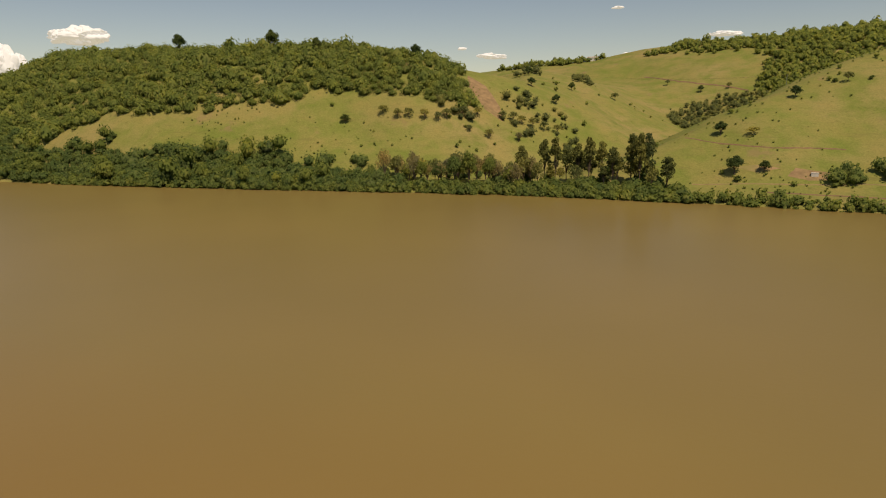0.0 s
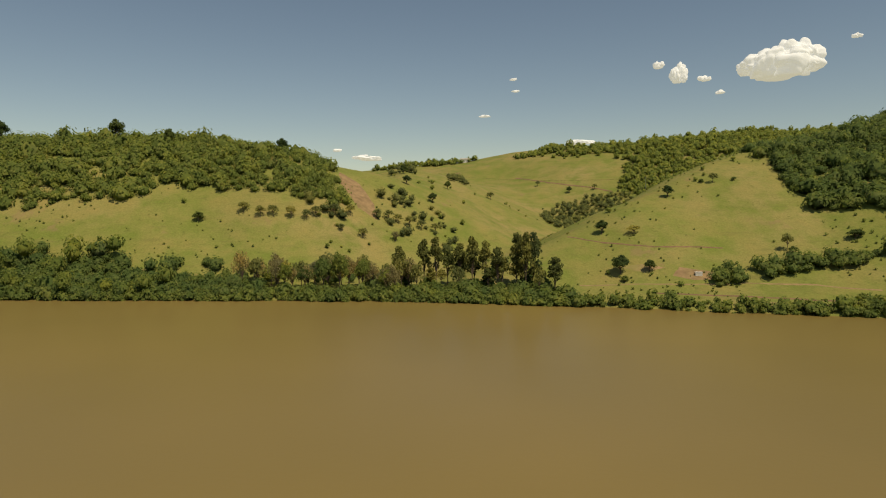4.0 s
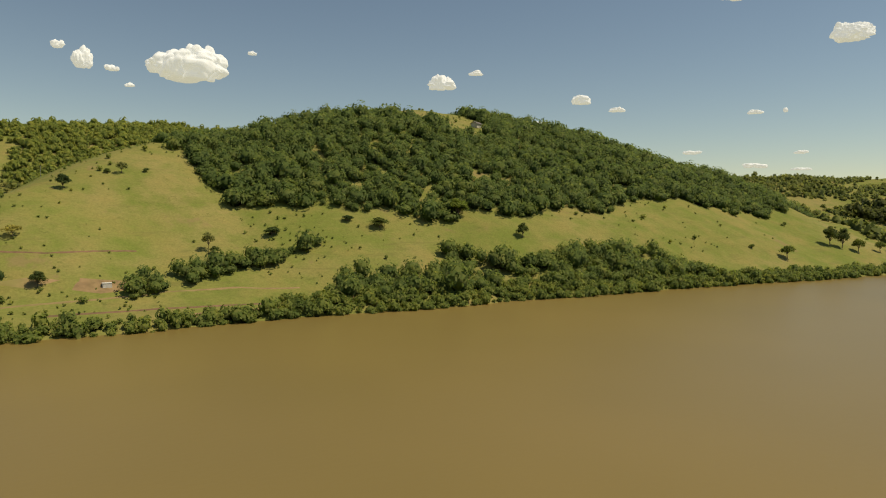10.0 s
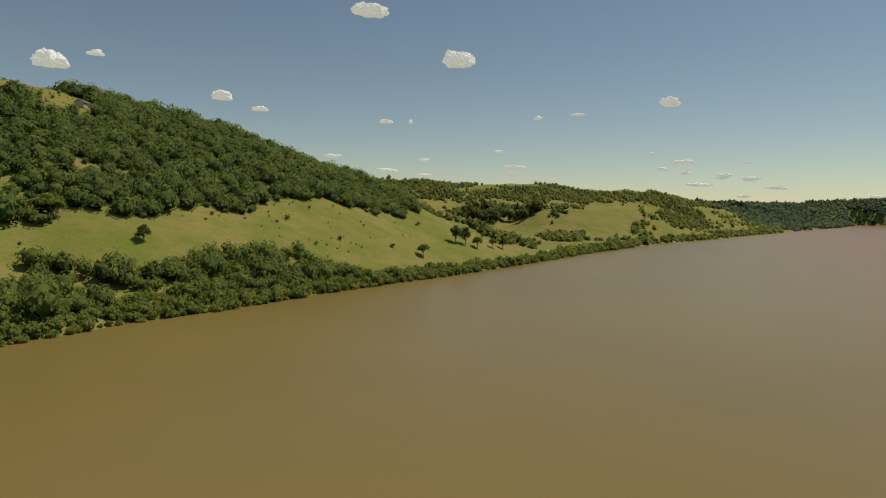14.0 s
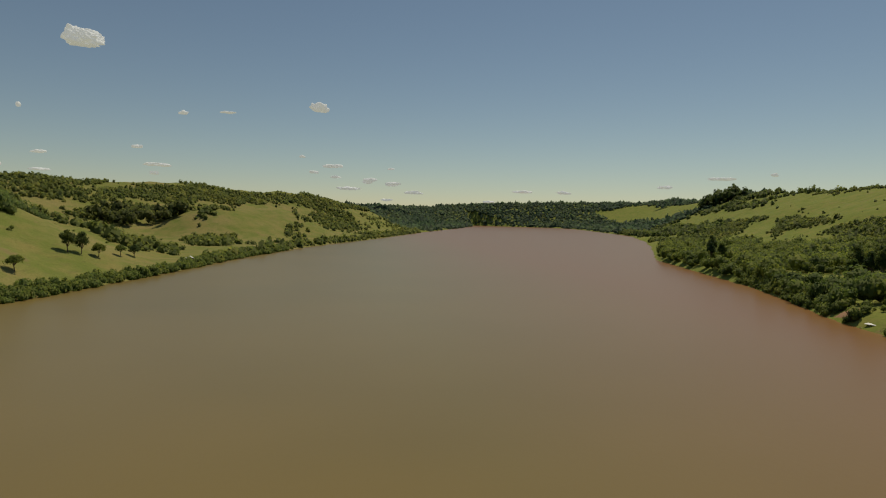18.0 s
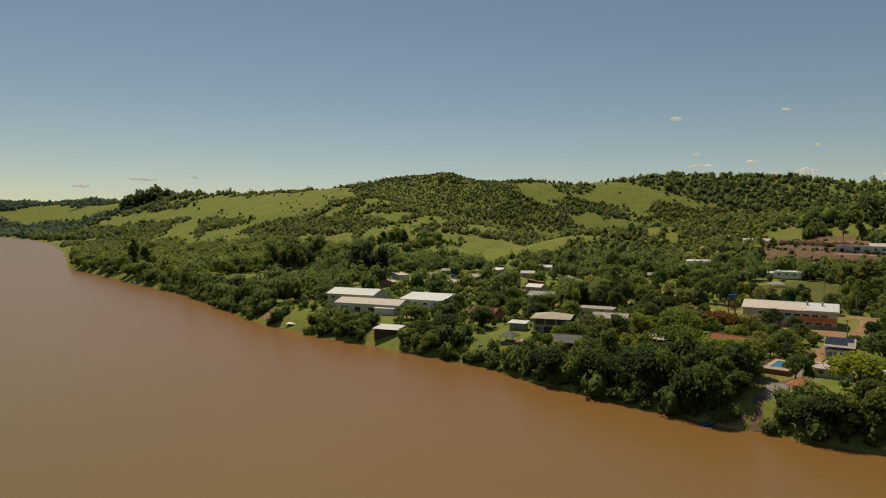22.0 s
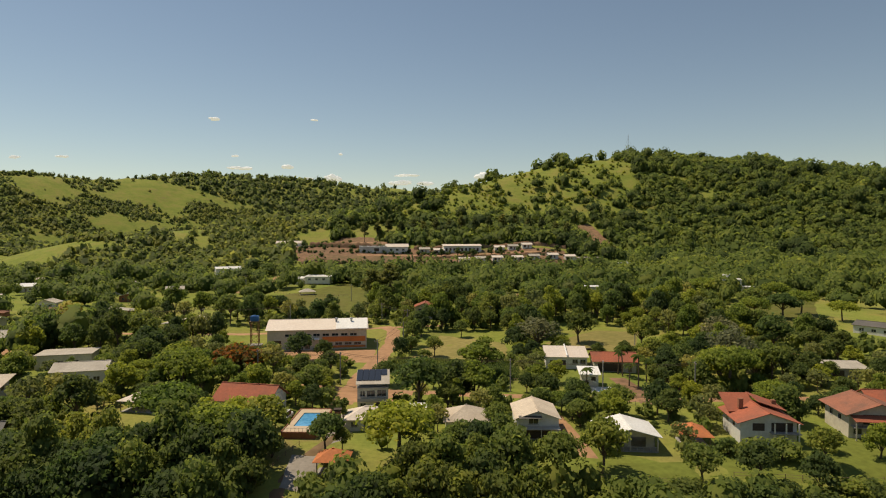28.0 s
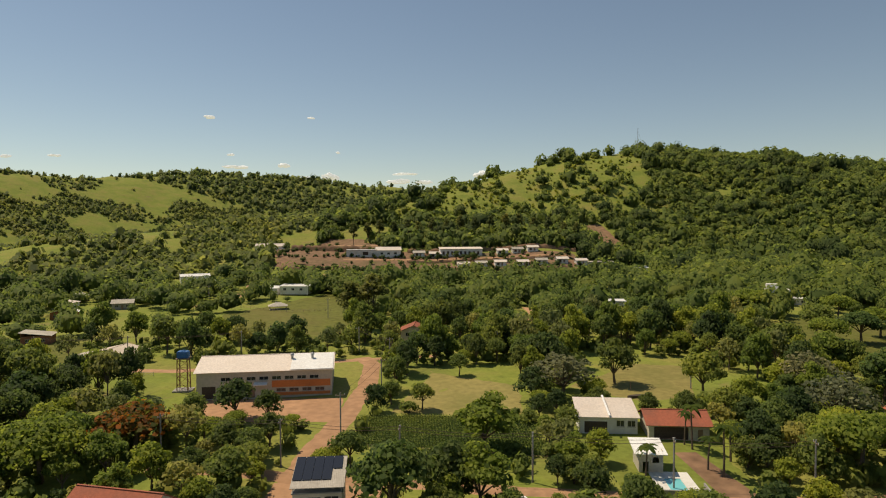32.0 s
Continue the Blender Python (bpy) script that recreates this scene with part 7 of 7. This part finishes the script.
def cloud(x, y, z, wide, tall, seed, lumps=16):
    """A ragged heap of a few flattened swellings with a level base."""
    r = np.random.default_rng(seed)
    cv, cf = ico(5 if wide > 300 else 4 if wide > 120 else 3)
    count = 5 if wide > 300 else 4 if wide > 120 else 3
    vs, fs = [], []
    for k in range(count):
        u = (k + 0.5) / count * 2 - 1
        s = wide * (0.30 - 0.10 * abs(u)) * r.uniform(0.75, 1.15)
        up = tall * (0.42 - 0.16 * abs(u)) * r.uniform(0.7, 1.15)
        c = np.array([u * wide * 0.34, r.uniform(-0.06, 0.06) * wide, tall * r.uniform(-0.10, 0.12)])
        n = 1 + billow(r, cv, ((1.5, 0.85), (3.0, 0.5), (5.5, 0.2)))
        p = cv * n[:, None] * (s, s * 0.7, up) + c
        low = -tall * 0.30
        p[:, 2] = np.where(p[:, 2] < low, low + 0.22 * (p[:, 2] - low), p[:, 2])
        vs.append(p)
        fs.append(cf + k * len(cv))
    ob = new("cloud", smooth(mesh_of("cloud", np.concatenate(vs), np.concatenate(fs), CLOUD)))
    ob.matrix_basis = pose(x, y, z, 0, 0, math.degrees(math.atan2(y, x)) + 90) @ Matrix.Diagonal((0.72, 0.72, 0.85, 1))
    return tagged(ob, "small white fair-weather cumulus cloud", "cloud", "clouds", "structure")


cloud(-1048, -4045, 844, 619, 295, 1, 14)
cloud(-522, -4152, 829, 150, 177, 2, 8)
cloud(-404, -4153, 895, 105, 87, 3, 5)
cloud(-662, -4137, 798, 113, 55, 4, 5)
cloud(-751, -4136, 713, 75, 32, 5, 5)
cloud(-1393, -3914, 946, 83, 39, 6, 5)
cloud(670, -4168, 631, 113, 24, 7, 5)
cloud(483, -4155, 855, 75, 24, 8, 5)
cloud(468, -4171, 783, 68, 24, 9, 5)
cloud(-2442, -3412, 819, 255, 142, 10, 14)
cloud(-2609, -3266, 883, 128, 47, 11, 8)
cloud(-3106, -2827, 713, 188, 95, 12, 8)
cloud(-3258, -2662, 649, 135, 47, 13, 8)
cloud(-3541, -2311, 380, 143, 35, 14, 8)
cloud(-3718, -2012, 297, 180, 47, 15, 8)
cloud(-3689, -2004, 606, 113, 39, 16, 5)
cloud(-2930, -3044, 574, 135, 32, 17, 8)
cloud(49, -4205, 450, 263, 47, 18, 14)
cloud(1415, -3969, 365, 300, 55, 19, 14)
cloud(1586, -3900, 414, 90, 28, 20, 5)
cloud(3336, -2554, 462, 338, 118, 21, 14)
cloud(563, -4176, 357, 225, 32, 22, 8)
cloud(3526, -2268, 312, 225, 236, 23, 8)
cloud(3317, -2544, 457, 413, 158, 24, 14)
cloud(-3841, -1576, 1006, 308, 181, 25, 14)
cloud(-3541, -2056, 1265, 338, 134, 26, 14)
cloud(-4162, -318, 724, 165, 95, 27, 8)
cloud(-3712, -2039, 610, 83, 35, 28, 5)
cloud(-3788, -1885, 614, 45, 39, 29, 5)
cloud(-4058, -1108, 645, 90, 35, 30, 5)
cloud(-4108, -865, 666, 135, 24, 31, 8)
cloud(-4015, -1358, 435, 98, 39, 32, 5)
cloud(-4054, -1257, 332, 225, 39, 33, 8)
cloud(-4052, -1273, 283, 90, 32, 34, 5)
cloud(-3849, -1814, 371, 120, 28, 35, 8)
cloud(-3741, -2048, 301, 135, 35, 36, 8)
cloud(-3855, -1815, 276, 150, 24, 37, 8)
cloud(-3564, -2346, 381, 128, 32, 38, 8)
cloud(-4194, -425, 422, 60, 28, 39, 5)
cloud(-4206, -352, 326, 90, 28, 40, 5)
cloud(-4208, -237, 367, 173, 39, 41, 8)
cloud(-4213, -220, 298, 105, 24, 42, 5)
cloud(-4218, -126, 228, 203, 32, 43, 8)
cloud(-4214, 3, 283, 135, 43, 44, 8)
cloud(-4208, 154, 266, 150, 28, 45, 8)
cloud(-4203, 139, 360, 68, 20, 46, 5)
cloud(-4259, 289, 212, 173, 32, 47, 8)
cloud(-4275, -7, 275, 113, 39, 48, 5)
cloud(-4268, 151, 261, 128, 32, 49, 8)
cloud(-4274, 118, 161, 113, 24, 50, 5)
cloud(-4127, 998, 231, 173, 32, 51, 8)
cloud(-4048, 1254, 226, 128, 32, 52, 8)
cloud(-3799, 1826, 266, 135, 32, 53, 8)
cloud(-3634, 2107, 317, 240, 28, 54, 14)
cloud(-3476, 2340, 336, 60, 28, 55, 5)
cloud(-4183, 785, 161, 113, 24, 56, 5)
cloud(-2662, 3237, 367, 180, 55, 57, 8)
cloud(-1023, 3959, 723, 98, 32, 58, 5)
cloud(-436, 4045, 742, 75, 20, 59, 5)
cloud(-1994, 3648, 446, 83, 28, 60, 5)
cloud(-1797, 3740, 461, 105, 24, 61, 5)
cloud(-914, 4012, 508, 68, 24, 62, 5)
cloud(-889, 4024, 434, 218, 32, 63, 8)
cloud(-608, 4067, 447, 113, 39, 64, 5)
cloud(-322, 4097, 381, 165, 71, 65, 8)
cloud(-476, 4087, 375, 83, 32, 66, 5)
cloud(-274, 4084, 533, 45, 20, 67, 5)
cloud(147, 4092, 403, 240, 24, 68, 14)
cloud(270, 4087, 350, 150, 39, 69, 8)
cloud(102, 4099, 354, 225, 47, 70, 8)
cloud(645, 4032, 399, 165, 63, 71, 8)
cloud(-1915, 3697, 345, 98, 24, 72, 5)
cloud(3387, -2452, 1123, 420, 190, 73, 14)
cloud(3662, -2248, 369, 300, 170, 74, 14)



# ---- poles, wires, fences and other small things ----
def utility_pole(x, y, turn, label="grey concrete utility pole with crossarm"):
    p = thing("utility_pole", label, "pole", x, y, turn)
    rod("post", (0, 0, -0.6), (0, 0, 8.6), 0.16, CONCRETE, p, 8)
    box_part("crossarm", (2.0, 0.12, 0.12), BOARD, p, pose(0, 0, 8.0))
    for k in (-0.85, 0, 0.85):
        rod("insulator", (k, 0, 8.12), (k, 0, 8.4), 0.06, PLASTER, p, 6)
    return tagged(p, group="utility poles")


def wires(name, label, spots, sag=0.7, offsets=(-0.85, 0.85)):
    """Sagging cables from pole top to pole top."""
    holder = thing(name, label, "cable", spots[0][0], spots[0][1], 0, 0.0)
    for off in offsets:
        for (ax, ay, az), (bx, by, bz) in zip(spots, spots[1:]):
            d = Vector((bx - ax, by - ay, 0)).normalized()
            n = Vector((-d.y, d.x, 0)) * off
            pts = []
            for k in range(9):
                u = k / 8
                pts.append(Vector((ax + (bx - ax) * u, ay + (by - ay) * u, az + (bz - az) * u - sag * 4 * u * (1 - u))) + n - Vector((spots[0][0], spots[0][1], 0)))
            bm = bmesh.new()
            limb_bm(bm, [tuple(p) for p in pts], [0.035] * 9, 4)
            part("cable", bm, DARKWALL, holder)
    return holder


ROW = [(-139, 145), (-117, 140), (-96, 134), (-74, 128), (-52, 122), (-30, 118)]
for k, (px, py) in enumerate(ROW):
    utility_pole(px, py, 75)
wires("power_cable", "thin dark power cables along the dirt street", [(x, y, gz(x, y) + 8.2) for x, y in ROW])
ROW = [(-107, 155), (-98, 182), (-95, 208), (-104, 228)]
for px, py in ROW:
    utility_pole(px, py, 10)
wires("power_cable", "thin dark power cables beside the school street", [(x, y, gz(x, y) + 8.2) for x, y in ROW])
ROW = [(-200, 226), (-172, 222), (-140, 226)]
for px, py in ROW:
    utility_pole(px, py, 85)
wires("power_cable", "thin power cables along the cross street", [(x, y, gz(x, y) + 8.2) for x, y in ROW])
for px, py in ((-160, 372), (-182, 362), (-150, 440), (-118, 300), (-62, 214), (-20, 176)):
    utility_pole(px, py, 30)


def pylon(x, y, tall):
    p = thing("transmission_pole", "slim steel transmission pole on the hillside", "pole", x, y)
    rod("mast", (0, 0, -1), (0, 0, tall), 0.22, STEEL, p, 8)
    for z in (tall - 1.0, tall - 3.0):
        box_part("crossarm", (0.25, 3.6, 0.2), STEEL, p, pose(0, 0, z))
    return p


spots = [(300, -1010, 24), (-60, -900, 22), (-130, -640, 18)]
for px, py, h in spots:
    pylon(px, py, h)
wires("power_line", "long pale transmission cables across the side valley", [(x, y, gz(x, y) + h - 1) for x, y, h in spots], 9.0, (-1.7, 1.7))

mast = thing("radio_mast", "thin guyed radio mast on the hilltop", "mast", 246, 806)
rod("mast_pole", (0, 0, -1), (0, 0, 34), 0.3, STEEL, mast, 6)
for a in range(3):
    rod("guy_wire", (0, 0, 30), (14 * math.cos(a * 2.09), 14 * math.sin(a * 2.09), -4), 0.05, STEEL, mast, 4)


def fence(label, spots, tall=1.1, step=2.6, rails=2, mat=None):
    """Posts with rails between."""
    f = thing("fence", label, "fence", spots[0][0], spots[0][1], 0, 0.0)
    ox, oy = spots[0]
    for (ax, ay), (bx, by) in zip(spots, spots[1:]):
        n = max(1, round(math.hypot(bx - ax, by - ay) / step))
        line = [(ax + (bx - ax) * k / n, ay + (by - ay) * k / n) for k in range(n + 1)]
        for x, y in line[: n + (1 if (bx, by) == spots[-1] else 0)]:
            rod("post", (x - ox, y - oy, gz(x, y) - 0.3), (x - ox, y - oy, gz(x, y) + tall), 0.06, mat or BOARD, f, 5)
        for r in range(rails):
            z = tall * (r + 1) / (rails + 0.3)
            for (px, py), (qx, qy) in zip(line, line[1:]):
                rod("rail", (px - ox, py - oy, gz(px, py) + z), (qx - ox, qy - oy, gz(qx, qy) + z), 0.03, mat or BOARD, f, 4)
    return f


fence("weathered post fence along the river lawn", [(-78, 78), (-66, 73), (-52, 70)])
fence("low fence below the red-roofed house", [(-48, 72), (-34, 69.5), (-20, 68.5), (-10, 68)])
fence("wire fence beside the meadow road", [(-166, 362), (-162, 340), (-140, 318), (-118, 322)])
fence("pale post fence along the cross street", [(-196, 214), (-176, 209), (-160, 207)], mat=CREAM)
fence("wooden fence around the crop field", [(-104, 147), (-86, 141), (-69, 136)])
fence("fence at the landing track", [(-128, 80), (-126, 88), (-123, 95)], 1.0)
fence("boundary fence of the cottage garden", [(-62, 116), (-50, 113), (-38, 112), (-30, 118)], mat=CONCRETE)
for wx, wy, n in ((-48, 66.5, 15), (-14, 66.0, 9)):
    w = thing("retaining_wall", "low stone retaining wall above the bank", "wall", wx, wy, -3)
    for k in range(n):
        box_part("stone_block", (1.9, 0.5, 1.0 + 0.12 * (k % 3)), CONCRETE, w, pose(k * 1.95, 0.06 * (k % 2), -0.5))

log = thing("old_canoe", "old dark wooden canoe lying in the dry field", "canoe", -37.0, 170.0, 8)
bm = bmesh.new()
bmesh.ops.create_uvsphere(bm, u_segments=14, v_segments=8, radius=1)
for v in bm.verts:
    v.co = (v.co.x * 2.6, v.co.y * 0.75, min(v.co.z, 0.25) * 0.8 + 0.4)
part("hull", bm, DARKWALL, log)
for px, py in ((-43, 178), (-36, 176)):
    p = thing("fence_post", "lone weathered post standing in the field", "post", px, py)
    rod("post", (0, 0, -0.3), (0, 0, 2.2), 0.1, BOARD, p)

steps = thing("garden_steps", "pale concrete steps down to the river", "stairs", -216.5, 101.0, 20)
for k in range(10):
    box_part("step", (1.6, 0.5, 0.5), CONCRETE, steps, pose(0, -k * 0.5, -k * 0.42))

# cut banks and hedges of the cabin terraces
def cut_bank(label, spots, tall, wide):
    """A bank of earth with an uneven crest along a line."""
    rr = random.Random(len(label))
    verts, faces, n = [], [], 0
    for (ax, ay), (bx, by) in zip(spots, spots[1:]):
        m = max(2, int(math.hypot(bx - ax, by - ay) / 2.5))
        for k in range(m + 1):
            u = k / m
            x, y = ax + (bx - ax) * u, ay + (by - ay) * u
            h = tall * rr.uniform(0.65, 1.15)
            z = gz(x, y)
            for dy, dz in ((-wide, -0.6), (-wide * 0.55, h * 0.55), (-wide * 0.2, h), (wide * 0.6, h * 0.95), (wide * 1.2, -0.6)):
                verts.append((x + rr.uniform(-0.3, 0.3), y + dy + rr.uniform(-0.35, 0.35), z + dz))
        for k in range(m):
            for j in range(4):
                a = n + k * 5 + j
                faces.append((a, a + 5, a + 6, a + 1))
        n += (m + 1) * 5
    ob = new("cut_bank", mesh_of("cut_bank", verts, faces, TERRACE))
    return tagged(ob, label, "earth bank", kind="structure")


cut_bank("dark cut earth bank behind the reception hall", [(-158, 520), (-125, 514), (-98, 512)], 4.5, 3.0)
cut_bank("long cut earth bank behind the upper cabins", [(-70, 512), (-20, 514), (30, 512), (62, 508)], 3.0, 2.6)
cut_bank("cut earth bank between the rows of cabins", [(-72, 484), (-20, 485), (50, 484)], 2.0, 2.0)
cut_bank("low earth bank under the lower cabins", [(-160, 462), (-110, 464), (-50, 461), (40, 460)], 1.8, 2.0)
woods("terrace_hedge", "dark ragged shrubs and hedges along the terraces", lambda x, y: 0.5 * ((np.abs(y - 494) < 2.5) | (np.abs(y - 462) < 3) | (np.abs(y - 514) < 4)) + 0.06, (-165, 440, 90, 545), 3.0, 1.25, SMALL, 57, L_DARK, 0.3)

# shrubs and young palms in rows on the cabin terraces
r = random.Random(9)
for j, (y0, n) in enumerate(((488, 18), (480, 16), (462, 20), (452, 14))):
    for i in range(n):
        x = -70 + i * (125 / n) + r.uniform(-2, 2)
        if j % 2 == 0 or r.random() < 0.6:
            tagged(tree("bush" if r.random() < 0.7 else "column", x, y0 + r.uniform(-2, 2), r.uniform(1.2, 2.2) if r.random() < 0.7 else 0.9), group="terrace shrubs")
yard("terrace_grass", "thin grass strips between the cabins", [(-60, 482), (56, 480), (56, 488), (-60, 490)], MEADOW, 0.32, 6, keep=False)
yard("terrace_grass", "thin grass strip on the lower terrace", [(-66, 446), (56, 446), (56, 460), (-66, 462)], MEADOW, 0.32, 6, keep=False)
ribbon("terrace_path", "pale earth road along the terrace", [(-118, 488), (-80, 490), (-20, 491), (50, 490)], 4.0, DIRT, 0.4)
ribbon("terrace_path", "pale earth road on the upper slope", [(-160, 545), (-120, 538), (-80, 534), (-40, 536)], 4.0, DIRT, 0.4)
